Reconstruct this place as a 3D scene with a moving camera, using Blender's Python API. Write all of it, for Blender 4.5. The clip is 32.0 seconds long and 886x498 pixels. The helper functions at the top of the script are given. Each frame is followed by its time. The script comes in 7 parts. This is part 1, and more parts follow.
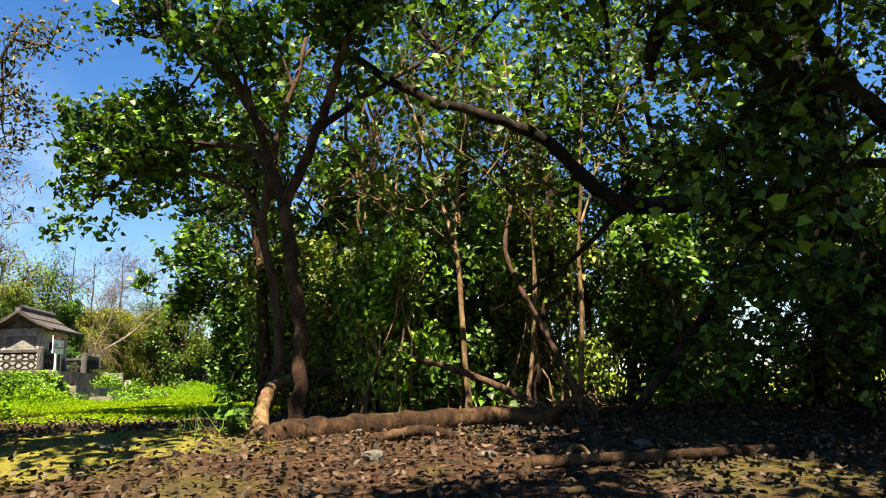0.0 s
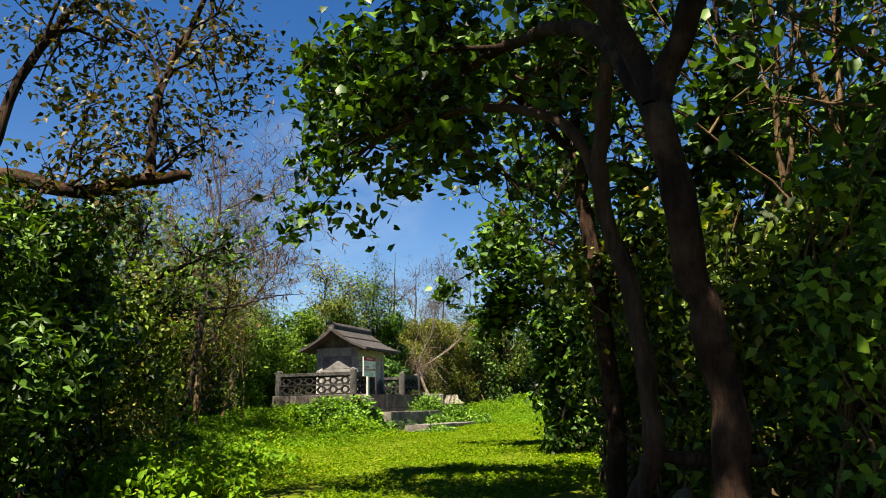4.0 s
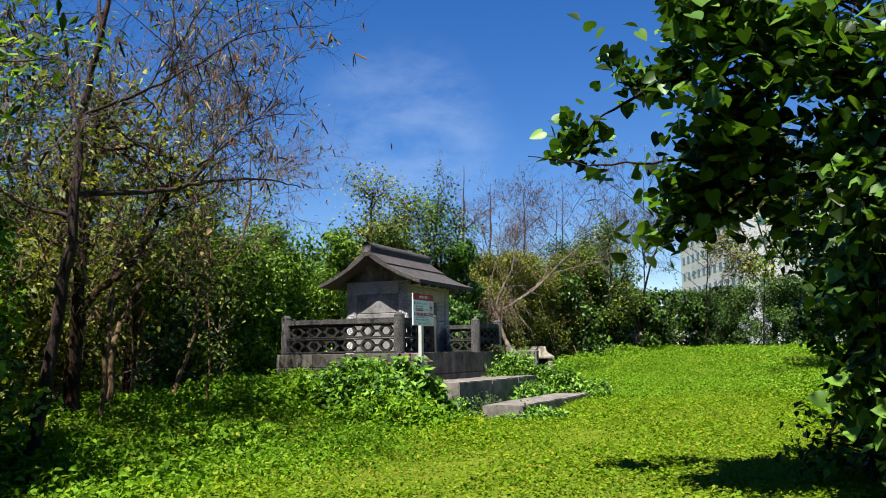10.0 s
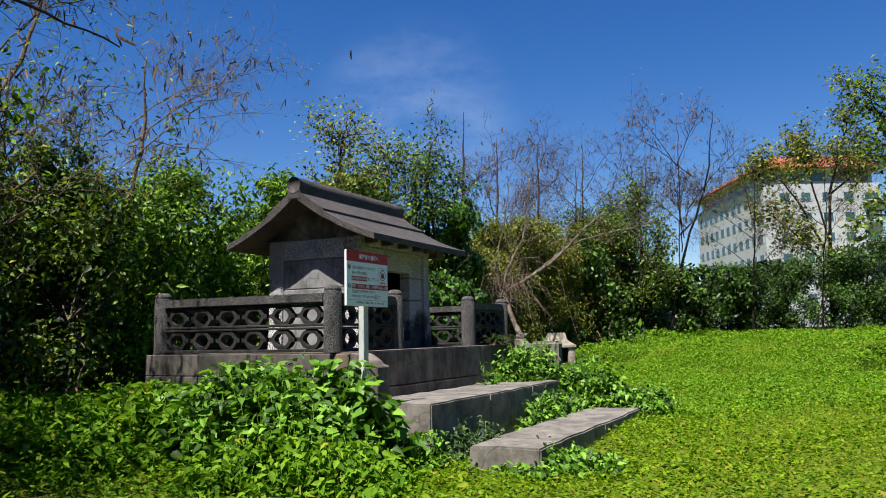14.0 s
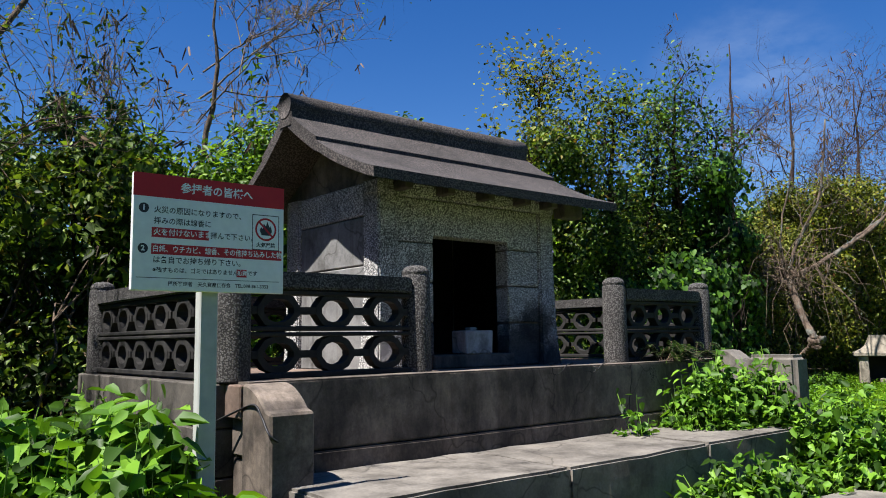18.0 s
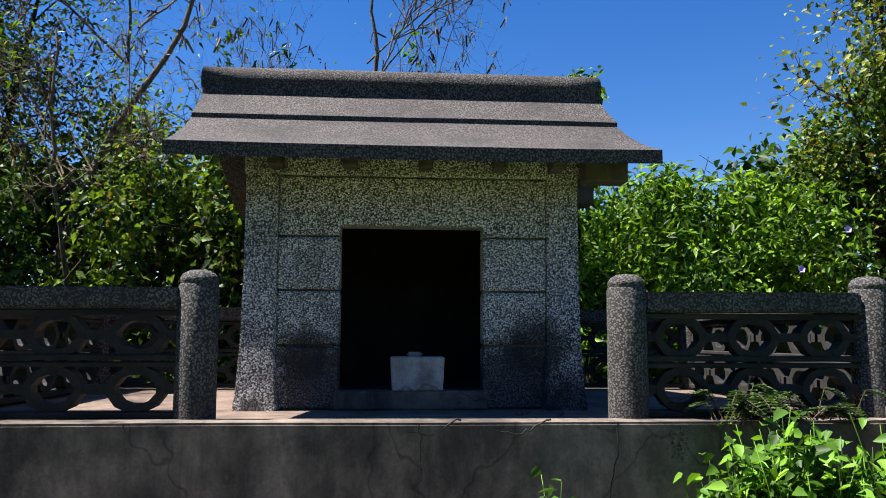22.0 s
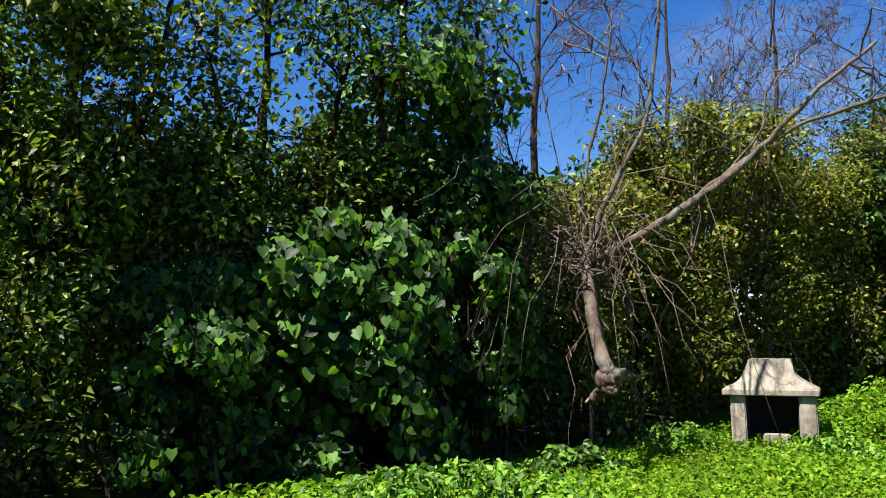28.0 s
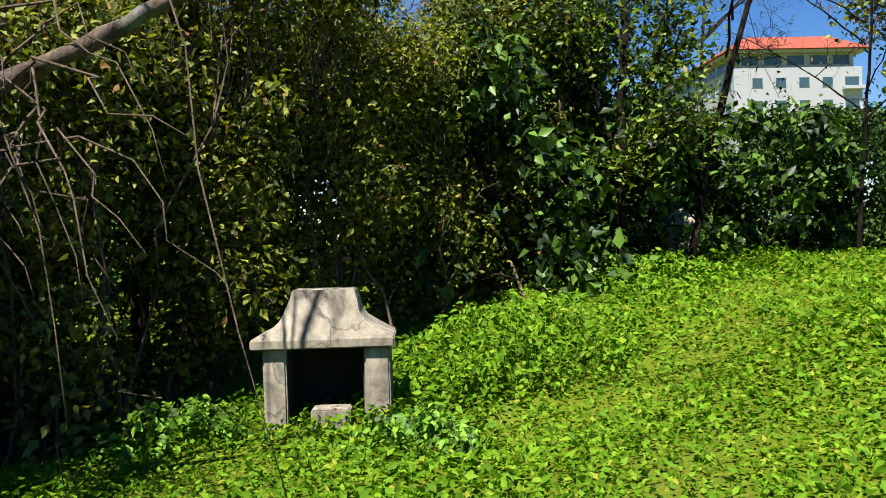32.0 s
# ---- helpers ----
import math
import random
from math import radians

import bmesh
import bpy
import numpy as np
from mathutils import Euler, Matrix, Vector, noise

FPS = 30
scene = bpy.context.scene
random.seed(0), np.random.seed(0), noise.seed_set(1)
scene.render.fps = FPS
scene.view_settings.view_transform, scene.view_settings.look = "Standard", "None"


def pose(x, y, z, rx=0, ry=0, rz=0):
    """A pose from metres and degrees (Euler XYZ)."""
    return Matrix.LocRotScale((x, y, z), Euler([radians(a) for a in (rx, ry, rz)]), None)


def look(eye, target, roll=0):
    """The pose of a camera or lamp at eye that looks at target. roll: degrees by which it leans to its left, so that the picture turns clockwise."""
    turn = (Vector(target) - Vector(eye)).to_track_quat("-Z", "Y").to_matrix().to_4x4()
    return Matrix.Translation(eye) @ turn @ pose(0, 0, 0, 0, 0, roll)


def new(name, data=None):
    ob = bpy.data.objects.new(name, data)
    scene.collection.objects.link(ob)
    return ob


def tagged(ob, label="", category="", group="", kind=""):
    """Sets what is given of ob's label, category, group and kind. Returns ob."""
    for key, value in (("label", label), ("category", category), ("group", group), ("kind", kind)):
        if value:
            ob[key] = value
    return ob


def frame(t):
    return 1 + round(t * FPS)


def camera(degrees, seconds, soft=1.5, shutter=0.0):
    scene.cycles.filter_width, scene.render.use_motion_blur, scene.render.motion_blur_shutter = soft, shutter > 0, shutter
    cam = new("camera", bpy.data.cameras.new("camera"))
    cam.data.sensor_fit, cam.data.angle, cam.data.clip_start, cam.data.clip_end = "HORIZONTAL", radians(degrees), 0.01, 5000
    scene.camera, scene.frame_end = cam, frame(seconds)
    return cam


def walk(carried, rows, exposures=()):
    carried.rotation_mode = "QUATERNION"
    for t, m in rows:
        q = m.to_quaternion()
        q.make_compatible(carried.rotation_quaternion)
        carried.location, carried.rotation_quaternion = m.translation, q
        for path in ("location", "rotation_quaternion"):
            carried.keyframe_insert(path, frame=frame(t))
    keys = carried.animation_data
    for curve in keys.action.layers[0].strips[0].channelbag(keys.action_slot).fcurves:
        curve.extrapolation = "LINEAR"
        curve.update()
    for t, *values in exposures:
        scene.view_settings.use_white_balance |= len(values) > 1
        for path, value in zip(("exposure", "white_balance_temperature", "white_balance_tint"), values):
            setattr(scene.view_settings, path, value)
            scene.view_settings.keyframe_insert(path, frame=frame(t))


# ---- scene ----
cam = camera(58.9, 32.0, soft=1.0)
METRES, EYE, TILT, LEAN, TURN = 39.5, 1.5, 0.0, 0.0, -3.3
ROWS = [
    (0.0, 0.0, 0.0, 0.0, 0.26, 10.89, 1.35),
    (0.5, -0.0019, 0.0167, 0.0036, 3.37, 10.97, 1.35),
    (1.0, -0.0063, 0.033, 0.0059, 6.58, 11.08, 1.31),
    (1.5, -0.012, 0.0492, 0.009, 9.88, 11.13, 1.33),
    (2.0, -0.0168, 0.0658, 0.0118, 13.08, 11.18, 1.28),
    (2.5, -0.0214, 0.0816, 0.0138, 16.01, 11.23, 1.25),
    (3.0, -0.0245, 0.0981, 0.0178, 18.85, 11.29, 1.2),
    (3.5, -0.0281, 0.1154, 0.0203, 21.42, 11.35, 1.14),
    (4.0, -0.0348, 0.1313, 0.0213, 23.63, 11.37, 1.05),
    (4.5, -0.0418, 0.1475, 0.0245, 25.54, 11.42, 0.94),
    (6.5, -0.0769, 0.2111, 0.0291, 28.78, 11.5, 0.77),
    (7.0, -0.0868, 0.2277, 0.0306, 29.11, 11.4, 0.78),
    (7.5, -0.0947, 0.2447, 0.0301, 29.4, 11.14, 0.79),
    (8.0, -0.1038, 0.2618, 0.0301, 29.7, 10.63, 0.83),
    (8.5, -0.1115, 0.2785, 0.0314, 29.92, 9.93, 0.8),
    (9.0, -0.1187, 0.2958, 0.0321, 29.76, 9.09, 0.76),
    (9.5, -0.1274, 0.3126, 0.0325, 29.38, 8.22, 0.74),
    (10.0, -0.1365, 0.3308, 0.0319, 28.71, 7.46, 0.72),
    (10.5, -0.1453, 0.3478, 0.0327, 28.0, 6.89, 0.76),
    (11.0, -0.1545, 0.3647, 0.0341, 27.44, 6.49, 0.79),
    (11.5, -0.1619, 0.3822, 0.0343, 27.07, 6.29, 0.81),
    (12.0, -0.1692, 0.3984, 0.0342, 27.16, 6.19, 0.89),
    (12.5, -0.1755, 0.4151, 0.0345, 27.61, 6.17, 0.92),
    (13.0, -0.1815, 0.4331, 0.0352, 28.24, 6.18, 0.96),
    (13.5, -0.1884, 0.4495, 0.0358, 29.0, 6.22, 0.97),
    (15.5, -0.2087, 0.5161, 0.0355, 32.82, 6.42, 1.23),
    (16.0, -0.2122, 0.533, 0.0357, 35.07, 6.45, 1.19),
    (16.5, -0.2145, 0.5485, 0.0356, 38.22, 6.47, 1.14),
    (17.0, -0.2144, 0.5648, 0.0355, 42.63, 6.5, 1.08),
    (17.5, -0.2157, 0.5802, 0.036, 47.96, 6.55, 1.02),
    (18.0, -0.2162, 0.5944, 0.0372, 53.55, 6.58, 0.86),
    (18.5, -0.2167, 0.6091, 0.0382, 59.51, 6.57, 0.64),
    (19.0, -0.2179, 0.623, 0.0382, 65.21, 6.6, 0.51),
    (19.5, -0.2182, 0.6362, 0.038, 70.13, 6.57, 0.35),
    (20.0, -0.2186, 0.6503, 0.0389, 74.71, 6.63, 0.24),
    (20.5, -0.221, 0.6645, 0.0394, 78.77, 6.63, 0.13),
    (21.0, -0.2235, 0.6781, 0.0397, 82.37, 6.59, -0.01),
    (21.5, -0.2271, 0.6918, 0.041, 85.87, 6.57, -0.1),
    (22.0, -0.2297, 0.702, 0.0416, 89.23, 6.56, -0.24),
    (22.5, -0.2303, 0.7082, 0.0425, 92.17, 6.58, -0.39),
    (23.0, -0.2303, 0.7111, 0.0423, 94.71, 6.57, -0.57),
    (23.5, -0.2307, 0.7122, 0.0422, 96.24, 6.56, -0.71),
    (24.0, -0.2314, 0.7146, 0.0417, 96.22, 6.53, -0.73),
    (24.5, -0.2346, 0.7203, 0.0407, 94.78, 6.48, -0.68),
    (25.0, -0.2405, 0.7306, 0.0421, 91.16, 6.49, -0.52),
    (25.5, -0.2448, 0.7448, 0.0425, 85.74, 6.55, -0.19),
    (26.0, -0.2509, 0.7581, 0.043, 79.51, 6.49, 0.07),
    (26.5, -0.2575, 0.7722, 0.045, 72.57, 6.36, 0.39),
    (28.5, -0.2866, 0.8356, 0.0452, 49.19, 6.01, 0.91),
    (29.0, -0.2957, 0.8493, 0.0445, 44.65, 5.33, 1.09),
    (29.5, -0.3043, 0.8635, 0.0455, 40.5, 4.35, 1.22),
    (30.0, -0.3121, 0.8771, 0.0452, 37.0, 3.07, 1.31),
    (30.5, -0.3184, 0.8887, 0.0459, 34.27, 1.8, 1.41),
    (31.0, -0.3243, 0.9008, 0.047, 31.8, 0.59, 1.49),
    (31.5, -0.3289, 0.9143, 0.0466, 29.36, -0.33, 1.57),
    (32.0, -0.333, 0.927, 0.0466, 26.42, -0.89, 1.64),
]
walk(cam, [(t, pose(0, 0, EYE, TILT, LEAN, TURN) @ pose(METRES * x, METRES * y, METRES * z, 90 + pitch, roll, yaw)) for t, x, y, z, yaw, pitch, roll in ROWS],
     exposures=[(0.0, 2.25, 8300, 10), (1.0, 1.95, 7900, 10), (2.2, 1.68, 7600, 10), (4.0, 1.6, 7600, 10), (6.8, 1.54, 6600, 11), (9.0, 1.48, 6450, 12), (13.0, 1.25, 6350, 13), (16.0, 1.12, 6280, 13), (18.0, 1.24, 6250, 13), (20.0, 1.58, 6300, 13), (24.0, 1.58, 6350, 13), (26.3, 1.6, 6350, 13), (29.0, 1.55, 6400, 11), (32.0, 1.4, 6500, 10)])


# ---------------------------------------------------------------- light
SUN_DIR = Vector((-0.02, -0.45, 0.89)).normalized()
world = bpy.data.worlds.new("sky")
scene.world = world
world.use_nodes = True
wn, wl = world.node_tree.nodes, world.node_tree.links
sky = wn.new("ShaderNodeTexSky")
sky.sky_type, sky.sun_disc = "NISHITA", False
sky.sun_elevation = math.asin(SUN_DIR.z)
sky.sun_rotation = math.atan2(SUN_DIR.x, SUN_DIR.y)
sky.air_density, sky.dust_density, sky.ozone_density = 1.0, 0.0, 3.0
wn["Background"].inputs["Strength"].default_value = 0.052
# deep blue sea air, and one thin wisp of cloud low in the north-west
hs = wn.new("ShaderNodeHueSaturation")
hs.inputs["Hue"].default_value, hs.inputs["Saturation"].default_value = 0.512, 1.36
geo = wn.new("ShaderNodeTexCoord")
dot = wn.new("ShaderNodeVectorMath")
dot.operation = "DOT_PRODUCT"
wisp = Vector((-math.sin(radians(28)), math.cos(radians(28)), math.tan(radians(15.5)))).normalized()
dot.inputs[1].default_value = wisp
near_wisp = wn.new("ShaderNodeMapRange")
near_wisp.interpolation_type = "SMOOTHERSTEP"
near_wisp.inputs["From Min"].default_value, near_wisp.inputs["From Max"].default_value = 0.989, 0.9998
mp = wn.new("ShaderNodeMapping")
mp.inputs["Scale"].default_value = (1.0, 1.0, 2.2)
cn = wn.new("ShaderNodeTexNoise")
cn.inputs["Scale"].default_value, cn.inputs["Detail"].default_value, cn.inputs["Roughness"].default_value = 9.0, 8, 0.6
cr = wn.new("ShaderNodeValToRGB")
cr.color_ramp.elements[0].position, cr.color_ramp.elements[1].position = 0.4, 0.8
cr.color_ramp.elements[1].color = (0.2, 0.2, 0.2, 1)
cm = wn.new("ShaderNodeMath")
cm.operation = "MULTIPLY"
mixc = wn.new("ShaderNodeMix")
mixc.data_type = "RGBA"
wl.new(geo.outputs["Generated"], dot.inputs[0])
wl.new(dot.outputs["Value"], near_wisp.inputs["Value"])
wl.new(geo.outputs["Generated"], mp.inputs["Vector"])
wl.new(mp.outputs["Vector"], cn.inputs["Vector"])
wl.new(cn.outputs["Fac"], cr.inputs["Fac"])
wl.new(cr.outputs["Color"], cm.inputs[0])
wl.new(near_wisp.outputs["Result"], cm.inputs[1])
wl.new(cm.outputs["Value"], mixc.inputs["Factor"])
wl.new(sky.outputs["Color"], hs.inputs["Color"])
wl.new(hs.outputs["Color"], mixc.inputs["A"])
mixc.inputs["B"].default_value = (7.0, 8.2, 9.4, 1)
wl.new(mixc.outputs["Result"], wn["Background"].inputs["Color"])

sun = new("sun", bpy.data.lights.new("sun", "SUN"))
sun.data.energy, sun.data.angle, sun.data.color = 5.0, radians(0.55), (1.0, 0.95, 0.87)
sun.matrix_world = look(SUN_DIR * 60, (0, 0, 0))


# ---------------------------------------------------------------- materials
def material(name):
    m = bpy.data.materials.new(name)
    m.use_nodes = True
    n, l = m.node_tree.nodes, m.node_tree.links
    return m, n, l, n["Principled BSDF"]


def ramp(n, l, fac, stops):
    r = n.new("ShaderNodeValToRGB")
    e = r.color_ramp.elements
    while len(e) < len(stops):
        e.new(0.5)
    for k, (p, c) in zip(e, stops):
        k.position, k.color = p, (*c, 1)
    l.new(fac, r.inputs["Fac"])
    return r.outputs["Color"]


def noise_tex(n, l, scale, detail=5, rough=0.6, vec=None, stretch=None):
    t = n.new("ShaderNodeTexNoise")
    t.inputs["Scale"].default_value, t.inputs["Detail"].default_value, t.inputs["Roughness"].default_value = scale, detail, rough
    if vec is None:
        c = n.new("ShaderNodeTexCoord")
        vec = c.outputs["Object"]
    if stretch:
        m = n.new("ShaderNodeMapping")
        m.inputs["Scale"].default_value = stretch
        l.new(vec, m.inputs["Vector"])
        vec = m.outputs["Vector"]
    l.new(vec, t.inputs["Vector"])
    return t.outputs["Fac"]


def mix(n, l, a, b, fac, how="MIX"):
    m = n.new("ShaderNodeMix")
    m.data_type, m.blend_type = "RGBA", how
    for v, s in ((fac, "Factor"), (a, "A"), (b, "B")):
        if isinstance(v, (int, float)):
            m.inputs[s].default_value = v
        elif isinstance(v, tuple):
            m.inputs[s].default_value = (*v, 1)
        else:
            l.new(v, m.inputs[s])
    return m.outputs["Result"]


def bump(n, l, bsdf, height, strength=0.4, dist=0.01):
    b = n.new("ShaderNodeBump")
    b.inputs["Strength"].default_value, b.inputs["Distance"].default_value = strength, dist
    l.new(height, b.inputs["Height"])
    l.new(b.outputs["Normal"], bsdf.inputs["Normal"])


def leaf_mat(name, dark, mid, light, trans=0.35, rough=0.42, odd=None, even=False):
    """Leaves: colour differs leaf by leaf, light shines through them."""
    m, n, l, b = material(name)
    g = n.new("ShaderNodeNewGeometry")
    stops = [(0.0, tuple(0.5 * c for c in dark)), (0.3, dark), (0.6, tuple(1.28 * c for c in mid)), (0.93, tuple(1.35 * c for c in light))]
    if even:
        stops = [(0.0, dark), (0.5, mid), (0.93, light)]
    if odd:
        stops.append((0.98, odd))
    col = ramp(n, l, g.outputs["Random Per Island"], stops)
    col = mix(n, l, col, mix(n, l, (0.55, 0.6, 0.5), (1.25, 1.2, 1.0), noise_tex(n, l, 1.3, 3)), 0.75, "MULTIPLY")
    l.new(col, b.inputs["Base Color"])
    b.inputs["Roughness"].default_value = rough
    b.inputs["Specular IOR Level"].default_value = 0.06 if even else 0.24
    t = n.new("ShaderNodeBsdfTranslucent")
    l.new(mix(n, l, col, (1.3, 1.35, 0.45), 1.0, "MULTIPLY"), t.inputs["Color"])
    s = n.new("ShaderNodeMixShader")
    s.inputs["Fac"].default_value = 0.8 * trans
    l.new(b.outputs["BSDF"], s.inputs[1])
    l.new(t.outputs["BSDF"], s.inputs[2])
    l.new(s.outputs["Shader"], n["Material Output"].inputs["Surface"])
    return m


def bark_mat(name, a, bcol, spots=None, scale=9):
    m, n, l, b = material(name)
    f = noise_tex(n, l, scale, 6, 0.65, stretch=(1, 1, 0.35))
    col = ramp(n, l, f, [(0.3, a), (0.7, bcol)])
    if spots:
        col = mix(n, l, col, spots, ramp(n, l, noise_tex(n, l, 3.1, 4), [(0.5, (0, 0, 0)), (0.62, (1, 1, 1))]))
    b.inputs["Roughness"].default_value = 0.85
    b.inputs["Specular IOR Level"].default_value = 0.15
    fissure = noise_tex(n, l, scale * 2.2, 7, 0.75, stretch=(1, 1, 0.22))
    col = mix(n, l, col, ramp(n, l, fissure, [(0.36, (0.3, 0.28, 0.26)), (0.52, (1, 1, 1)), (0.7, (1.5, 1.45, 1.35))]), 0.85, "MULTIPLY")
    l.new(col, b.inputs["Base Color"])
    bump(n, l, b, fissure, 0.9, 0.05)
    return m


def aggregate_mat(name, paste, stone, grime, grime_at=0.6, scale=95, cover=0.42, mould=()):
    """Exposed-aggregate concrete: pale chips in a dark, weathered paste."""
    m, n, l, b = material(name)
    c = n.new("ShaderNodeTexCoord")
    v = n.new("ShaderNodeTexVoronoi")
    v.inputs["Scale"].default_value = scale
    l.new(c.outputs["Object"], v.inputs["Vector"])
    chips = ramp(n, l, v.outputs["Distance"], [(cover, (1, 1, 1)), (cover + 0.12, (0, 0, 0))])
    pick = ramp(n, l, v.outputs["Color"], [(0.25, (0.25, 0.25, 0.25)), (0.75, (1, 1, 1))])
    col = mix(n, l, paste, mix(n, l, (0.09, 0.085, 0.08), stone, pick), chips)
    worn = ramp(n, l, noise_tex(n, l, 2.2, 6, 0.65, stretch=(1, 1, 0.6)), [(grime_at - 0.14, (0, 0, 0)), (grime_at + 0.1, (1, 1, 1))])
    col = mix(n, l, col, grime, mix(n, l, (0, 0, 0), (0.82, 0.82, 0.82), worn))
    for at, reach in mould:
        d = n.new("ShaderNodeVectorMath")
        d.operation = "DISTANCE"
        l.new(c.outputs["Object"], d.inputs[0])
        d.inputs[1].default_value = at
        ragged = n.new("ShaderNodeMath")
        ragged.operation = "MULTIPLY_ADD"
        l.new(noise_tex(n, l, 15, 9, 0.8), ragged.inputs[0])
        ragged.inputs[1].default_value = reach * 1.6
        l.new(d.outputs["Value"], ragged.inputs[2])
        spot = n.new("ShaderNodeMapRange")
        spot.inputs["From Min"].default_value, spot.inputs["From Max"].default_value = reach * 1.95, reach * 1.45
        spot.inputs["To Max"].default_value = 0.85
        l.new(ragged.outputs["Value"], spot.inputs["Value"])
        col = mix(n, l, col, (0.012, 0.012, 0.013), spot.outputs["Result"])
    l.new(col, b.inputs["Base Color"])
    b.inputs["Roughness"].default_value = 0.9
    bump(n, l, b, chips, 0.6, 0.006)
    return m


def concrete_mat(name, lo, hi, stain, amount=0.55, streak=True):
    m, n, l, b = material(name)
    base = ramp(n, l, noise_tex(n, l, 5, 8, 0.7), [(0.3, lo), (0.72, hi)])
    st = noise_tex(n, l, 1.7, 7, 0.7, stretch=(1, 1, 0.4) if streak else None)
    base = mix(n, l, base, stain, ramp(n, l, st, [(amount - 0.1, (0, 0, 0)), (amount + 0.14, (0.9, 0.9, 0.9))]))
    grime = noise_tex(n, l, 2.6, 9, 0.75)
    base = mix(n, l, base, ramp(n, l, grime, [(0.36, (0.34, 0.32, 0.3)), (0.52, (1.0, 1.0, 1.0)), (0.72, (1.3, 1.26, 1.2))]), 0.75, "MULTIPLY")
    drip = noise_tex(n, l, 7, 6, 0.6, stretch=(1, 1, 0.08))
    base = mix(n, l, base, ramp(n, l, drip, [(0.36, (0.5, 0.48, 0.45)), (0.5, (1, 1, 1))]), 0.6 if streak else 0.2, "MULTIPLY")
    speck = noise_tex(n, l, 60, 4, 0.8)
    base = mix(n, l, base, ramp(n, l, speck, [(0.3, (0.6, 0.6, 0.6)), (0.6, (1.1, 1.1, 1.1))]), 0.6, "MULTIPLY")
    v = n.new("ShaderNodeTexVoronoi")
    v.feature = "DISTANCE_TO_EDGE"
    v.inputs["Scale"].default_value = 1.1
    c = n.new("ShaderNodeTexCoord")
    wob = n.new("ShaderNodeVectorMath")
    wob.operation = "MULTIPLY_ADD"
    nz = n.new("ShaderNodeTexNoise")
    nz.inputs["Scale"].default_value = 4
    l.new(c.outputs["Object"], nz.inputs["Vector"])
    l.new(nz.outputs["Color"], wob.inputs[0])
    wob.inputs[1].default_value = (0.35, 0.35, 0.35)
    l.new(c.outputs["Object"], wob.inputs[2])
    l.new(wob.outputs["Vector"], v.inputs["Vector"])
    crack = ramp(n, l, v.outputs["Distance"], [(0.0, (0.28, 0.27, 0.25)), (0.012, (1, 1, 1))])
    base = mix(n, l, base, crack, 0.7, "MULTIPLY")
    l.new(base, b.inputs["Base Color"])
    b.inputs["Roughness"].default_value = 0.88
    bump(n, l, b, speck, 0.35, 0.008)
    return m


def plain_mat(name, col, rough=0.6, metal=0.0, grain=30, depth=0.12):
    m, n, l, b = material(name)
    f = noise_tex(n, l, grain, 4)
    l.new(mix(n, l, tuple(c * (1 - depth) for c in col), tuple(min(1, c * (1 + depth)) for c in col), f), b.inputs["Base Color"])
    b.inputs["Roughness"].default_value, b.inputs["Metallic"].default_value = rough, metal
    bump(n, l, b, f, 0.15, 0.004)
    return m


LEAF_BIG = leaf_mat("hibiscus leaf", (0.02145, 0.04903, 0.008174), (0.0429, 0.09809, 0.0147), (0.09444, 0.1879, 0.02451), 0.32, 0.42)
LEAF_CREEPER = leaf_mat("creeper leaf", (0.018, 0.04464, 0.01008), (0.0432, 0.1044, 0.018), (0.1008, 0.2088, 0.0288), 0.55, 0.5)
# dark thicket leaf, also given to shaded boughs with the shade in its colour
LEAF_DARK = leaf_mat("glossy thicket and shaded leaf", (0.0152, 0.0362, 0.009308), (0.03693, 0.07757, 0.01448), (0.08144, 0.1551, 0.02275), 0.28, 0.45)
LEAF_HEDGE = leaf_mat("hedge leaf", (0.0337, 0.06059, 0.01212), (0.08088, 0.1333, 0.0218), (0.1754, 0.2424, 0.03392), 0.42, 0.5, (0.2288, 0.1717, 0.04039))
LEAF_LIME = leaf_mat("bright shrub leaf", (0.0454, 0.09154, 0.01184), (0.1022, 0.1932, 0.02171), (0.193, 0.3151, 0.03454), 0.5, 0.45)
LEAF_OLIVE = leaf_mat("dry vine leaf", (0.06464, 0.07901, 0.01724), (0.1436, 0.1653, 0.0316), (0.2442, 0.2442, 0.05028), 0.4, 0.55, (0.2298, 0.1034, 0.04597))
LEAF_YELLOW = leaf_mat("yellowing creeper leaf", (0.05295, 0.0706, 0.01059), (0.1235, 0.15, 0.01941), (0.2294, 0.2294, 0.03089), 0.42, 0.55, (0.1842, 0.09207, 0.03837))
LEAF_WEED = leaf_mat("weed leaf", (0.04022, 0.09649, 0.009649), (0.08043, 0.185, 0.01608), (0.1529, 0.2895, 0.02815), 0.36, 0.5)
LEAF_LAWN = leaf_mat("ground cover leaf", (0.04909, 0.1041, 0.003965), (0.1105, 0.2082, 0.007931), (0.2086, 0.3068, 0.01387), 0.45, 0.6, (0.2946, 0.2521, 0.03965), True)
LEAF_COVER = leaf_mat("weedy cover leaf", (0.0504, 0.12, 0.007), (0.112, 0.235, 0.0126), (0.1848, 0.33, 0.021), 0.42, 0.55, (0.2688, 0.3, 0.035), True)
LEAF_RED = leaf_mat("ageing leaf", (0.02, 0.028, 0.008), (0.045, 0.05, 0.014), (0.105, 0.066, 0.024), 0.3, 0.5)
LEAF_DEAD = leaf_mat("dead leaf", (0.01404, 0.00858, 0.00585), (0.0312, 0.0195, 0.01404), (0.0702, 0.04836, 0.03666), 0.1, 0.7)
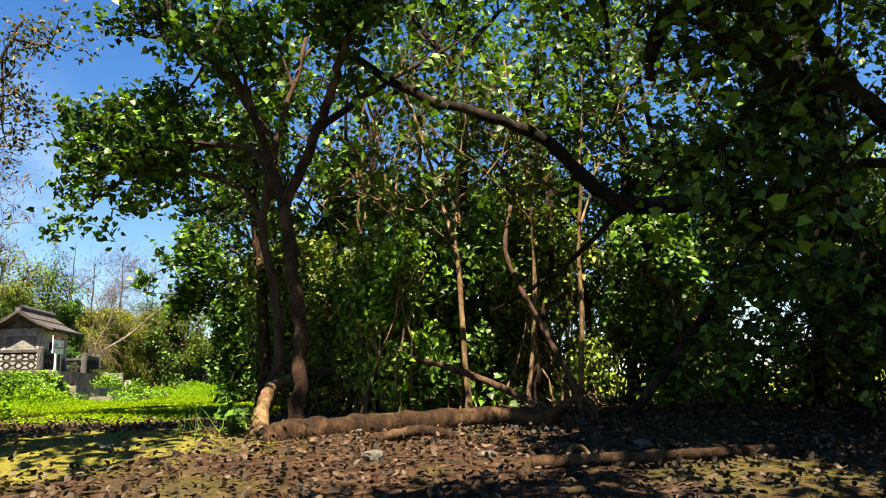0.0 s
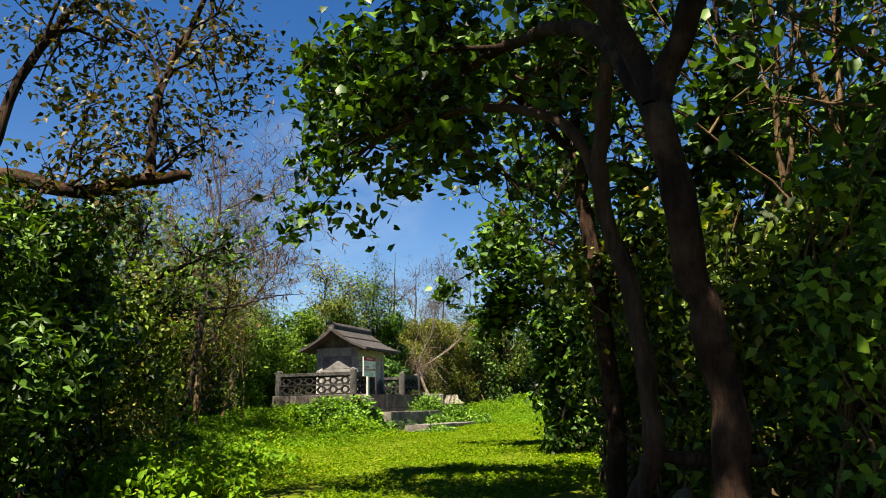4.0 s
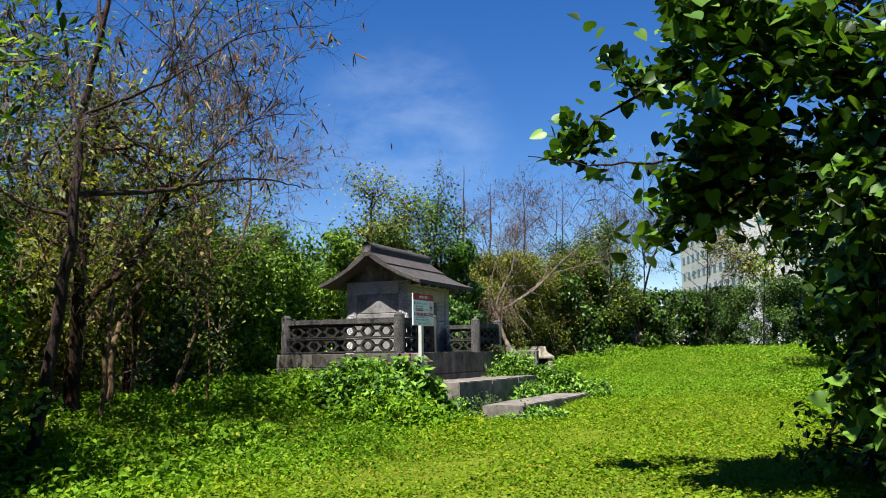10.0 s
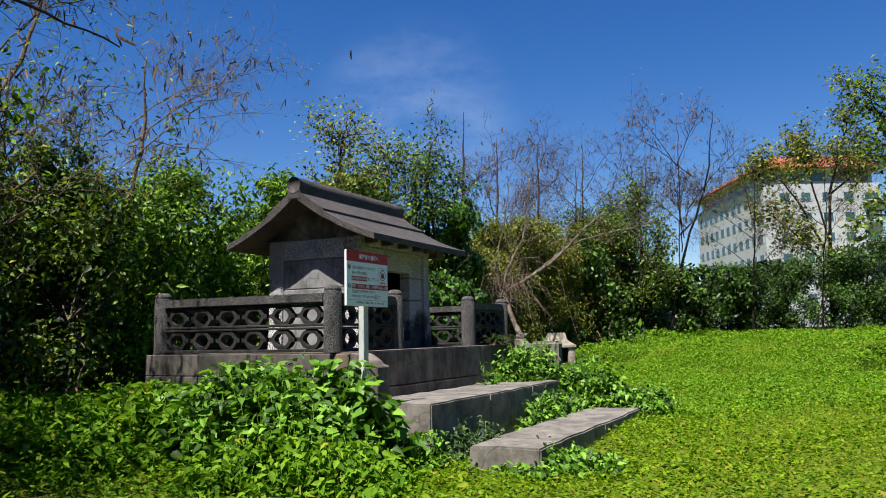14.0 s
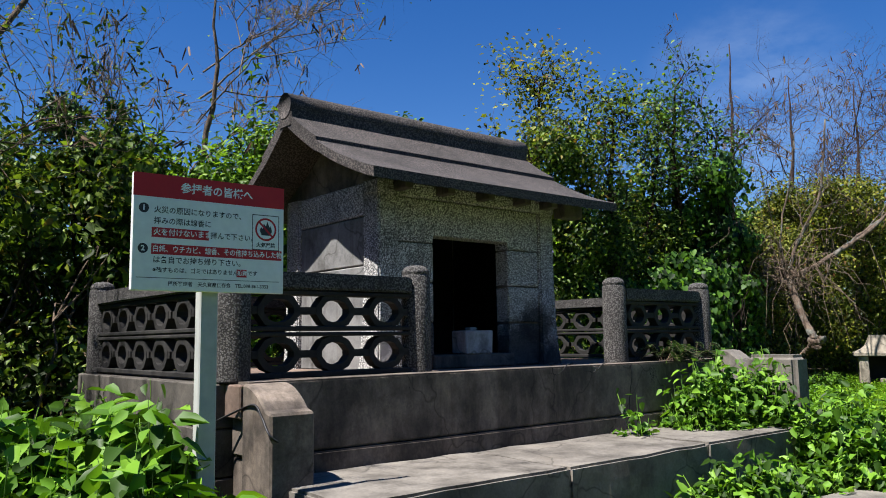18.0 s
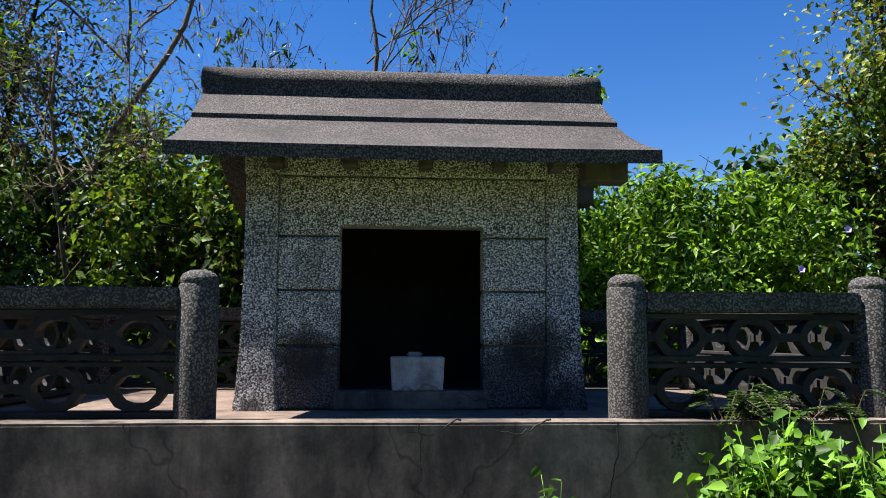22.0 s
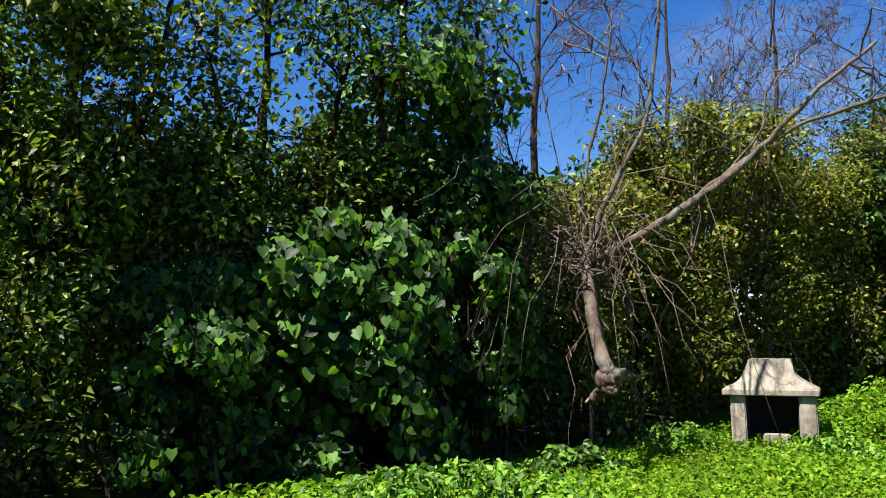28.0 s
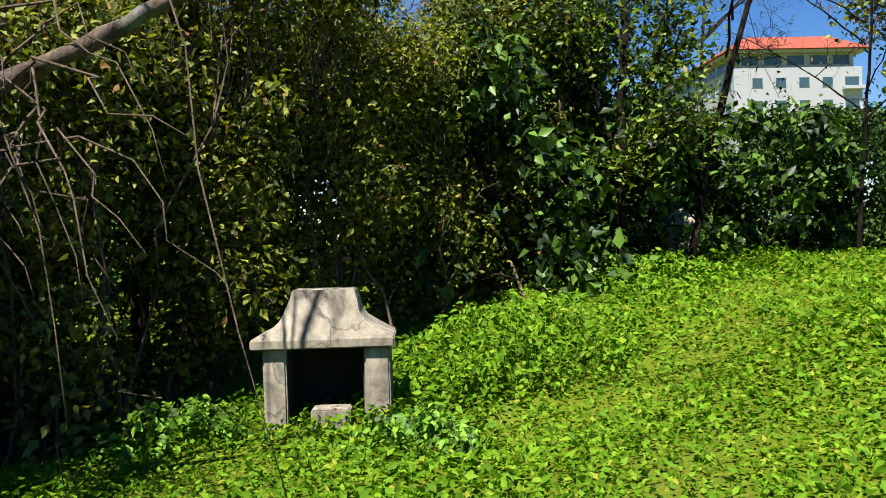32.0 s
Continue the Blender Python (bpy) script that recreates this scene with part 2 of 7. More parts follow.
LEAF_FERN = leaf_mat("feathery leaf", (0.0204, 0.0408, 0.017), (0.0408, 0.0748, 0.034), (0.0816, 0.1224, 0.0476), 0.3, 0.5)
POD = leaf_mat("dry seed pod", (0.0408, 0.0204, 0.0136), (0.0816, 0.0442, 0.02856), (0.1836, 0.1224, 0.0816), 0.15, 0.6)
BARK = bark_mat("brown bark", (0.009759, 0.005062, 0.003037), (0.04552, 0.02293, 0.0135), (0.0813, 0.04592, 0.02835))
BARK_PALE = bark_mat("pale grey bark", (0.03142, 0.01725, 0.01125), (0.1109, 0.066, 0.0435), (0.06006, 0.03, 0.0195), 7)
# near-black bark: on stems in deep shade the shade is part of its colour
BARK_DARK = bark_mat("dark shaded bark", (0.00377, 0.002448, 0.001958), (0.01346, 0.008814, 0.006366), (0.0377, 0.02448, 0.01714))
BARK_RED = bark_mat("peeling reddish bark", (0.07429, 0.04888, 0.03628), (0.1783, 0.1369, 0.1021), (0.1486, 0.1515, 0.1304), 6)
LOG_BARK = bark_mat("rough log bark", (0.008813, 0.004838, 0.002592), (0.05287, 0.02765, 0.01426), (0.08813, 0.04976, 0.02592), 12)
# tawny bark, brighter than the rest: sunlight on thin stems is in its colour
BARK_SUN = bark_mat("tawny sunlit bark", (0.05, 0.03, 0.014), (0.24, 0.16, 0.085), (0.12, 0.07, 0.035), 8)
TWIG = bark_mat("dry twig", (0.0918, 0.06732, 0.04896), (0.2244, 0.1683, 0.1224), None, 14)
TWIG_DARK = bark_mat("mauve dry twig", (0.02866, 0.0195, 0.0172), (0.09173, 0.0602, 0.05161), None, 14)
MOULD = (((0.69, -0.52, 0.12), 0.3), ((0.69, -0.62, 0.32), 0.17), ((0.69, 0.56, 0.1), 0.34), ((0.69, 0.74, 0.36), 0.2), ((0.69, 0.92, 0.0), 0.22), ((0.69, -0.9, 0.0), 0.1))   # black mould at the foot of the front
WALL_AGG = aggregate_mat("speckled aggregate", (0.06, 0.06, 0.057), (0.82, 0.81, 0.77), (0.04, 0.04, 0.038), 0.66, 108, 0.48, MOULD)
POST_AGG = aggregate_mat("weathered aggregate", (0.025, 0.0225, 0.021), (0.155, 0.147, 0.137), (0.0194, 0.01802, 0.01662), 0.56, 82, 0.42)
ROOF_AGG = aggregate_mat("dark roof aggregate", (0.0215, 0.0178, 0.0158), (0.124, 0.1, 0.088), (0.0166, 0.0137, 0.012), 0.6, 80, 0.4)
CONC_DARK = concrete_mat("damp dark concrete", (0.0945, 0.0783, 0.0621), (0.3172, 0.2565, 0.2025), (0.0324, 0.02633, 0.0216), 0.5)
CONC = concrete_mat("weathered concrete", (0.0612, 0.05355, 0.04488), (0.1224, 0.1096, 0.0918), (0.0306, 0.0255, 0.02142), 0.56)
CONC_PALE = concrete_mat("pale worn concrete", (0.1292, 0.1163, 0.0969), (0.2196, 0.2003, 0.1712), (0.07752, 0.06783, 0.05491), 0.58, False)
CONC_FLOOR = concrete_mat("reddish worn floor", (0.12, 0.08, 0.058), (0.23, 0.165, 0.125), (0.05, 0.038, 0.03), 0.6, False)
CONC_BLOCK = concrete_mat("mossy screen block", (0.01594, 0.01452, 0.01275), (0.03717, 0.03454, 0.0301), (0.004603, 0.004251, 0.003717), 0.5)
PLASTER = concrete_mat("smooth grey render", (0.1632, 0.1632, 0.1564), (0.2448, 0.2448, 0.238), (0.0884, 0.0884, 0.0884), 0.62)
# near-black: paints the shade inside shrine and altar, also colours cracks and mould
SHADE_CRACK_BLACK = concrete_mat("black for inside shade, cracks and mould", (0.006, 0.006, 0.006), (0.02, 0.019, 0.018), (0.004, 0.004, 0.004), 0.5)
WHITE = plain_mat("white enamel", (0.8, 0.81, 0.8), 0.35)
RED = plain_mat("red enamel", (0.465, 0.0124, 0.0186), 0.65)
INK = plain_mat("black ink", (0.02, 0.02, 0.022), 0.5)
PAINT_POST = plain_mat("chalky white paint", (0.4216, 0.4352, 0.408), 0.6, 0, 16, 0.25)
CENSER = concrete_mat("white glazed stone", (0.2856, 0.2856, 0.272), (0.4488, 0.4488, 0.4352), (0.068, 0.0612, 0.0544), 0.62)
STONE = concrete_mat("pale limestone", (0.2349, 0.2036, 0.1547), (0.4553, 0.4003, 0.3091), (0.1175, 0.09556, 0.07084), 0.56)
TILE_ROOF = plain_mat("orange clay tile", (0.2448, 0.051, 0.0238), 0.7, 0, 3, 0.25)
HOTEL_WHITE = plain_mat("white render", (0.34, 0.3468, 0.3604), 0.8, 0, 0.4, 0.06)
GLASS_DARK = plain_mat("tinted window glass", (0.04, 0.08, 0.1), 0.1)
LILAC = plain_mat("lilac petals", (0.42, 0.3, 0.72), 0.5)


def falloff(n, l, value, lo, hi):
    r = n.new("ShaderNodeMapRange")
    r.inputs["From Min"].default_value, r.inputs["From Max"].default_value = lo, hi
    l.new(value, r.inputs["Value"])
    return r.outputs["Result"]


def ground_mat():
    """Soil with litter under the trees, low green sward in the clearing."""
    m, n, l, b = material("ground")
    c = n.new("ShaderNodeTexCoord")
    soil = ramp(n, l, noise_tex(n, l, 7, 8, 0.7), [(0.3, (0.0136, 0.0068, 0.0042)), (0.5, (0.0435, 0.025, 0.0155)), (0.75, (0.1, 0.066, 0.044))])
    chip = n.new("ShaderNodeTexVoronoi")
    chip.inputs["Scale"].default_value = 16
    l.new(c.outputs["Object"], chip.inputs["Vector"])
    soil = mix(n, l, soil, ramp(n, l, chip.outputs["Color"], [(0.2, (0.45, 0.45, 0.45)), (0.8, (1.5, 1.4, 1.3))]), 0.7, "MULTIPLY")
    grass = ramp(n, l, noise_tex(n, l, 26, 6, 0.7), [(0.25, (0.05, 0.075, 0.005)), (0.55, (0.12, 0.16, 0.01)), (0.8, (0.18, 0.21, 0.016))])
    dry = ramp(n, l, noise_tex(n, l, 0.9, 5, 0.6), [(0.52, (0, 0, 0)), (0.7, (1, 1, 1))])
    grass = mix(n, l, grass, (0.136, 0.1428, 0.0238), mix(n, l, (0, 0, 0), (0.374, 0.374, 0.374), dry))
    moss = ramp(n, l, noise_tex(n, l, 0.55, 5, 0.65), [(0.5, (0, 0, 0)), (0.62, (0.4, 0.4, 0.4))])
    soil = mix(n, l, soil, ramp(n, l, noise_tex(n, l, 18, 5), [(0.3, (0.034, 0.0408, 0.00816)), (0.7, (0.1156, 0.1156, 0.0238))]), moss)
    pd = n.new("ShaderNodeVectorMath")
    pd.operation = "DISTANCE"
    l.new(c.outputs["Object"], pd.inputs[0])
    pd.inputs[1].default_value = (-3.4, 8.0, 1.1)
    pw = n.new("ShaderNodeMath")
    pw.operation = "MULTIPLY_ADD"
    l.new(noise_tex(n, l, 1.6, 5, 0.7), pw.inputs[0])
    pw.inputs[1].default_value = 3.6
    l.new(pd.outputs["Value"], pw.inputs[2])
    soil = mix(n, l, soil, ramp(n, l, noise_tex(n, l, 24, 5), [(0.3, (0.07, 0.065, 0.012)), (0.7, (0.2, 0.18, 0.035))]), falloff(n, l, pw.outputs["Value"], 3.9, 3.2))
    s = n.new("ShaderNodeVectorMath")
    s.operation = "DISTANCE"
    l.new(c.outputs["Object"], s.inputs[0])
    s.inputs[1].default_value = (2.5, 2.0, 1.0)
    w = n.new("ShaderNodeMath")
    w.operation = "MULTIPLY_ADD"
    l.new(noise_tex(n, l, 0.8, 5, 0.65), w.inputs[0])
    w.inputs[1].default_value = 5.0
    l.new(s.outputs["Value"], w.inputs[2])
    r = n.new("ShaderNodeMapRange")
    r.inputs["From Min"].default_value, r.inputs["From Max"].default_value = 13.4, 15.4
    l.new(w.outputs["Value"], r.inputs["Value"])
    col = mix(n, l, soil, grass, r.outputs["Result"])
    l.new(col, b.inputs["Base Color"])
    b.inputs["Roughness"].default_value = 0.95
    b.inputs["Specular IOR Level"].default_value = 0.08
    bump(n, l, b, noise_tex(n, l, 30, 6, 0.75), 0.8, 0.04)
    return m


GROUND = ground_mat()


# ---------------------------------------------------------------- building helpers
rng = np.random.default_rng(7)


def smooth01(v):
    v = np.clip(v, 0, 1)
    return v * v * (3 - 2 * v)


def ground_z(x, y):
    """Height of the ground: a slope up out of the wood, a level clearing, a bank in the west and a rise in the north."""
    x, y = np.asarray(x, float), np.asarray(y, float)
    z = np.interp(y, [-60, 0, 2.6, 5.3, 8.5, 12, 17.5, 25, 28.5, 34, 38, 43, 46.5, 50, 54, 60], [0, 0.05, 0.5, 0.88, 1.2, 1.32, 1.45, 1.62, 1.7, 1.83, 1.8, 1.75, 2.2, 2.58, 2.82, 3.0])
    z = z + 0.38 * smooth01((x + 13.4) / 3.5) * smooth01((y - 38) / 5) * smooth01((51 - y) / 6)
    bank = 0.5 * smooth01((-10.6 - x) / 3.0) * smooth01((y - 12) / 8) * smooth01((33 - y) / 5)
    return z + bank + 0.05 * np.sin(0.9 * x + 0.4 * y) * np.cos(0.7 * y - 0.3 * x)


WAY = np.array([(0, -2), (0, 0), (-0.5, 2.6), (-1.0, 5.2), (-2.5, 8.4), (-3.5, 10.6), (-4.6, 13.4), (-5.8, 16.1), (-7.0, 20.8), (-7.2, 25), (-7.4, 28), (-7.8, 29.4), (-9.4, 33.6), (-10.3, 35.3), (-11.0, 37.3)], float)


def off_way(p):
    """Distance in plan from the trodden way."""
    q = np.asarray(p, float)[..., :2]
    best = np.full(q.shape[:-1], 1e9)
    for a, b in zip(WAY[:-1], WAY[1:]):
        d = b - a
        t = np.clip(((q - a) @ d) / (d @ d), 0, 1)
        best = np.minimum(best, np.linalg.norm(q - a - t[..., None] * d, axis=-1))
    return best


def fast_mesh(name, verts, tris, mat, smooth=False):
    me = bpy.data.meshes.new(name)
    verts, tris = np.asarray(verts, np.float32), np.asarray(tris, np.int32)
    me.vertices.add(len(verts))
    me.vertices.foreach_set("co", verts.ravel())
    me.loops.add(tris.size)
    me.loops.foreach_set("vertex_index", tris.ravel())
    me.polygons.add(len(tris))
    me.polygons.foreach_set("loop_start", np.arange(0, tris.size, 3, dtype=np.int32))
    me.polygons.foreach_set("loop_total", np.full(len(tris), 3, np.int32))
    if smooth:
        me.polygons.foreach_set("use_smooth", np.ones(len(tris), bool))
    me.update(calc_edges=True)
    me.materials.append(mat)
    return me


def part(name, bm, mat, parent, label="", kind=""):
    """Link a bmesh (or a mesh) as one part under a thing."""
    if isinstance(bm, bpy.types.Mesh):
        me = bm
    else:
        me = bpy.data.meshes.new(name)
        bm.to_mesh(me)
        bm.free()
    if mat is not None and not me.materials:
        me.materials.append(mat)
    ob = new(name, me)
    if parent is not None:
        ob.parent = parent
    return tagged(ob, label, kind=kind)


def thing(name, at, label, category, group="", kind=""):
    ob = new(name)
    ob.empty_display_size = 0.1
    ob.location = at
    return tagged(ob, label, category, group, kind)


def prim_box(x0, x1, y0, y1, z0, z1, bevel=0.01, segs=1, wear=0.0):
    bm = bmesh.new()
    bmesh.ops.create_cube(bm, size=1.0, matrix=Matrix.Translation(((x0 + x1) / 2, (y0 + y1) / 2, (z0 + z1) / 2)) @ Matrix.Diagonal((x1 - x0, y1 - y0, z1 - z0, 1)))
    if wear:
        long_edges = [e for e in bm.edges if e.calc_length() > 0.5]
        bmesh.ops.subdivide_edges(bm, edges=long_edges, cuts=7, use_grid_fill=True)
        for v in bm.verts:
            v.co += Vector((noise.noise(v.co * 3.1), noise.noise(v.co * 3.1 + Vector((5, 0, 0))), noise.noise(v.co * 3.1 + Vector((0, 9, 0))))) * wear
    if bevel:
        sharp = [e for e in bm.edges if len(e.link_faces) == 2 and e.calc_face_angle(0) > 0.6]
        bmesh.ops.bevel(bm, geom=sharp, offset=bevel, segments=segs, affect="EDGES")
    return bm


def extrude_profile(points, axis, lo, hi, bevel=0.0):
    """A closed profile pushed along an axis. points: (a, b) in the two other axes, in their xyz order."""
    bm = bmesh.new()

    def at(p, d):
        return {"x": (d, p[0], p[1]), "y": (p[0], d, p[1]), "z": (p[0], p[1], d)}[axis]

    a = [bm.verts.new(at(p, lo)) for p in points]
    b = [bm.verts.new(at(p, hi)) for p in points]
    bm.faces.new(a)
    bm.faces.new(b[::-1])
    for i in range(len(points)):
        j = (i + 1) % len(points)
        bm.faces.new((a[j], a[i], b[i], b[j]))
    bmesh.ops.recalc_face_normals(bm, faces=bm.faces[:])
    if bevel:
        bmesh.ops.bevel(bm, geom=[e for e in bm.edges if e.calc_face_angle(0) > 0.6], offset=bevel, segments=1, affect="EDGES")
    return bm


def tube_batch(pts, rad, k):
    """Tapered tubes round many polylines of one length: pts (m, n, 3), rad (m, n)."""
    m, n = rad.shape
    tan = np.gradient(pts, axis=1)
    tan /= np.linalg.norm(tan, axis=2, keepdims=True) + 1e-9
    ref = np.where(np.abs(tan[:, :1, 2:3]) < 0.9, np.array((0, 0, 1.0)), np.array((1.0, 0, 0)))
    u = np.cross(tan, np.broadcast_to(ref, tan.shape))
    u /= np.linalg.norm(u, axis=2, keepdims=True) + 1e-9
    w = np.cross(tan, u)
    ang = np.arange(k) * 2 * np.pi / k
    ring = pts[:, :, None] + rad[:, :, None, None] * (np.cos(ang)[:, None] * u[:, :, None] + np.sin(ang)[:, None] * w[:, :, None])
    i = np.arange(n - 1)[:, None] * k + np.arange(k)[None]
    j = np.arange(n - 1)[:, None] * k + (np.arange(k)[None] + 1) % k
    one = [np.stack([i, j, j + k], -1).reshape(-1, 3), np.stack([i, j + k, i + k], -1).reshape(-1, 3)]
    for r0 in (0, (n - 1) * k):
        one.append(r0 + np.stack([np.zeros(k - 2, int), np.arange(1, k - 1), np.arange(2, k)], -1))
    one = np.concatenate(one)
    return ring.reshape(-1, 3), (one[None] + (np.arange(m) * n * k)[:, None, None]).reshape(-1, 3)


def tubes(lines, sides=6):
    """Tapered tubes along polylines or batches of polylines: (points, radii)."""
    V, F, base = [], [], 0
    for pts, rad in lines:
        pts, rad = np.asarray(pts, float), np.asarray(rad, float)
        if pts.ndim == 2:
            pts, rad = pts[None], rad[None]
        if not len(pts):
            continue
        top = rad[:, 0].max()
        k = sides + 4 if top > 0.09 else sides if top > 0.03 else 4 if top > 0.008 else 3
        v, f = tube_batch(pts, rad, k)
        V.append(v)
        F.append(f + base)
        base += len(v)
    return np.concatenate(V), np.concatenate(F)


# leaf outlines: base at the origin, the tip along y, z is the upper side
LANCE = (np.array([(0, 0, 0), (0.19, 0.38, 0.06), (0, 1, -0.12), (-0.19, 0.38, 0.06)]), np.array([(0, 1, 2), (0, 2, 3)]))
OVATE = (np.array([(0, 0, 0), (0.3, 0.36, 0.08), (0, 1, -0.16), (-0.3, 0.36, 0.08)]), np.array([(0, 1, 2), (0, 2, 3)]))
HEART = (np.array([(0, 0.1, 0), (0.36, -0.03, 0.04), (0.42, 0.45, 0.07), (0, 1.0, -0.16), (-0.42, 0.45, 0.07), (-0.36, -0.03, 0.04)]), np.array([(0, 1, 2), (0, 2, 3), (0, 3, 4), (0, 4, 5)]))
_o = [(0, 0.1), (0.1, 0.0), (0.26, -0.04), (0.4, 0.06), (0.46, 0.26), (0.4, 0.5), (0.24, 0.76), (0, 1.02), (-0.24, 0.76), (-0.4, 0.5), (-0.46, 0.26), (-0.4, 0.06), (-0.26, -0.04), (-0.1, 0.0)]
HEART_FINE = (np.array([(0, 0.4, -0.04)] + [(x, y, 0.16 * abs(x) - 0.16 * max(0, y - 0.4)) for x, y in _o]), np.array([(0, k, k % 14 + 1) for k in range(1, 15)]))
NETTLE = (np.array([(0, 0, -0.03), (0.3, 0.2, 0.05), (0.24, 0.6, 0.02), (0, 1.05, -0.16), (-0.24, 0.6, 0.02), (-0.3, 0.2, 0.05)]), np.array([(0, 1, 2), (0, 2, 3), (0, 3, 4), (0, 4, 5)]))
PODS = (np.array([(0.0, 0, 0), (0.07, 0.15, 0), (0.06, 0.9, 0.02), (0, 1, 0), (-0.06, 0.9, 0.02), (-0.07, 0.15, 0)]), np.array([(0, 1, 2), (0, 2, 3), (0, 3, 4), (0, 4, 5)]))
CURL = (np.array([(0, 0, 0), (0.3, 0.3, 0.16), (0.22, 0.75, 0.1), (0, 1, 0.2), (-0.26, 0.7, 0.16), (-0.3, 0.3, 0.1)]), np.array([(0, 1, 2), (0, 2, 3), (0, 3, 4), (0, 4, 5)]))


def leaf_cloud(pos, up, size, shape, droop=0.3, clear=0.0, rs=None):
    """Leaves at pos with their upper sides turned roughly to up."""
    r = rs or rng
    pos, up = np.asarray(pos, float), np.asarray(up, float)
    if clear:
        k = off_way(pos) > clear
        pos, up = pos[k], up[k]
        size = size[k] if isinstance(size, np.ndarray) else size
    n = len(pos)
    up = up / (np.linalg.norm(up, axis=1, keepdims=True) + 1e-9)
    t = r.normal(size=(n, 3))
    t[:, 2] -= droop * 2
    t -= up * (t * up).sum(1, keepdims=True)
    t /= np.linalg.norm(t, axis=1, keepdims=True) + 1e-9
    s = np.cross(t, up)
    sz = (size if isinstance(size, np.ndarray) else np.full(n, size)) * r.uniform(0.65, 1.25, n)
    T, F = shape
    V = pos[:, None] + sz[:, None, None] * (T[None, :, 0:1] * s[:, None] + T[None, :, 1:2] * t[:, None] + T[None, :, 2:3] * up[:, None])
    return V.reshape(-1, 3), (F[None] + (np.arange(n) * len(T))[:, None, None]).reshape(-1, 3)


def bent(a, b, n=7, sag=0.0, wob=0.06, rs=None):
    """A wandering line from a to b."""
    r = rs or rng
    a, b = np.array(a, float), np.array(b, float)
    t = np.linspace(0, 1, n)[:, None]
    L = np.linalg.norm(b - a)
    w = r.normal(size=(n, 3)) * wob * L * np.sin(np.pi * t)
    p = a + (b - a) * t + w
    p[:, 2] += sag * L * np.sin(np.pi * t[:, 0])
    return p


def smooth_line(pts, per=6):
    """A rounded curve through the points."""
    p = np.asarray(pts, float)
    e = np.concatenate([2 * p[:1] - p[1:2], p, 2 * p[-1:] - p[-2:-1]])
    out = []
    for k in range(1, len(e) - 2):
        a, b, c, d = e[k - 1:k + 3]
        t = np.linspace(0, 1, per, endpoint=False)[:, None]
        out.append(0.5 * (2 * b + (c - a) * t + (2 * a - 5 * b + 4 * c - d) * t ** 2 + (3 * b - a - 3 * c + d) * t ** 3))
    return np.concatenate(out + [p[-1:]])


def spread(lines, per, length, radius, levels, r, up=0.25, turn=0.8, keep=0.35, steps=5, curl=0.0):
    """Side shoots from polylines, level by level. Returns a batch (points, radii) for each level."""
    out = []
    S, D, R = [], [], []
    for pts, rad in lines:
        i = r.integers(max(1, int(len(pts) * keep)), len(pts), per[0])
        S.append(pts[i])
        D.append(pts[i] - pts[i - 1])
        R.append(rad[i])
    S, D, R = np.concatenate(S), np.concatenate(D), np.concatenate(R)
    for lv in range(levels):
        n = len(S)
        D = D / (np.linalg.norm(D, axis=1, keepdims=True) + 1e-9)
        v = D * (1 - turn * 0.5) + r.normal(size=(n, 3)) * turn
        v[:, 2] += up
        v /= np.linalg.norm(v, axis=1, keepdims=True)
        L = length[lv] * r.uniform(0.6, 1.3, n)
        if lv == levels - 1 and lv and not curl:
            steps = 3
        t = np.linspace(0, 1, steps)[None, :, None]
        bow = np.sin(np.pi * t)
        P = S[:, None] + v[:, None] * L[:, None, None] * t + r.normal(size=(n, steps, 3)) * 0.05 * L[:, None, None] * bow
        P[:, :, 2] += 0.05 * L[:, None] * bow[:, :, 0]
        if curl:
            P[:, :, 2] -= curl * L[:, None] * t[:, :, 0] ** 2
            P += curl * L[:, None, None] * bow * r.normal(size=(n, 1, 3)) * 0.5
        r0 = np.minimum(radius[lv], R)
        out.append((P, r0[:, None] * np.linspace(1, 0.35, steps)[None]))
        if lv + 1 < levels:
            i = r.integers(max(1, int(steps * keep)), steps, (n, per[lv + 1])).ravel()
            k = np.repeat(np.arange(n), per[lv + 1])
            S, D, R = P[k, i], P[k, i] - P[k, i - 1], out[-1][1][k, i]
    return out


def foliage_on(ends, per, reach, r):
    """Leaf places round the ends of twigs."""
    E = np.concatenate([p[:, 1:].reshape(-1, 3) for p in ends])
    idx = r.integers(0, len(E), per)
    return E[idx] + r.normal(size=(per, 3)) * reach


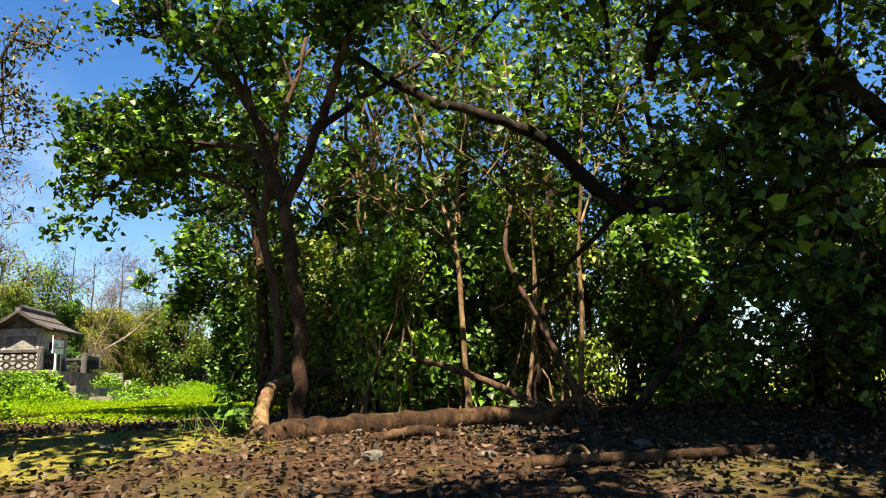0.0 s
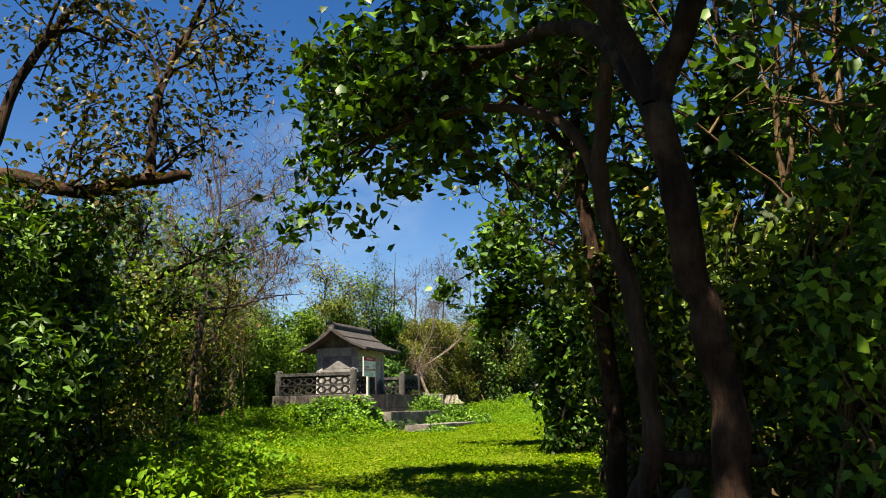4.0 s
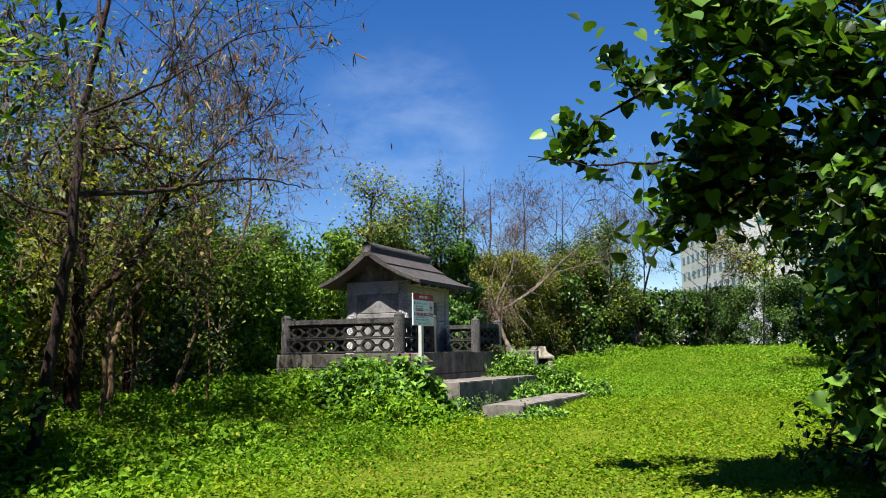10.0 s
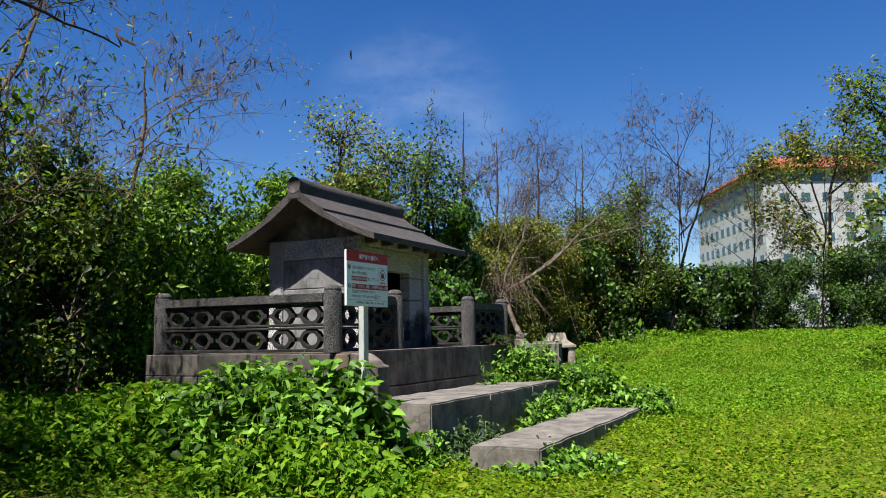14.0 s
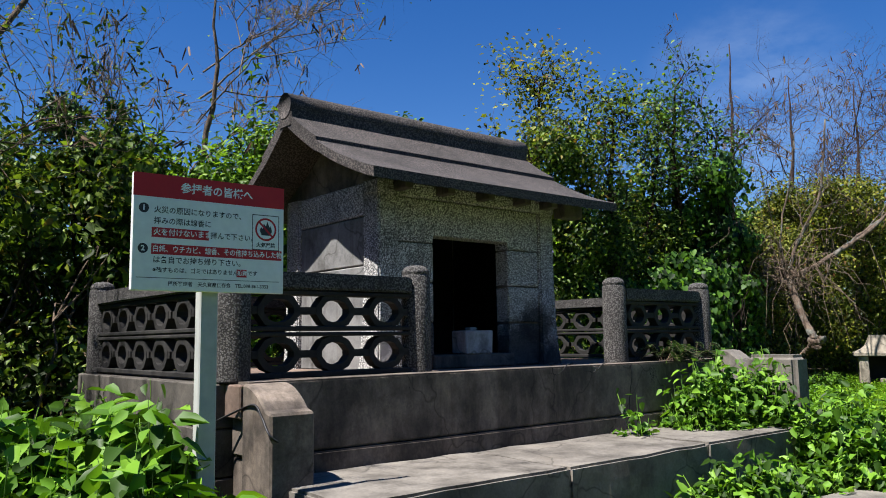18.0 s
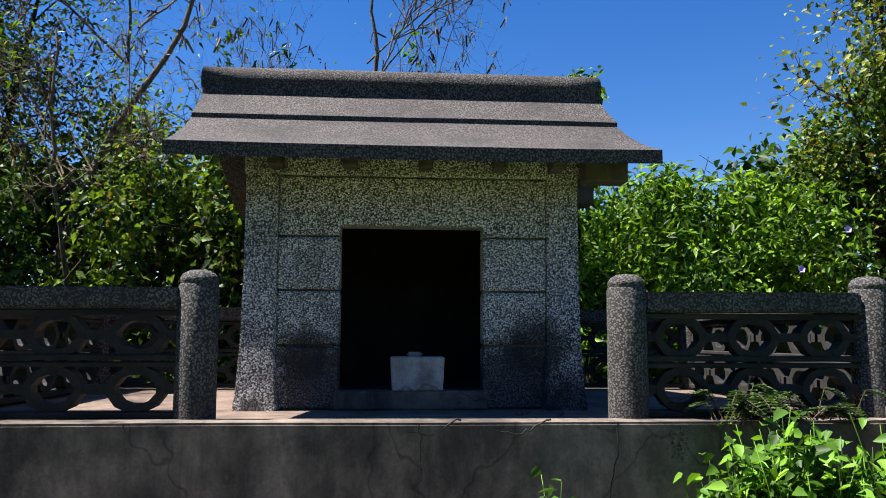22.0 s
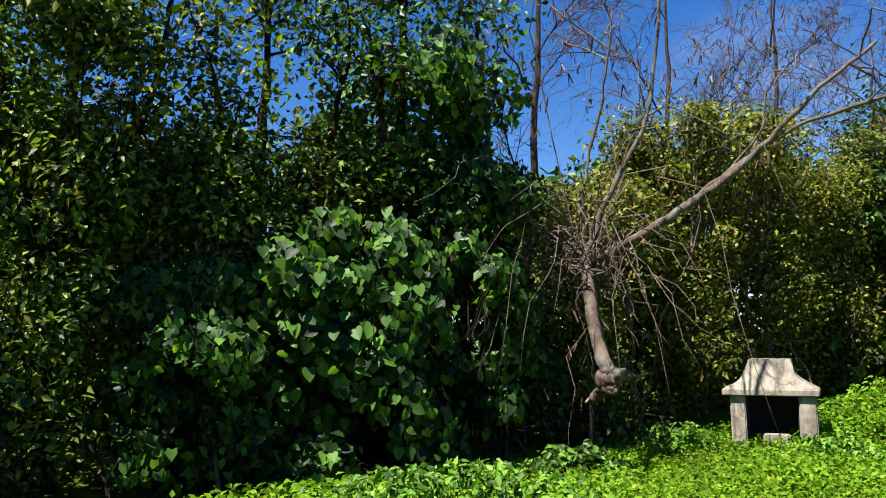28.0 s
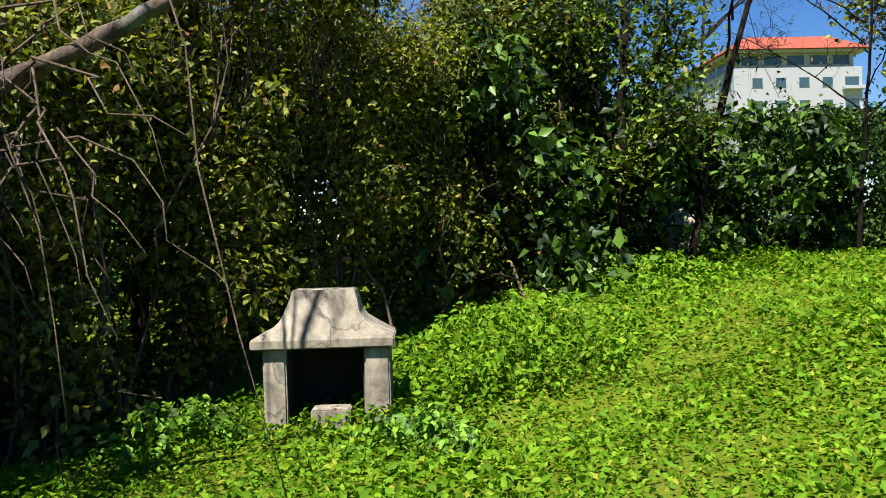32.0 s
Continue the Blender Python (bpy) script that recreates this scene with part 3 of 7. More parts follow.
def tree(name, limbs, bark, label, category="tree", shoots=((4, 3, 3), (1.6, 0.8, 0.4), (0.035, 0.016, 0.006)), leaves=4000, leaf=LEAF_BIG, shape=HEART, size=0.11, reach=0.16, seed=1,
         pods=0, up=0.2, group="", clear=0.9, turn=0.8, trunk_n=1, leafy=None, low=0.0, curl=0.0):
    """A tree from its main limbs (polylines with end radii): trunk, branches, twigs with leaves."""
    r = np.random.default_rng(seed)
    base = limbs[0][0][0]
    th = thing(name, base, label, category, group)
    off = np.array(base, float)
    main = []
    for pts, r0, r1 in limbs:
        P = smooth_line(pts, 6)
        wob = r.normal(size=P.shape) * 0.012 * np.linalg.norm(np.subtract(pts[1], pts[0])) ** 0.5
        wob[0] = wob[-1] = 0
        P = P + wob
        R = np.linspace(r0, r1, len(P)) * (1 + 0.06 * r.normal(size=len(P)))
        main.append((P, R))
    flare = main[0][1]
    flare[0] *= 1.35
    sub = spread(([main[i] for i in leafy] if leafy else main[trunk_n:]) or main, shoots[0], shoots[1], shoots[2], len(shoots[0]), r, up, turn, steps=8 if curl else 5, curl=curl)
    if clear or low:
        kept = []
        for P, R in sub:
            ok = (off_way(P).min(1) > clear * 0.8) | (P[:, :, 2].min(1) - ground_z(P[:, 0, 0], P[:, 0, 1]) > 2.3)
            ok &= P[:, :, 2].min(1) > low
            kept.append((P[ok], R[ok]))
        sub = kept
    ends = [P for P, R in sub[-2:]]
    for i, ml in enumerate(main):
        V, F = tubes([ml], 9)
        part("trunk" if i < trunk_n else "limb", fast_mesh("trunk", V - off, F, bark, True), None, th)
    V, F = tubes(sub, 5)
    part("branchwork", fast_mesh("branchwork", V - off, F, bark, True), None, th, kind="stuff")
    if leaves:
        pos = foliage_on(ends, leaves, reach, r)
        if clear:
            hi = pos[:, 2] - ground_z(pos[:, 0], pos[:, 1]) > 2.4
            pos = pos[((off_way(pos) > clear) | hi) & (pos[:, 2] > low)]
        nrm = r.normal(size=pos.shape) * 0.55 + np.array((0, -0.1, 0.8))
        V, F = leaf_cloud(pos, nrm, size, shape, 0.35, 0, r)
        part("crown", fast_mesh("crown", V - off, F, leaf), None, th, kind="stuff")
    if pods:
        pos = foliage_on(ends, pods, 0.08, r)
        pos = np.repeat(pos, 3, 0) + r.normal(size=(len(pos) * 3, 3)) * 0.02
        nrm = r.normal(size=pos.shape)
        nrm[:, 2] *= 0.2
        V, F = leaf_cloud(pos, nrm, 0.16, PODS, 0.9, 0, r)
        part("seed_pod_mass", fast_mesh("seed_pod_mass", V - off, F, POD), None, th, "dry brown seed pods", "stuff")
    return th


def shrub(name, x, y, rx, ry, h, label, leaf=LEAF_HEDGE, shape=OVATE, size=0.085, n=8000, blobs=16, seed=1, z=None, stems=14, bark=BARK_DARK, category="shrub", group="", clear=0.8, foot=0.0, lump=0.2, loose=0.04, spikes=0, hang=False):
    """A dense shrub: stems fanning up into lumpy masses of single leaves."""
    r = np.random.default_rng(seed)
    z0 = float(ground_z(x, y)) if z is None else z
    th = thing(name, (x, y, z0), label, category, group)
    blobs = int(blobs * 1.7)
    d = r.normal(size=(blobs, 3))
    d /= np.linalg.norm(d, axis=1, keepdims=True)
    cen = d * np.array((rx, ry, 0)) * r.uniform(0.45, 0.9, (blobs, 1))
    cen[:, 2] = (np.arange(blobs) + r.uniform(0, 1, blobs)) / blobs * h
    cen[:, :2] *= 0.64 + 0.95 * (cen[:, 2:3] / h) - 0.84 * (cen[:, 2:3] / h) ** 2
    if foot:
        cen[:, :2] *= 1 + foot * (1 - cen[:, 2:3] / h)
    rad = lump * min(rx + ry, h) * r.uniform(0.5, 1.1, blobs)
    cen[:, 2] = np.clip(cen[:, 2], rad * 0.4, h - rad * 0.7)
    w = rad ** 2 * (0.45 + 0.55 * cen[:, 2] / h) * r.uniform(0.45, 1.6, blobs)
    pick = r.choice(blobs, n, p=w / w.sum())
    u = r.normal(size=(n, 3))
    u /= np.linalg.norm(u, axis=1, keepdims=True)
    shell = 1 - np.abs(r.normal(size=(n, 1))) * 0.2
    inner = np.arange(n) % 4 == 0
    shell[inner] = r.uniform(0.15, 0.8, (inner.sum(), 1))
    big = np.where(inner, 1.0 if hang else 1.35, 1.0)
    pos = cen[pick] + u * rad[pick][:, None] * shell + r.normal(size=(n, 3)) * loose
    if spikes:
        tips = cen[r.integers(0, blobs, spikes)] + r.normal(size=(spikes, 3)) * (0.3, 0.3, 0.1)
        tips[:, 2] += lump * h * 0.5
        k = r.integers(0, spikes, spikes * 22)
        s = r.uniform(0, 1, (spikes * 22, 1))
        lean = r.normal(size=(spikes, 3)) * 0.25 + (0, 0, 0.75)
        pos = np.concatenate([pos, tips[k] + lean[k] * s + r.normal(size=(len(k), 3)) * 0.05])
        u = np.concatenate([u, r.normal(size=(len(k), 3))])
        big = np.concatenate([big, np.ones(len(k))])
    wp = pos + np.array((x, y, z0))
    ok = (wp[:, 2] > ground_z(wp[:, 0], wp[:, 1]) + 0.02) & (off_way(wp) > clear)
    pos, u, big = pos[ok], u[ok], big[ok]
    if hang:
        nrm = u * 0.55 + r.normal(size=pos.shape) * 0.4 + np.array((0.55, -0.2, 0.2))
    else:
        nrm = u * 0.45 + r.normal(size=pos.shape) * 0.62 + np.array((0, -0.12, 0.55))
    V, F = leaf_cloud(pos, nrm, size * big, shape, 1.1 if hang else 0.35, 0, r)
    part("foliage", fast_mesh("foliage", V, F, leaf), None, th, kind="stuff")
    lines = []
    for i in range(stems):
        c = cen[r.integers(0, blobs)]
        a = np.array((r.normal() * rx * 0.35, r.normal() * ry * 0.35, -0.1))
        p = bent(a, c, 6, 0.05, 0.05, r)
        lines.append((p, np.linspace(0.022, 0.006, 6)))
        for _ in range(3):
            b = c + r.normal(size=3) * rad.mean() * 0.7
            lines.append((bent(p[3], b, 4, 0, 0.06, r), np.linspace(0.012, 0.004, 4)))
    V, F = tubes(lines, 5)
    part("woody_tangle", fast_mesh("woody_tangle", V, F, bark, True), None, th, kind="stuff")
    return th


# ---------------------------------------------------------------- ground
def axis_steps(lo, hi, step, far):
    a = list(np.arange(lo, hi + 1e-6, step))
    d, s = step, step
    out_hi, out_lo = [], []
    while d < far:
        s *= 1.45
        d += s
        out_hi.append(hi + d)
        out_lo.append(lo - d)
    return np.array(out_lo[::-1] + a + out_hi)


gx, gy = axis_steps(-20, 9, 0.33, 1500), axis_steps(-4, 58, 0.33, 1500)
GX, GY = np.meshgrid(gx, gy)
GZ = ground_z(GX, GY)
near = (np.abs(GX + 6) < 16) & (GY > -5) & (GY < 60)
GZ = GZ + near * 0.03 * np.sin(5.1 * GX + 2 * np.sin(3 * GY)) * np.sin(4.3 * GY + np.sin(2.2 * GX))
idx = np.arange(GX.size).reshape(GX.shape)
q = np.stack([idx[:-1, :-1], idx[:-1, 1:], idx[1:, 1:], idx[1:, :-1]], -1).reshape(-1, 4)
me = fast_mesh("ground", np.stack([GX, GY, GZ], -1).reshape(-1, 3), np.concatenate([q[:, :3], q[:, [0, 2, 3]]]), GROUND, True)
tagged(new("ground", me), "leaf-littered soil running into a bright green lawn", "ground", kind="structure")


# ---------------------------------------------------------------- shrine terrace
def terrace():
    th = thing("shrine_terrace", (-12.6, 28.4, 1.6), "raised grey concrete terrace with stained retaining walls", "terrace")
    o = -Vector(th.location)

    def put(name, bm, mat, label=""):
        bmesh.ops.translate(bm, verts=bm.verts, vec=o)
        return part(name, bm, mat, th, label)

    put("terrace_floor", prim_box(-14.02, -11.24, 25.86, 30.88, 2.55, 2.735, 0.008), CONC_FLOOR, "reddish worn concrete floor")
    put("front_wall", prim_box(-11.42, -11.222, 25.9, 30.86, 2.34, 2.752, 0.012, 2, 0.006), CONC_DARK)
    put("front_footing", prim_box(-11.44, -11.205, 25.92, 30.84, 1.35, 2.334, 0.01, 2, 0.006), CONC_DARK)
    for i, (a, b) in enumerate(((-14.1, -13.27), (-13.262, -12.41), (-12.402, -11.43))):
        put("wall_block", prim_box(a, b, 25.79, 26.0, 2.49, 2.738, 0.008), CONC)
        put("wall_block", prim_box(a + 0.01, b - 0.004, 25.775, 26.0, 2.22, 2.484, 0.008), CONC)
        put("wall_block", prim_box(a, b, 25.78, 26.0, 1.5, 2.214, 0.008), CONC)
        put("wall_block", prim_box(a, b, 30.78, 30.98, 1.5, 2.738, 0.008), CONC_DARK)
    rc = np.random.default_rng(77)
    for y, zlo in ((28.36, 2.36), (29.33, 2.36), (27.0, 2.5)):
        zs = np.linspace(2.745, zlo, 14)
        pts = np.stack([np.full(14, -11.2225), y + np.cumsum(rc.normal(size=14) * 0.007), zs], 1)
        V, F = tubes([(pts, np.linspace(0.004, 0.002, 14))], 4)
        part("crack", fast_mesh("crack", V + np.array(o), F, SHADE_CRACK_BLACK), None, th, "dark hairline crack")
    for y in (28.42, 28.85):
        t = np.linspace(0, 1, 14)
        pts = np.stack([np.full(14, -11.2225), y - 0.12 + 0.26 * t, 2.715 - 0.05 * np.sin(t * 5) * t + rc.normal(size=14) * 0.005], 1)
        V, F = tubes([(pts, np.linspace(0.003, 0.006, 14))], 4)
        part("crack", fast_mesh("crack", V + np.array(o), F, SHADE_CRACK_BLACK), None, th, "dark chipped crack")
    pts = np.stack([np.full(90, -11.2225), 29.62 + rc.normal(size=90) * 0.025, 2.66 + rc.uniform(-0.08, 0.08, 90)], 1)
    V, F = leaf_cloud(pts, np.tile((1.0, 0, 0), (90, 1)) + rc.normal(size=(90, 3)) * 0.05, 0.022, OVATE, 0.3, 0, rc)
    part("stain", fast_mesh("stain", V + np.array(o), F, SHADE_CRACK_BLACK), None, th, "black mould stain", "stuff")
    put("back_wall", prim_box(-14.12, -13.98, 26.01, 30.77, 1.6, 2.738, 0.01), CONC)

    def wing(y0, y1, out):
        prof = [(-11.21, 1.3), (out, 1.3), (out, 2.6)]
        for k in range(7):
            t = k / 6
            prof.append((out - 0.06 - (out - 0.06 + 11.21) * t, 2.615 + 0.13 * (1 - (1 - t) ** 2.2)))
        return extrude_profile(prof, "y", y0, y1, 0.012)

    put("wing_wall", wing(25.86, 26.12, -10.88), CONC_DARK, "stubby curved wing wall")
    prof = [(-11.21, 1.3), (-10.96, 1.3), (-10.96, 2.67)] + [(-10.97 - 0.16 * t, 2.69 + 0.14 * t ** 0.7) for t in (0.25, 0.5, 0.75, 1.0)] + [(-11.21, 2.835)]
    put("wing_wall", extrude_profile(prof, "y", 30.64, 30.87, 0.012), CONC_PALE, "stubby curved wing wall")
    V, F = tubes([(smooth_line([(-11.5, 25.772, 2.5), (-11.25, 25.852, 2.6), (-11.05, 25.852, 2.64), (-10.96, 25.852, 2.58), (-10.88, 25.852, 2.5), (-10.872, 25.9, 2.46)], 6), np.full(31, 0.007))], 6)
    part("cable", fast_mesh("cable", V + np.array(o), F, INK, True), None, th, "thin black cable lying over the wing wall")
    put("wing_pillar", prim_box(-10.958, -10.49, 30.645, 30.89, 1.3, 2.79, 0.04, 3), CONC_PALE)
    return th


terrace()

def step(name, x0, x1, ys, z0, z1, label):
    """A step cast in a row of slabs."""
    th = thing(name, ((x0 + x1) / 2, ys[0], z0), label, "step")
    for k, (a, b) in enumerate(zip(ys[:-1], ys[1:])):
        bm = prim_box(x0, x1 - 0.004 * (k % 2), a + 0.003, b - 0.003, z0, z1 - 0.005 * (k % 2), 0.016, 2, 0.012)
        bmesh.ops.translate(bm, verts=bm.verts, vec=-Vector(th.location))
        part("slab", bm, CONC_PALE, th)


step("upper_step", -11.2, -10.31, (25.96, 27.5, 28.95, 30.25), 1.3, 2.222, "wide cracked concrete step before the terrace")
step("lower_step", -9.82, -9.1, (25.78, 28.1, 30.0), 1.2, 1.858, "low pale concrete slab step in the weeds")


# ---------------------------------------------------------------- shrine house
HX = -12.775          # ridge line


def roof_z(u):
    return 4.80 - 0.62 * (1.42 * u - 0.42 * u * u)


def roof_slab(side, u0, u1, lift, thick, yl, yr, curl=0.0):
    """One course of the curved roof. yl, yr: end lines as (at ridge, at eave)."""
    us = np.linspace(u0, u1, 8)
    ys = np.linspace(0, 1, 9)
    bm = bmesh.new()
    grid = [[[], []] for _ in us]
    for i, u in enumerate(us):
        for k in range(2):
            for s in ys:
                a, b = yl[0] + (yl[1] - yl[0]) * u, yr[0] + (yr[1] - yr[0]) * u
                y = a + (b - a) * s
                z = roof_z(u) + lift - (thick if k else 0) + curl * u * (2 * s - 1) ** 4
                grid[i][k].append(bm.verts.new((HX + side * (0.02 + 1.15 * u), y, z + 0.006 * noise.noise(Vector((u * 6, y * 3, side))))))
    n, m = len(us), len(ys)
    for i in range(n - 1):
        for j in range(m - 1):
            for k in range(2):
                f = [grid[i][k][j], grid[i + 1][k][j], grid[i + 1][k][j + 1], grid[i][k][j + 1]]
                bm.faces.new(f)
    for i in range(n - 1):
        for j in (0, m - 1):
            bm.faces.new([grid[i][0][j], grid[i + 1][0][j], grid[i + 1][1][j], grid[i][1][j]])
    for j in range(m - 1):
        for i in (0, n - 1):
            bm.faces.new([grid[i][0][j], grid[i][0][j + 1], grid[i][1][j + 1], grid[i][1][j]])
    bmesh.ops.recalc_face_normals(bm, faces=bm.faces[:])
    return bm


def shrine_house():
    th = thing("stone_shrine", (HX, 28.35, 2.735), "small stone shrine of speckled aggregate with a curved roof", "shrine")
    o = -Vector(th.location)

    def put(name, bm, mat, label="", up=None):
        if up is None:
            bmesh.ops.translate(bm, verts=bm.verts, vec=o)
        return part(name, bm, mat, up or th, label)

    for side in (1, -1):
        put("roof_course", roof_slab(side, 0.0, 0.37, 0.034, 0.12, (26.95, 27.01), (29.66, 29.71)), ROOF_AGG)
        put("eave_course", roof_slab(side, 0.34, 1.0, 0.0, 0.078, (26.95, 27.01), (29.66, 29.71), 0.006), ROOF_AGG)
    # ridge roll
    V, F = tubes([(np.array([(HX, y, 4.885) for y in np.linspace(26.94, 29.672, 12)]), np.full(12, 0.108))], 14)
    put("ridge_roll", fast_mesh("ridge_roll", V + np.array(o), F, ROOF_AGG, True), None, "thick rounded ridge roll", th)
    put("ridge_bed", prim_box(HX - 0.1, HX + 0.1, 26.945, 29.667, 4.70, 4.89, 0.01), ROOF_AGG)
    # corner columns, slightly wider at the foot
    for yc, nm in ((27.465, "corner_column"), (29.25, "corner_column")):
        for xf in (-12.17, -13.40):
            bm = bmesh.new()
            rings = []
            for z, g in ((2.735, 0.034), (2.85, 0.022), (3.1, 0.008), (3.5, 0.0), (4.22, 0.0)):
                rings.append([bm.verts.new((xf + a * (0.11 + g * (xf > -13)), yc + b * (0.095 + g), z)) for a, b in ((-1, -1), (1, -1), (1, 1), (-1, 1))])
            for r0, r1 in zip(rings[:-1], rings[1:]):
                for i in range(4):
                    bm.faces.new((r0[i], r0[(i + 1) % 4], r1[(i + 1) % 4], r1[i]))
            bm.faces.new(rings[-1])
            bm.faces.new(rings[0][::-1])
            bmesh.ops.recalc_face_normals(bm, faces=bm.faces[:])
            bmesh.ops.bevel(bm, geom=[e for e in bm.edges if abs(e.verts[0].co.z - e.verts[1].co.z) > 0.05], offset=0.014, segments=2, affect="EDGES")
            put(nm, bm, WALL_AGG)
    # front courses, both sides of the doorway
    zs = (2.735, 3.105, 3.425, 3.745)
    for y0, y1 in ((27.562, 27.928), (28.772, 29.152)):
        for z0, z1 in zip(zs[:-1], zs[1:]):
            put("front_block", prim_box(-12.25, -12.085, y0, y1, z0 + 0.006, z1 - 0.006, 0.01), WALL_AGG)
        put("joint_core", prim_box(-12.24, -12.105, y0 + 0.004, y1 - 0.004, 2.735, 3.75, 0), CONC_DARK)
    bm = extrude_profile([(27.562, 3.751), (27.926, 3.751), (27.926, 3.812), (28.774, 3.812), (28.774, 3.751), (29.152, 3.751), (29.152, 4.1), (27.562, 4.1)], "x", -12.25, -12.083, 0.006)
    put("lintel_panel", bm, WALL_AGG)
    put("wall_plate", prim_box(-12.27, -12.055, 27.36, 29.36, 4.106, 4.22, 0.01), WALL_AGG)
    put("sill", prim_box(-12.26, -12.05, 27.9, 28.8, 2.735, 2.845, 0.012), CONC_DARK, "dark worn door sill")
    # the room's darkness is put into the colour of this floor
    put("shrine_floor", prim_box(-13.45, -12.26, 27.4, 29.32, 2.70, 2.838, 0), SHADE_CRACK_BLACK)
    # sides: two smooth panels each, back wall
    for y0, y1 in ((27.40, 27.52), (29.20, 29.31)):
        put("side_panel", prim_box(-13.29, -12.28, y0, y1, 2.735, 3.555, 0.008), PLASTER)
        put("side_panel", prim_box(-13.29, -12.28, y0, y1, 3.563, 3.95, 0.008), PLASTER)
        put("side_beam", prim_box(-13.40, -12.17, y0 - 0.005, y1 + 0.005, 3.958, 4.22, 0.008), WALL_AGG)
        put("gable", extrude_profile([(-13.75, 4.222), (-11.83, 4.222), (-12.2, 4.38), (-12.6, 4.62), (HX, 4.72), (-12.95, 4.62), (-13.35, 4.38)], "y", y0 + 0.01, y1 - 0.01), CONC_DARK)
    put("back_wall", prim_box(-13.50, -13.34, 27.55, 29.16, 2.735, 4.22, 0.01), WALL_AGG)
    # near-black sheets over walls and ceiling paint in the shade of the room
    put("inner_wall", prim_box(-13.335, -13.3, 27.53, 29.19, 2.84, 4.2, 0), SHADE_CRACK_BLACK, "inner wall, its black colour standing for shade")
    put("inner_shade_sheet", prim_box(-13.3, -12.27, 27.525, 27.55, 2.84, 4.2, 0), SHADE_CRACK_BLACK)
    put("inner_shade_sheet", prim_box(-13.3, -12.27, 29.17, 29.195, 2.84, 4.2, 0), SHADE_CRACK_BLACK)
    put("inner_ceiling", prim_box(-13.3, -12.27, 27.56, 29.16, 4.06, 4.2, 0), SHADE_CRACK_BLACK)
    # small bearer ends under the eave and the beams that carry the gable ends
    for y in (27.55, 27.98, 28.42, 28.86, 29.2):
        put("bearer", prim_box(-12.06, -11.9, y - 0.04, y + 0.04, 4.135, 4.21, 0.006), CONC)
    for xb in (-12.0, -12.78, -13.55):
        put("bracket", prim_box(xb - 0.07, xb + 0.07, 29.36, 29.62, 4.07, 4.2, 0.01), CONC)
    return th


shrine_house()

# incense box standing in the doorway
th = thing("incense_box", (-12.14, 28.385, 2.846), "chipped white stone incense box on the shrine sill", "incense box")
prof = [(-0.148, 0.0), (0.148, 0.0), (0.158, 0.195), (-0.158, 0.195)]
part("body", extrude_profile(prof, "x", -0.09, 0.09, 0.008), CENSER, th)
part("lid", prim_box(-0.04, 0.04, -0.06, 0.03, 0.196, 0.222, 0.01, 2), CENSER, th)
for i, (px, py) in enumerate(((-11.75, 28.93), (-11.72, 29.15), (-11.8, 28.98))):
    bm = bmesh.new()
    bmesh.ops.create_icosphere(bm, subdivisions=2, radius=0.022 - 0.004 * i)
    for v in bm.verts:
        v.co *= 1 + 0.35 * noise.noise(v.co * 60 + Vector((i, 0, 0)))
        v.co.z *= 0.7
    ob = part("pebble", bm, CONC, None)
    ob.location = (px, py, 2.748)
    tagged(ob, "small grey pebble on the terrace floor", "pebble", "pebbles on the terrace")


# ---------------------------------------------------------------- balustrade
def ring_block(w, h, d=0.08, bar=0.042):
    """A pierced screen block: a six-sided ring with short ties at its two sides."""
    bm = bmesh.new()
    hw = w / 2 - 0.04
    outer = [(-hw, 0), (-hw * 0.5, h / 2), (hw * 0.5, h / 2), (hw, 0), (hw * 0.5, -h / 2), (-hw * 0.5, -h / 2)]
    soft = []
    for i in range(6):
        a, b, c = Vector(outer[i - 1]), Vector(outer[i]), Vector(outer[(i + 1) % 6])
        soft += [b + (a - b) * 0.22, b + (c - b) * 0.22]
    inner = [p * (1 - bar / max(p.length, 0.01)) for p in soft]
    n = len(soft)
    vs = [[bm.verts.new((p.x, y, p.y)) for p in ring] for ring in (soft, inner) for y in (-d / 2, d / 2)]
    for i in range(n):
        j = (i + 1) % n
        bm.faces.new((vs[0][i], vs[0][j], vs[2][j], vs[2][i]))
        bm.faces.new((vs[1][j], vs[1][i], vs[3][i], vs[3][j]))
        bm.faces.new((vs[0][j], vs[0][i], vs[1][i], vs[1][j]))
        bm.faces.new((vs[2][i], vs[2][j], vs[3][j], vs[3][i]))
    for s in (-1, 1):
        m = Matrix.Translation((s * (hw + 0.018), 0, 0)) @ Matrix.Diagonal((0.075, d * 0.9, 0.045, 1))
        bmesh.ops.create_cube(bm, size=1, matrix=m)
    bmesh.ops.recalc_face_normals(bm, faces=bm.faces[:])
    me = bpy.data.meshes.new("ring_block")
    bm.to_mesh(me)
    bm.free()
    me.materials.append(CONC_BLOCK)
    return me


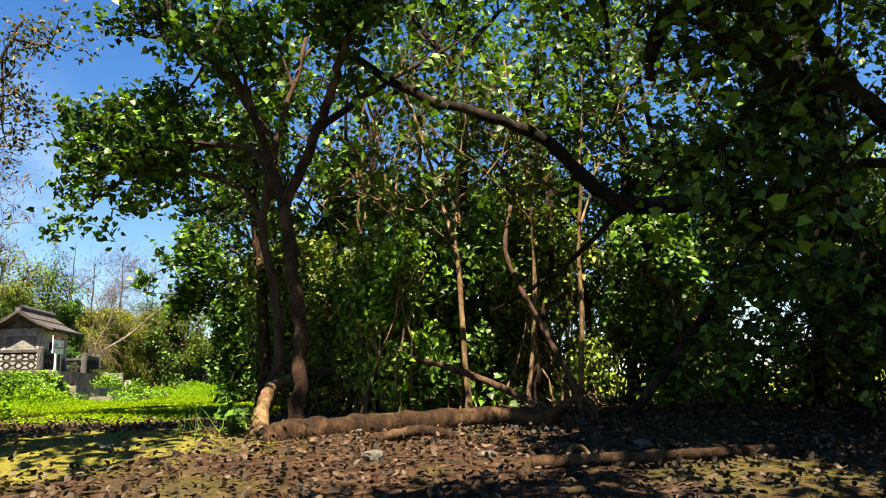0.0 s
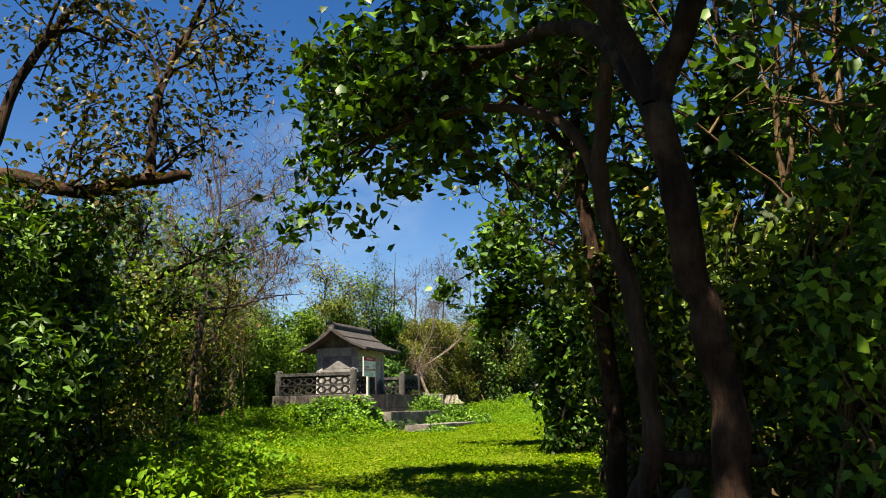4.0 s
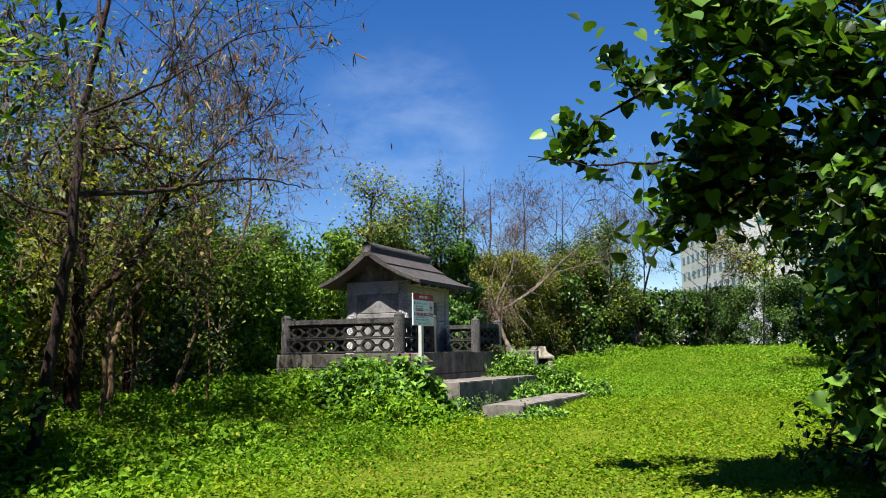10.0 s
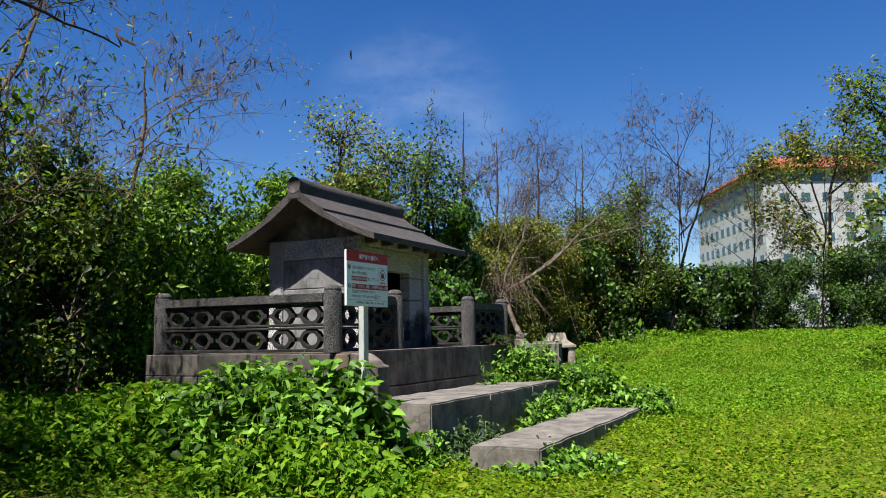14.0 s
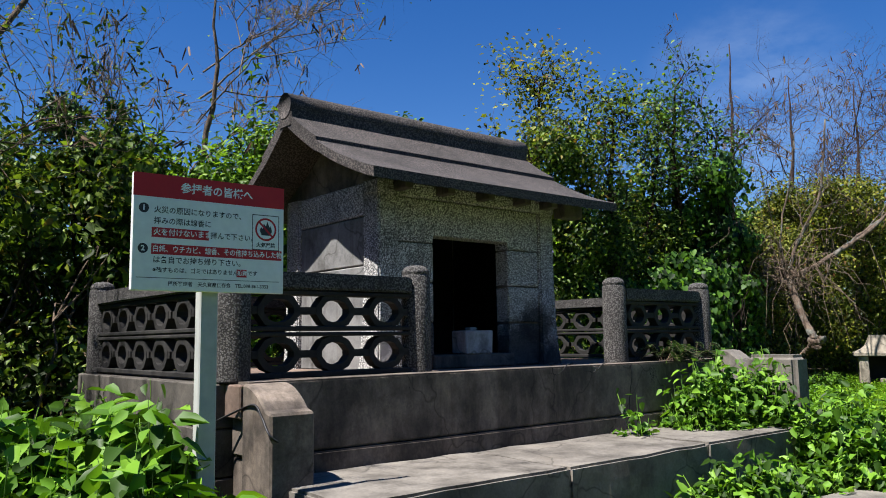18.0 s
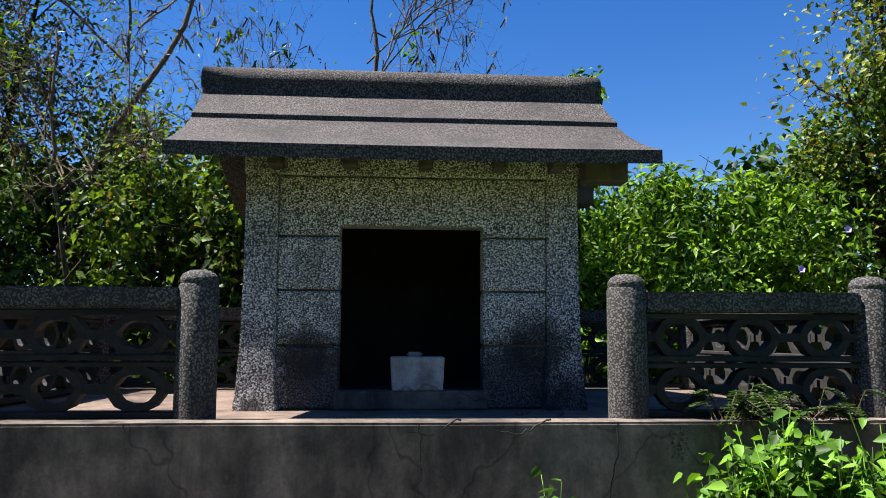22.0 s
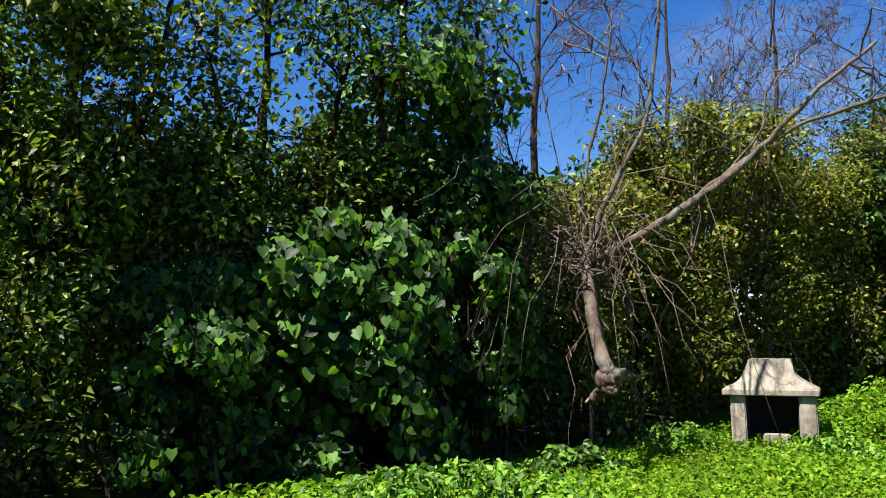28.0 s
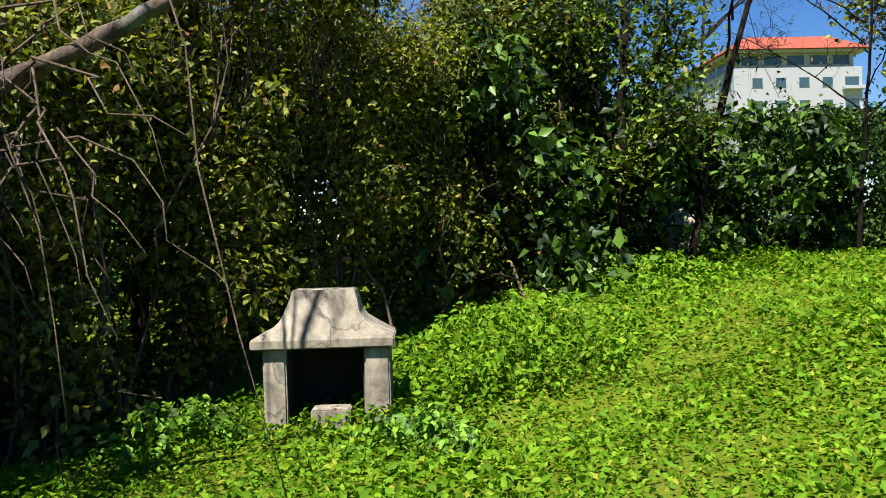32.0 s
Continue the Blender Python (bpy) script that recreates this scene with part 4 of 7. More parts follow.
def post_mesh():
    bm = bmesh.new()
    prof = [(0.104, -0.01), (0.104, 0.0), (0.102, 0.3), (0.1, 0.645), (0.094, 0.66), (0.09, 0.665), (0.096, 0.672), (0.094, 0.69), (0.08, 0.712), (0.05, 0.728), (0.0, 0.734)]
    k = 16
    rings = []
    for rr, z in prof[:-1]:
        rings.append([bm.verts.new((rr * math.cos(2 * math.pi * i / k), rr * math.sin(2 * math.pi * i / k), z)) for i in range(k)])
    top = bm.verts.new((0, 0, prof[-1][1]))
    for a, b in zip(rings[:-1], rings[1:]):
        for i in range(k):
            bm.faces.new((a[i], a[(i + 1) % k], b[(i + 1) % k], b[i]))
    for i in range(k):
        bm.faces.new((rings[-1][i], rings[-1][(i + 1) % k], top))
    bm.faces.new(rings[0][::-1])
    for f in bm.faces:
        f.smooth = True
    me = bpy.data.meshes.new("post")
    bm.to_mesh(me)
    bm.free()
    me.materials.append(POST_AGG)
    return me


POST = post_mesh()
FLOOR = 2.752


def balustrade(name, a, b, blocks, label, posts=(True, True)):
    """A run of parapet between two posts."""
    a, b = Vector((*a, FLOOR)), Vector((*b, FLOOR))
    d = b - a
    L = d.length
    ang = math.degrees(math.atan2(d.y, d.x))
    th = new(name)
    th.empty_display_size = 0.1
    th.matrix_world = pose(*a, 0, 0, ang)
    tagged(th, label, "balustrade", "balustrades round the terrace")
    for on, s in zip(posts, (0, L)):
        if on:
            part("post", POST, None, th).location = (s, 0, 0)
    s0, s1 = 0.08, L - 0.08
    part("top_rail", prim_box(s0, s1, -0.072, 0.072, 0.535, 0.64, 0.012, 2, 0.004), POST_AGG, th)
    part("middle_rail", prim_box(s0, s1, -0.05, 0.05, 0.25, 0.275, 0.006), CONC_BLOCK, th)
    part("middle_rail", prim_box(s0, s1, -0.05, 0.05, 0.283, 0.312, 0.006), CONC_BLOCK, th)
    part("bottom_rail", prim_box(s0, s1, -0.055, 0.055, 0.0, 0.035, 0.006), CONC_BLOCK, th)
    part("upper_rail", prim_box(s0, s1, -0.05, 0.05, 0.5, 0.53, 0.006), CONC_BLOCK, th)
    w = (s1 - s0) / blocks
    me = ring_block(w, 0.215)
    for i in range(blocks):
        for z in (0.142, 0.406):
            part("screen_block", me, None, th).location = (s0 + (i + 0.5) * w, 0, z)
    return th


PX, PY0, PY1, PB = -11.47, 25.92, 30.76, -13.96
balustrade("balustrade", (PX, PY0), (PX, 27.265), 3, "pebble-finished parapet with pierced screen blocks in shade")
balustrade("balustrade", (PX, 29.445), (PX, PY1), 3, "pebble-finished parapet with pierced blocks beside weeds")
balustrade("balustrade", (PB, PY0), (PX, PY0), 6, "long sunlit parapet of pierced grey screen blocks", (True, False))
balustrade("balustrade", (PB, PY1), (PX, PY1), 6, "parapet of pierced grey blocks against the hedge", (True, False))
balustrade("balustrade", (PB, PY0), (PB, PY1), 11, "rear parapet of pierced grey blocks behind the shrine", (False, False))


# ---------------------------------------------------------------- notice board
def text_mesh(body, size, align="LEFT", bold=0.0):
    cu = bpy.data.curves.new("text", "FONT")
    cu.body, cu.size, cu.align_x, cu.align_y, cu.extrude, cu.offset = body, size, align, "CENTER", 0.0, bold + 0.0005
    cu.resolution_u = 2
    ob = new("text_source", cu)
    bpy.context.view_layer.update()
    me = bpy.data.meshes.new_from_object(ob.evaluated_get(bpy.context.evaluated_depsgraph_get()))
    bpy.data.objects.remove(ob)
    return me


def notice():
    W, H = 0.752, 0.54
    th = new("notice_board")
    th.empty_display_size = 0.1
    th.matrix_world = pose(-10.76, 25.475, 1.935, 0, 0, 89.0)       # local x runs along the board, -y is its face
    tagged(th, "white notice board with red heading on a white post", "sign")
    part("post", prim_box(-0.045, 0.045, 0.0125, 0.075, 0.0, 1.78, 0.006), PAINT_POST, th, "chalky white square post")
    part("panel", prim_box(-W / 2, W / 2, -0.0125, 0.0125, 1.275, 1.275 + H, 0.003), WHITE, th)
    top = 1.275 + H

    def sheet(name, x0, x1, y0, y1, mat, up=0.0):
        """A flat strip on the face: x from the left edge, y down from the top, in parts of the board."""
        return part(name, prim_box(-W / 2 + x0 * W, -W / 2 + x1 * W, -0.01268 - up, -0.0122, top - y1 * H, top - y0 * H, 0), mat, th)

    def line(body, x, y, size, mat, align="LEFT", bold=0.0, wide=1.0, up=0.0):
        me = text_mesh(body, size, align, bold)
        me.materials.clear()
        ob = part("lettering", me, mat, th)
        ob.matrix_basis = Matrix.Translation((-W / 2 + x * W, -0.01285 - up, top - y * H)) @ pose(0, 0, 0, 90) @ Matrix.Diagonal((wide, 1, 1, 1))
        return ob

    sheet("heading_band", 0.0, 1.0, 0.0, 0.2, RED)
    line("参拝者の皆様へ", 0.53, 0.105, 0.052, WHITE, "CENTER", 0.0006)
    for k, y in (("1", 0.3), ("2", 0.645)):
        disc = bmesh.new()
        bmesh.ops.create_cone(disc, cap_ends=True, segments=24, radius1=0.023, radius2=0.023, depth=0.0004, matrix=Matrix.Translation((-W / 2 + 0.065 * W, -0.0125, top - y * H)) @ pose(0, 0, 0, 90))
        part("number_disc", disc, INK, th)
        line(k, 0.065, y, 0.034, WHITE, "CENTER", 0.0006)
    line("火災の原因になりますので、", 0.125, 0.31, 0.0345, INK)
    line("拝みの際は線香に", 0.125, 0.405, 0.0345, INK)
    sheet("red_strip", 0.115, 0.475, 0.46, 0.545, RED)
    line("火を付けないまま", 0.125, 0.502, 0.0345, WHITE)
    line("拝んで下さい。", 0.485, 0.502, 0.0345, INK)
    sheet("red_strip", 0.115, 0.985, 0.6, 0.69, RED)
    line("白紙、ウチカビ、線香、その他持ち込みした物", 0.12, 0.645, 0.0345, WHITE, wide=0.9)
    line("は各自でお持ち帰り下さい。", 0.125, 0.74, 0.0345, INK)
    line("※残すものは、ゴミではありません", 0.125, 0.825, 0.0265, INK)
    sheet("red_strip", 0.665, 0.735, 0.79, 0.86, RED)
    line("感謝", 0.67, 0.825, 0.0265, WHITE)
    line("です", 0.74, 0.825, 0.0265, INK)
    sheet("rule", 0.03, 0.97, 0.888, 0.893, INK)
    line("拝所管理者　天久資産保存会　TEL:098-861-3353", 0.22, 0.94, 0.0235, INK)
    # pictogram: no open fire
    sheet("pictogram_frame", 0.77, 0.965, 0.27, 0.60, INK)
    sheet("pictogram_field", 0.775, 0.96, 0.277, 0.593, WHITE, 0.00012)
    cx, cz = -W / 2 + 0.868 * W, top - 0.405 * H
    ring = bmesh.new()
    vs = [[ring.verts.new((cx + rr * math.cos(t * math.pi / 16), -0.01297, cz + rr * math.sin(t * math.pi / 16))) for t in range(32)] for rr in (0.058, 0.048)]
    for i in range(32):
        j = (i + 1) % 32
        ring.faces.new((vs[0][j], vs[0][i], vs[1][i], vs[1][j]))
    part("prohibition_ring", ring, RED, th)
    flame = bmesh.new()
    pts = [(-0.022, -0.03), (-0.034, -0.005), (-0.026, 0.012), (-0.018, 0.002), (-0.012, 0.03), (0.0, 0.016), (0.008, 0.04), (0.02, 0.012), (0.026, 0.02), (0.034, -0.008), (0.022, -0.03)]
    flame.faces.new([flame.verts.new((cx + a, -0.01294, cz + b)) for a, b in pts])
    part("flame", flame, INK, th)
    bar = bmesh.new()
    bar.faces.new([bar.verts.new((cx + a, -0.01302, cz + b)) for a, b in ((-0.041, 0.034), (-0.034, 0.041), (0.041, -0.034), (0.034, -0.041))])
    part("prohibition_bar", bar, RED, th)
    line("火気厳禁", 0.868, 0.555, 0.0255, INK, "CENTER", 0.0004, 1.0, 0.0002)
    return th


notice()
pad = part("sign_footing", prim_box(-11.15, -10.5, 25.2, 25.76, 1.5, 1.935, 0.02, 2, 0.012), CONC, None)
tagged(pad, "rough concrete footing of the notice board among weeds", "footing")


# ---------------------------------------------------------------- wayside altar
def altar():
    th = new("stone_altar")
    th.empty_display_size = 0.1
    th.matrix_world = pose(-14.5, 42.86, 1.84, 0, 0, 25)
    tagged(th, "small pale stone altar with a flared roof in weeds", "altar")
    bm = bmesh.new()
    rings = []
    for t in np.linspace(0, 1, 12):
        w = 0.585 - 0.315 * (1 - (1 - t) ** 2.6)
        front, rear = -0.05 + 0.13 * t ** 0.8, 0.62 - 0.22 * t
        z = 0.69 + 0.395 * t
        rings.append([bm.verts.new((sx * w + 0.012 * math.sin(9 * t + sx), dy, z)) for sx, dy in ((-1, front), (1, front), (1, rear), (-1, rear))])
    low = [bm.verts.new((sx * 0.59, dy, 0.612)) for sx, dy in ((-1, -0.05), (1, -0.05), (1, 0.62), (-1, 0.62))]
    rings.insert(0, low)
    for a, b in zip(rings[:-1], rings[1:]):
        for i in range(4):
            bm.faces.new((a[i], a[(i + 1) % 4], b[(i + 1) % 4], b[i]))
    bm.faces.new(rings[-1])
    bm.faces.new(low[::-1])
    bmesh.ops.recalc_face_normals(bm, faces=bm.faces[:])
    bmesh.ops.bevel(bm, geom=[e for e in bm.edges if e.calc_face_angle(0) > 0.5], offset=0.01, segments=2, affect="EDGES")
    part("roof", bm, STONE, th, "flared pale stone roof with lichen stains")
    part("side_slab", prim_box(-0.5, -0.305, 0.0, 0.55, -0.35, 0.612, 0.015, 2, 0.008), STONE, th)
    part("side_slab", prim_box(0.335, 0.55, 0.0, 0.55, -0.35, 0.612, 0.015, 2, 0.008), STONE, th)
    # back and inner faces are near-black: the hollow's shade is in their colour
    part("back_slab", prim_box(-0.305, 0.335, 0.45, 0.55, -0.35, 0.612, 0.01), SHADE_CRACK_BLACK, th)
    part("inner_shade_sheet", prim_box(-0.303, -0.29, 0.06, 0.448, -0.3, 0.605, 0), SHADE_CRACK_BLACK, th, "inner face blackened to stand for shade")
    part("inner_shade_sheet", prim_box(0.32, 0.333, 0.06, 0.448, -0.3, 0.605, 0), SHADE_CRACK_BLACK, th, "inner face blackened to stand for shade")
    part("censer", prim_box(-0.1, 0.22, -0.1, 0.12, -0.15, 0.12, 0.012, 2, 0.006), STONE, th, "worn square stone censer")
    return th


altar()


def lantern():
    th = thing("stone_lantern", (-12.75, 53.0, float(ground_z(-12.75, 53.0))), "small grey stone lantern under the far hedge", "lantern")
    part("base", prim_box(-0.24, 0.24, -0.24, 0.24, -0.15, 0.64, 0.02), STONE, th)
    bm = bmesh.new()
    bmesh.ops.create_cone(bm, cap_ends=True, segments=4, radius1=0.5, radius2=0.12, depth=0.3, matrix=Matrix.Translation((0, 0, 0.82)) @ pose(0, 0, 0, 0, 0, 45))
    part("roof", bm, STONE, th)


lantern()


# ---------------------------------------------------------------- hotel in the distance
def hotel():
    th = new("hotel")
    th.empty_display_size = 1
    th.matrix_world = pose(-17.8, 190.0, -6.1, 0, 0, 26.0)       # local x runs along the sunlit face, y along the long face
    tagged(th, "white multi-storey hotel with an orange tiled roof", "building")
    W, D, H, floor = 24.0, 42.0, 38.5, 4.15
    part("wall", prim_box(0, W, 0, D, 0, H, 0.05), HOTEL_WHITE, th)
    part("top_storey", prim_box(1.0, W - 1.0, 1.0, D - 1.0, H, H + 2.7, 0.05), HOTEL_WHITE, th)
    part("cornice", prim_box(-0.6, W + 0.6, -0.6, D + 0.6, H + 2.7, H + 3.2, 0.05), HOTEL_WHITE, th)
    bm = bmesh.new()
    e, z0 = 1.4, H + 3.2
    lo = [bm.verts.new(p) for p in ((-e, -e, z0), (W + e, -e, z0), (W + e, D + e, z0), (-e, D + e, z0))]
    hi = [bm.verts.new(p) for p in ((4.2, 4.2, z0 + 3.4), (W - 4.2, 4.2, z0 + 3.4), (W - 4.2, D - 4.2, z0 + 3.4), (4.2, D - 4.2, z0 + 3.4))]
    for i in range(4):
        bm.faces.new((lo[i], lo[(i + 1) % 4], hi[(i + 1) % 4], hi[i]))
    bm.faces.new(hi)
    bm.faces.new(lo[::-1])
    part("roof", bm, TILE_ROOF, th, "orange clay tile roof")
    meshes = {}
    for key, box, mat in (("window_frame", (-1.05, 1.05, -0.06, 0.12, -0.95, 0.95), HOTEL_WHITE), ("pane", (-0.93, 0.93, -0.1, -0.062, -0.85, 0.85), GLASS_DARK)):
        me = bpy.data.meshes.new(key)
        b = prim_box(*box, 0)
        b.to_mesh(me)
        b.free()
        me.materials.append(mat)
        meshes[key] = me

    def window(m, wide=1.0):
        w = part("window", meshes["window_frame"], None, th)
        w.matrix_basis = m
        w.scale.x = wide
        part("pane", meshes["pane"], None, w)

    for f in range(7):
        z = H - 2.7 - f * floor
        for i in range(4):
            window(pose(4.3 + i * 4.37, 0, z))
        window(pose(W - 2.0, 0, z), 1.4)
        part("balcony", prim_box(W - 3.9, W + 0.1, -1.0, 0, z - 1.5, z - 0.9, 0.03), HOTEL_WHITE, th)
        for i in range(11):
            window(pose(0, 2.2 + i * 3.7, z, 0, 0, -90))
    for i in range(5):
        window(pose(3.4 + i * 4.3, 1.0, H + 1.5), 1.7)
    for i in range(9):
        window(pose(1.0, 4.0 + i * 4.2, H + 1.5, 0, 0, -90), 1.7)


hotel()


# ---------------------------------------------------------------- the wood at the start
G = lambda x, y, dz=0.0: (x, y, float(ground_z(x, y)) + dz)

tree("hibiscus_tree", [
    ([G(-1.16, 9.0, -0.1), (-1.13, 9.0, 2.2), (-1.2, 9.0, 2.9), (-1.33, 9.02, 3.76)], 0.085, 0.075),
    ([(-1.33, 9.02, 3.76), (-0.95, 9.0, 4.7), (-0.7, 9.0, 5.5), (-0.5, 9.1, 6.3), (-0.1, 9.3, 8.0)], 0.07, 0.035),
    ([(-1.33, 9.02, 3.7), (-1.75, 9.8, 4.6), (-2.6, 11.0, 5.2), (-3.8, 12.1, 5.35), (-4.55, 12.6, 5.3)], 0.07, 0.02),
    ([(-1.33, 9.02, 3.8), (-1.9, 9.4, 5.3), (-2.9, 10.2, 6.4), (-4.0, 11.2, 7.0)], 0.065, 0.025),
    ([(-0.95, 9.0, 4.7), (-0.2, 9.8, 5.6), (0.9, 10.6, 6.6)], 0.05, 0.02),
], BARK, "leaning brown hibiscus tree with forked trunk", leaves=3900, leaf=LEAF_BIG, leafy=[1, 2, 3], seed=3, shape=HEART, shoots=((7, 4, 3), (1.1, 0.55, 0.3), (0.03, 0.013, 0.005)), group="trees of the wood", size=0.115, reach=0.09)

tree("hibiscus_tree", [
    ([G(-1.85, 10.75, -0.1), (-1.74, 10.75, 1.75), (-1.62, 10.8, 2.1), (-1.7, 10.8, 3.0), (-1.88, 10.8, 3.9), (-1.72, 10.8, 5.2)], 0.08, 0.055),
    ([(-1.88, 10.8, 3.9), (-2.2, 11.0, 4.5), (-3.0, 11.6, 4.95), (-4.0, 12.1, 5.1), (-4.65, 12.5, 5.0)], 0.055, 0.015),
    ([(-1.72, 10.8, 5.2), (-2.6, 11.2, 6.3), (-3.6, 11.8, 7.2)], 0.05, 0.02),
    ([(-1.72, 10.8, 5.2), (-1.4, 11.0, 6.5), (-1.2, 11.4, 8.0)], 0.05, 0.02),
    ([(-1.6, 10.8, 2.0), (-1.2, 11.1, 1.93), (-0.93, 11.25, 1.95)], 0.05, 0.045),
], BARK_PALE, "pale-stemmed hibiscus tree with a broken stub", leaves=3900, leaf=LEAF_BIG, leafy=[1, 2, 3], seed=5, shape=HEART, shoots=((7, 4, 3), (1.1, 0.55, 0.3), (0.03, 0.013, 0.005)), group="trees of the wood", size=0.115, reach=0.09)

# tall tree whose great limb arches over the way
tree("hibiscus_tree", [
    ([G(5.9, 8.8, -0.1), (5.75, 8.9, 2.4), (5.35, 9.0, 3.9), (5.2, 9.0, 5.2)], 0.2, 0.14),
    ([(5.1, 9.0, 3.9), (3.7, 9.3, 3.85), (2.9, 9.6, 3.9), (2.45, 9.7, 4.25), (1.8, 9.6, 4.85), (0.85, 9.4, 5.1), (-0.1, 9.4, 5.5), (-1.2, 9.6, 6.4)], 0.13, 0.04),
    ([(4.9, 9.0, 5.2), (3.6, 7.6, 6.0), (1.6, 7.2, 6.0), (0.2, 7.2, 6.0), (-0.9, 7.5, 6.6)], 0.16, 0.06),
    ([(5.3, 9.0, 3.45), (4.9, 9.1, 3.3), (4.06, 9.2, 2.88), (3.44, 9.2, 2.14), (2.77, 9.2, 1.37), (2.58, 9.2, 1.02)], 0.08, 0.055),
    ([(4.9, 9.0, 5.2), (5.6, 9.6, 7.0), (5.8, 10.5, 8.5)], 0.13, 0.04),
    ([(2.9, 9.6, 3.9), (2.2, 10.2, 3.2), (1.3, 10.8, 2.7)], 0.045, 0.02),
    ([(3.3, 7.5, 6.0), (2.75, 7.6, 5.2), (2.65, 7.6, 4.75)], 0.11, 0.06),
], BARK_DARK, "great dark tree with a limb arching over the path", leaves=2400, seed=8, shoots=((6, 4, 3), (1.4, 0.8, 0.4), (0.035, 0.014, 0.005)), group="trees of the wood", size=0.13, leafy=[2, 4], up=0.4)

# tree whose leafy boughs darken the east side; shade is put into its colours
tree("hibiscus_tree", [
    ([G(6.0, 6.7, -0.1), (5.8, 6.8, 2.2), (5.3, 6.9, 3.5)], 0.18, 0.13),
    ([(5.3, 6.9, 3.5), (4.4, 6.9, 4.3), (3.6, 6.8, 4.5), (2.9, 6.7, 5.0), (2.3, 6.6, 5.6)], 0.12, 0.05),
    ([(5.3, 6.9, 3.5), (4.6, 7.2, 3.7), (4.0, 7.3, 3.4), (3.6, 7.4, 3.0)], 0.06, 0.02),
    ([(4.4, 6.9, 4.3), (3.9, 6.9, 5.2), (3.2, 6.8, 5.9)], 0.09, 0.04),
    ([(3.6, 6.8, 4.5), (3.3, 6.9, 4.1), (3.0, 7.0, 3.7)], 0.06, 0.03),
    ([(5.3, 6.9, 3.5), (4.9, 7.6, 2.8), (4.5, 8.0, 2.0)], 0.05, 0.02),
], BARK_DARK, "tree with dense boughs, stem and leaves shade-dark", leaves=3600, leaf=LEAF_DARK, seed=141, shoots=((7, 5, 3), (0.8, 0.5, 0.3), (0.03, 0.012, 0.005)), group="trees of the wood", size=0.13, reach=0.2)

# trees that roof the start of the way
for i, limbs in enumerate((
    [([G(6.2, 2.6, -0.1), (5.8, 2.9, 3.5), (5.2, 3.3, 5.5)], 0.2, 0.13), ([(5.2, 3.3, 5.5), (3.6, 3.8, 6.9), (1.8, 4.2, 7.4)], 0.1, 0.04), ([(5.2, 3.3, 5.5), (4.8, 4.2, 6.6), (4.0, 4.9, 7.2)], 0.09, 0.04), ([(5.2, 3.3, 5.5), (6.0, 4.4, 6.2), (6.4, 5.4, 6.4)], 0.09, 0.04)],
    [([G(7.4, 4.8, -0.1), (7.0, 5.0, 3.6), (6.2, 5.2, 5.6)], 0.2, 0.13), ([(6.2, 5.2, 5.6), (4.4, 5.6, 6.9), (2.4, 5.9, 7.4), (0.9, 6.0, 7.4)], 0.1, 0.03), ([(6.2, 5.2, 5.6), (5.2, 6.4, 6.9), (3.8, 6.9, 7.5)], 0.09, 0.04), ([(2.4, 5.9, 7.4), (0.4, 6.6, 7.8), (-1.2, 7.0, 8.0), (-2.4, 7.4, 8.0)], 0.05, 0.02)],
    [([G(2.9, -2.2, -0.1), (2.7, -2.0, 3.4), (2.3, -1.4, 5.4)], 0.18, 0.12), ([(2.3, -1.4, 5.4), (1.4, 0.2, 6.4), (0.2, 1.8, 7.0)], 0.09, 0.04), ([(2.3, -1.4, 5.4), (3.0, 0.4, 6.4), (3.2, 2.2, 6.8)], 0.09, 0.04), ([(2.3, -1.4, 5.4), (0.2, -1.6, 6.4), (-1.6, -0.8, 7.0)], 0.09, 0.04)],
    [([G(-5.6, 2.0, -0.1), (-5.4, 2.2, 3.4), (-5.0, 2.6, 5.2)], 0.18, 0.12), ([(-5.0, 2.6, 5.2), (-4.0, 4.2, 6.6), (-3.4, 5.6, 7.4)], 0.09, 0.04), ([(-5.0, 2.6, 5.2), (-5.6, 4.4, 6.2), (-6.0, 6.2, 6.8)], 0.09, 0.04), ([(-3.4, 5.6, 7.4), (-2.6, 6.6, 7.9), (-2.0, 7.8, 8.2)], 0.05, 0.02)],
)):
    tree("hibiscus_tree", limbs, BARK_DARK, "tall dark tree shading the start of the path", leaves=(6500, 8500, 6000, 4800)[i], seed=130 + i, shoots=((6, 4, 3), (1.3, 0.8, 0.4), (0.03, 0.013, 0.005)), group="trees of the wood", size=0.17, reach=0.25)

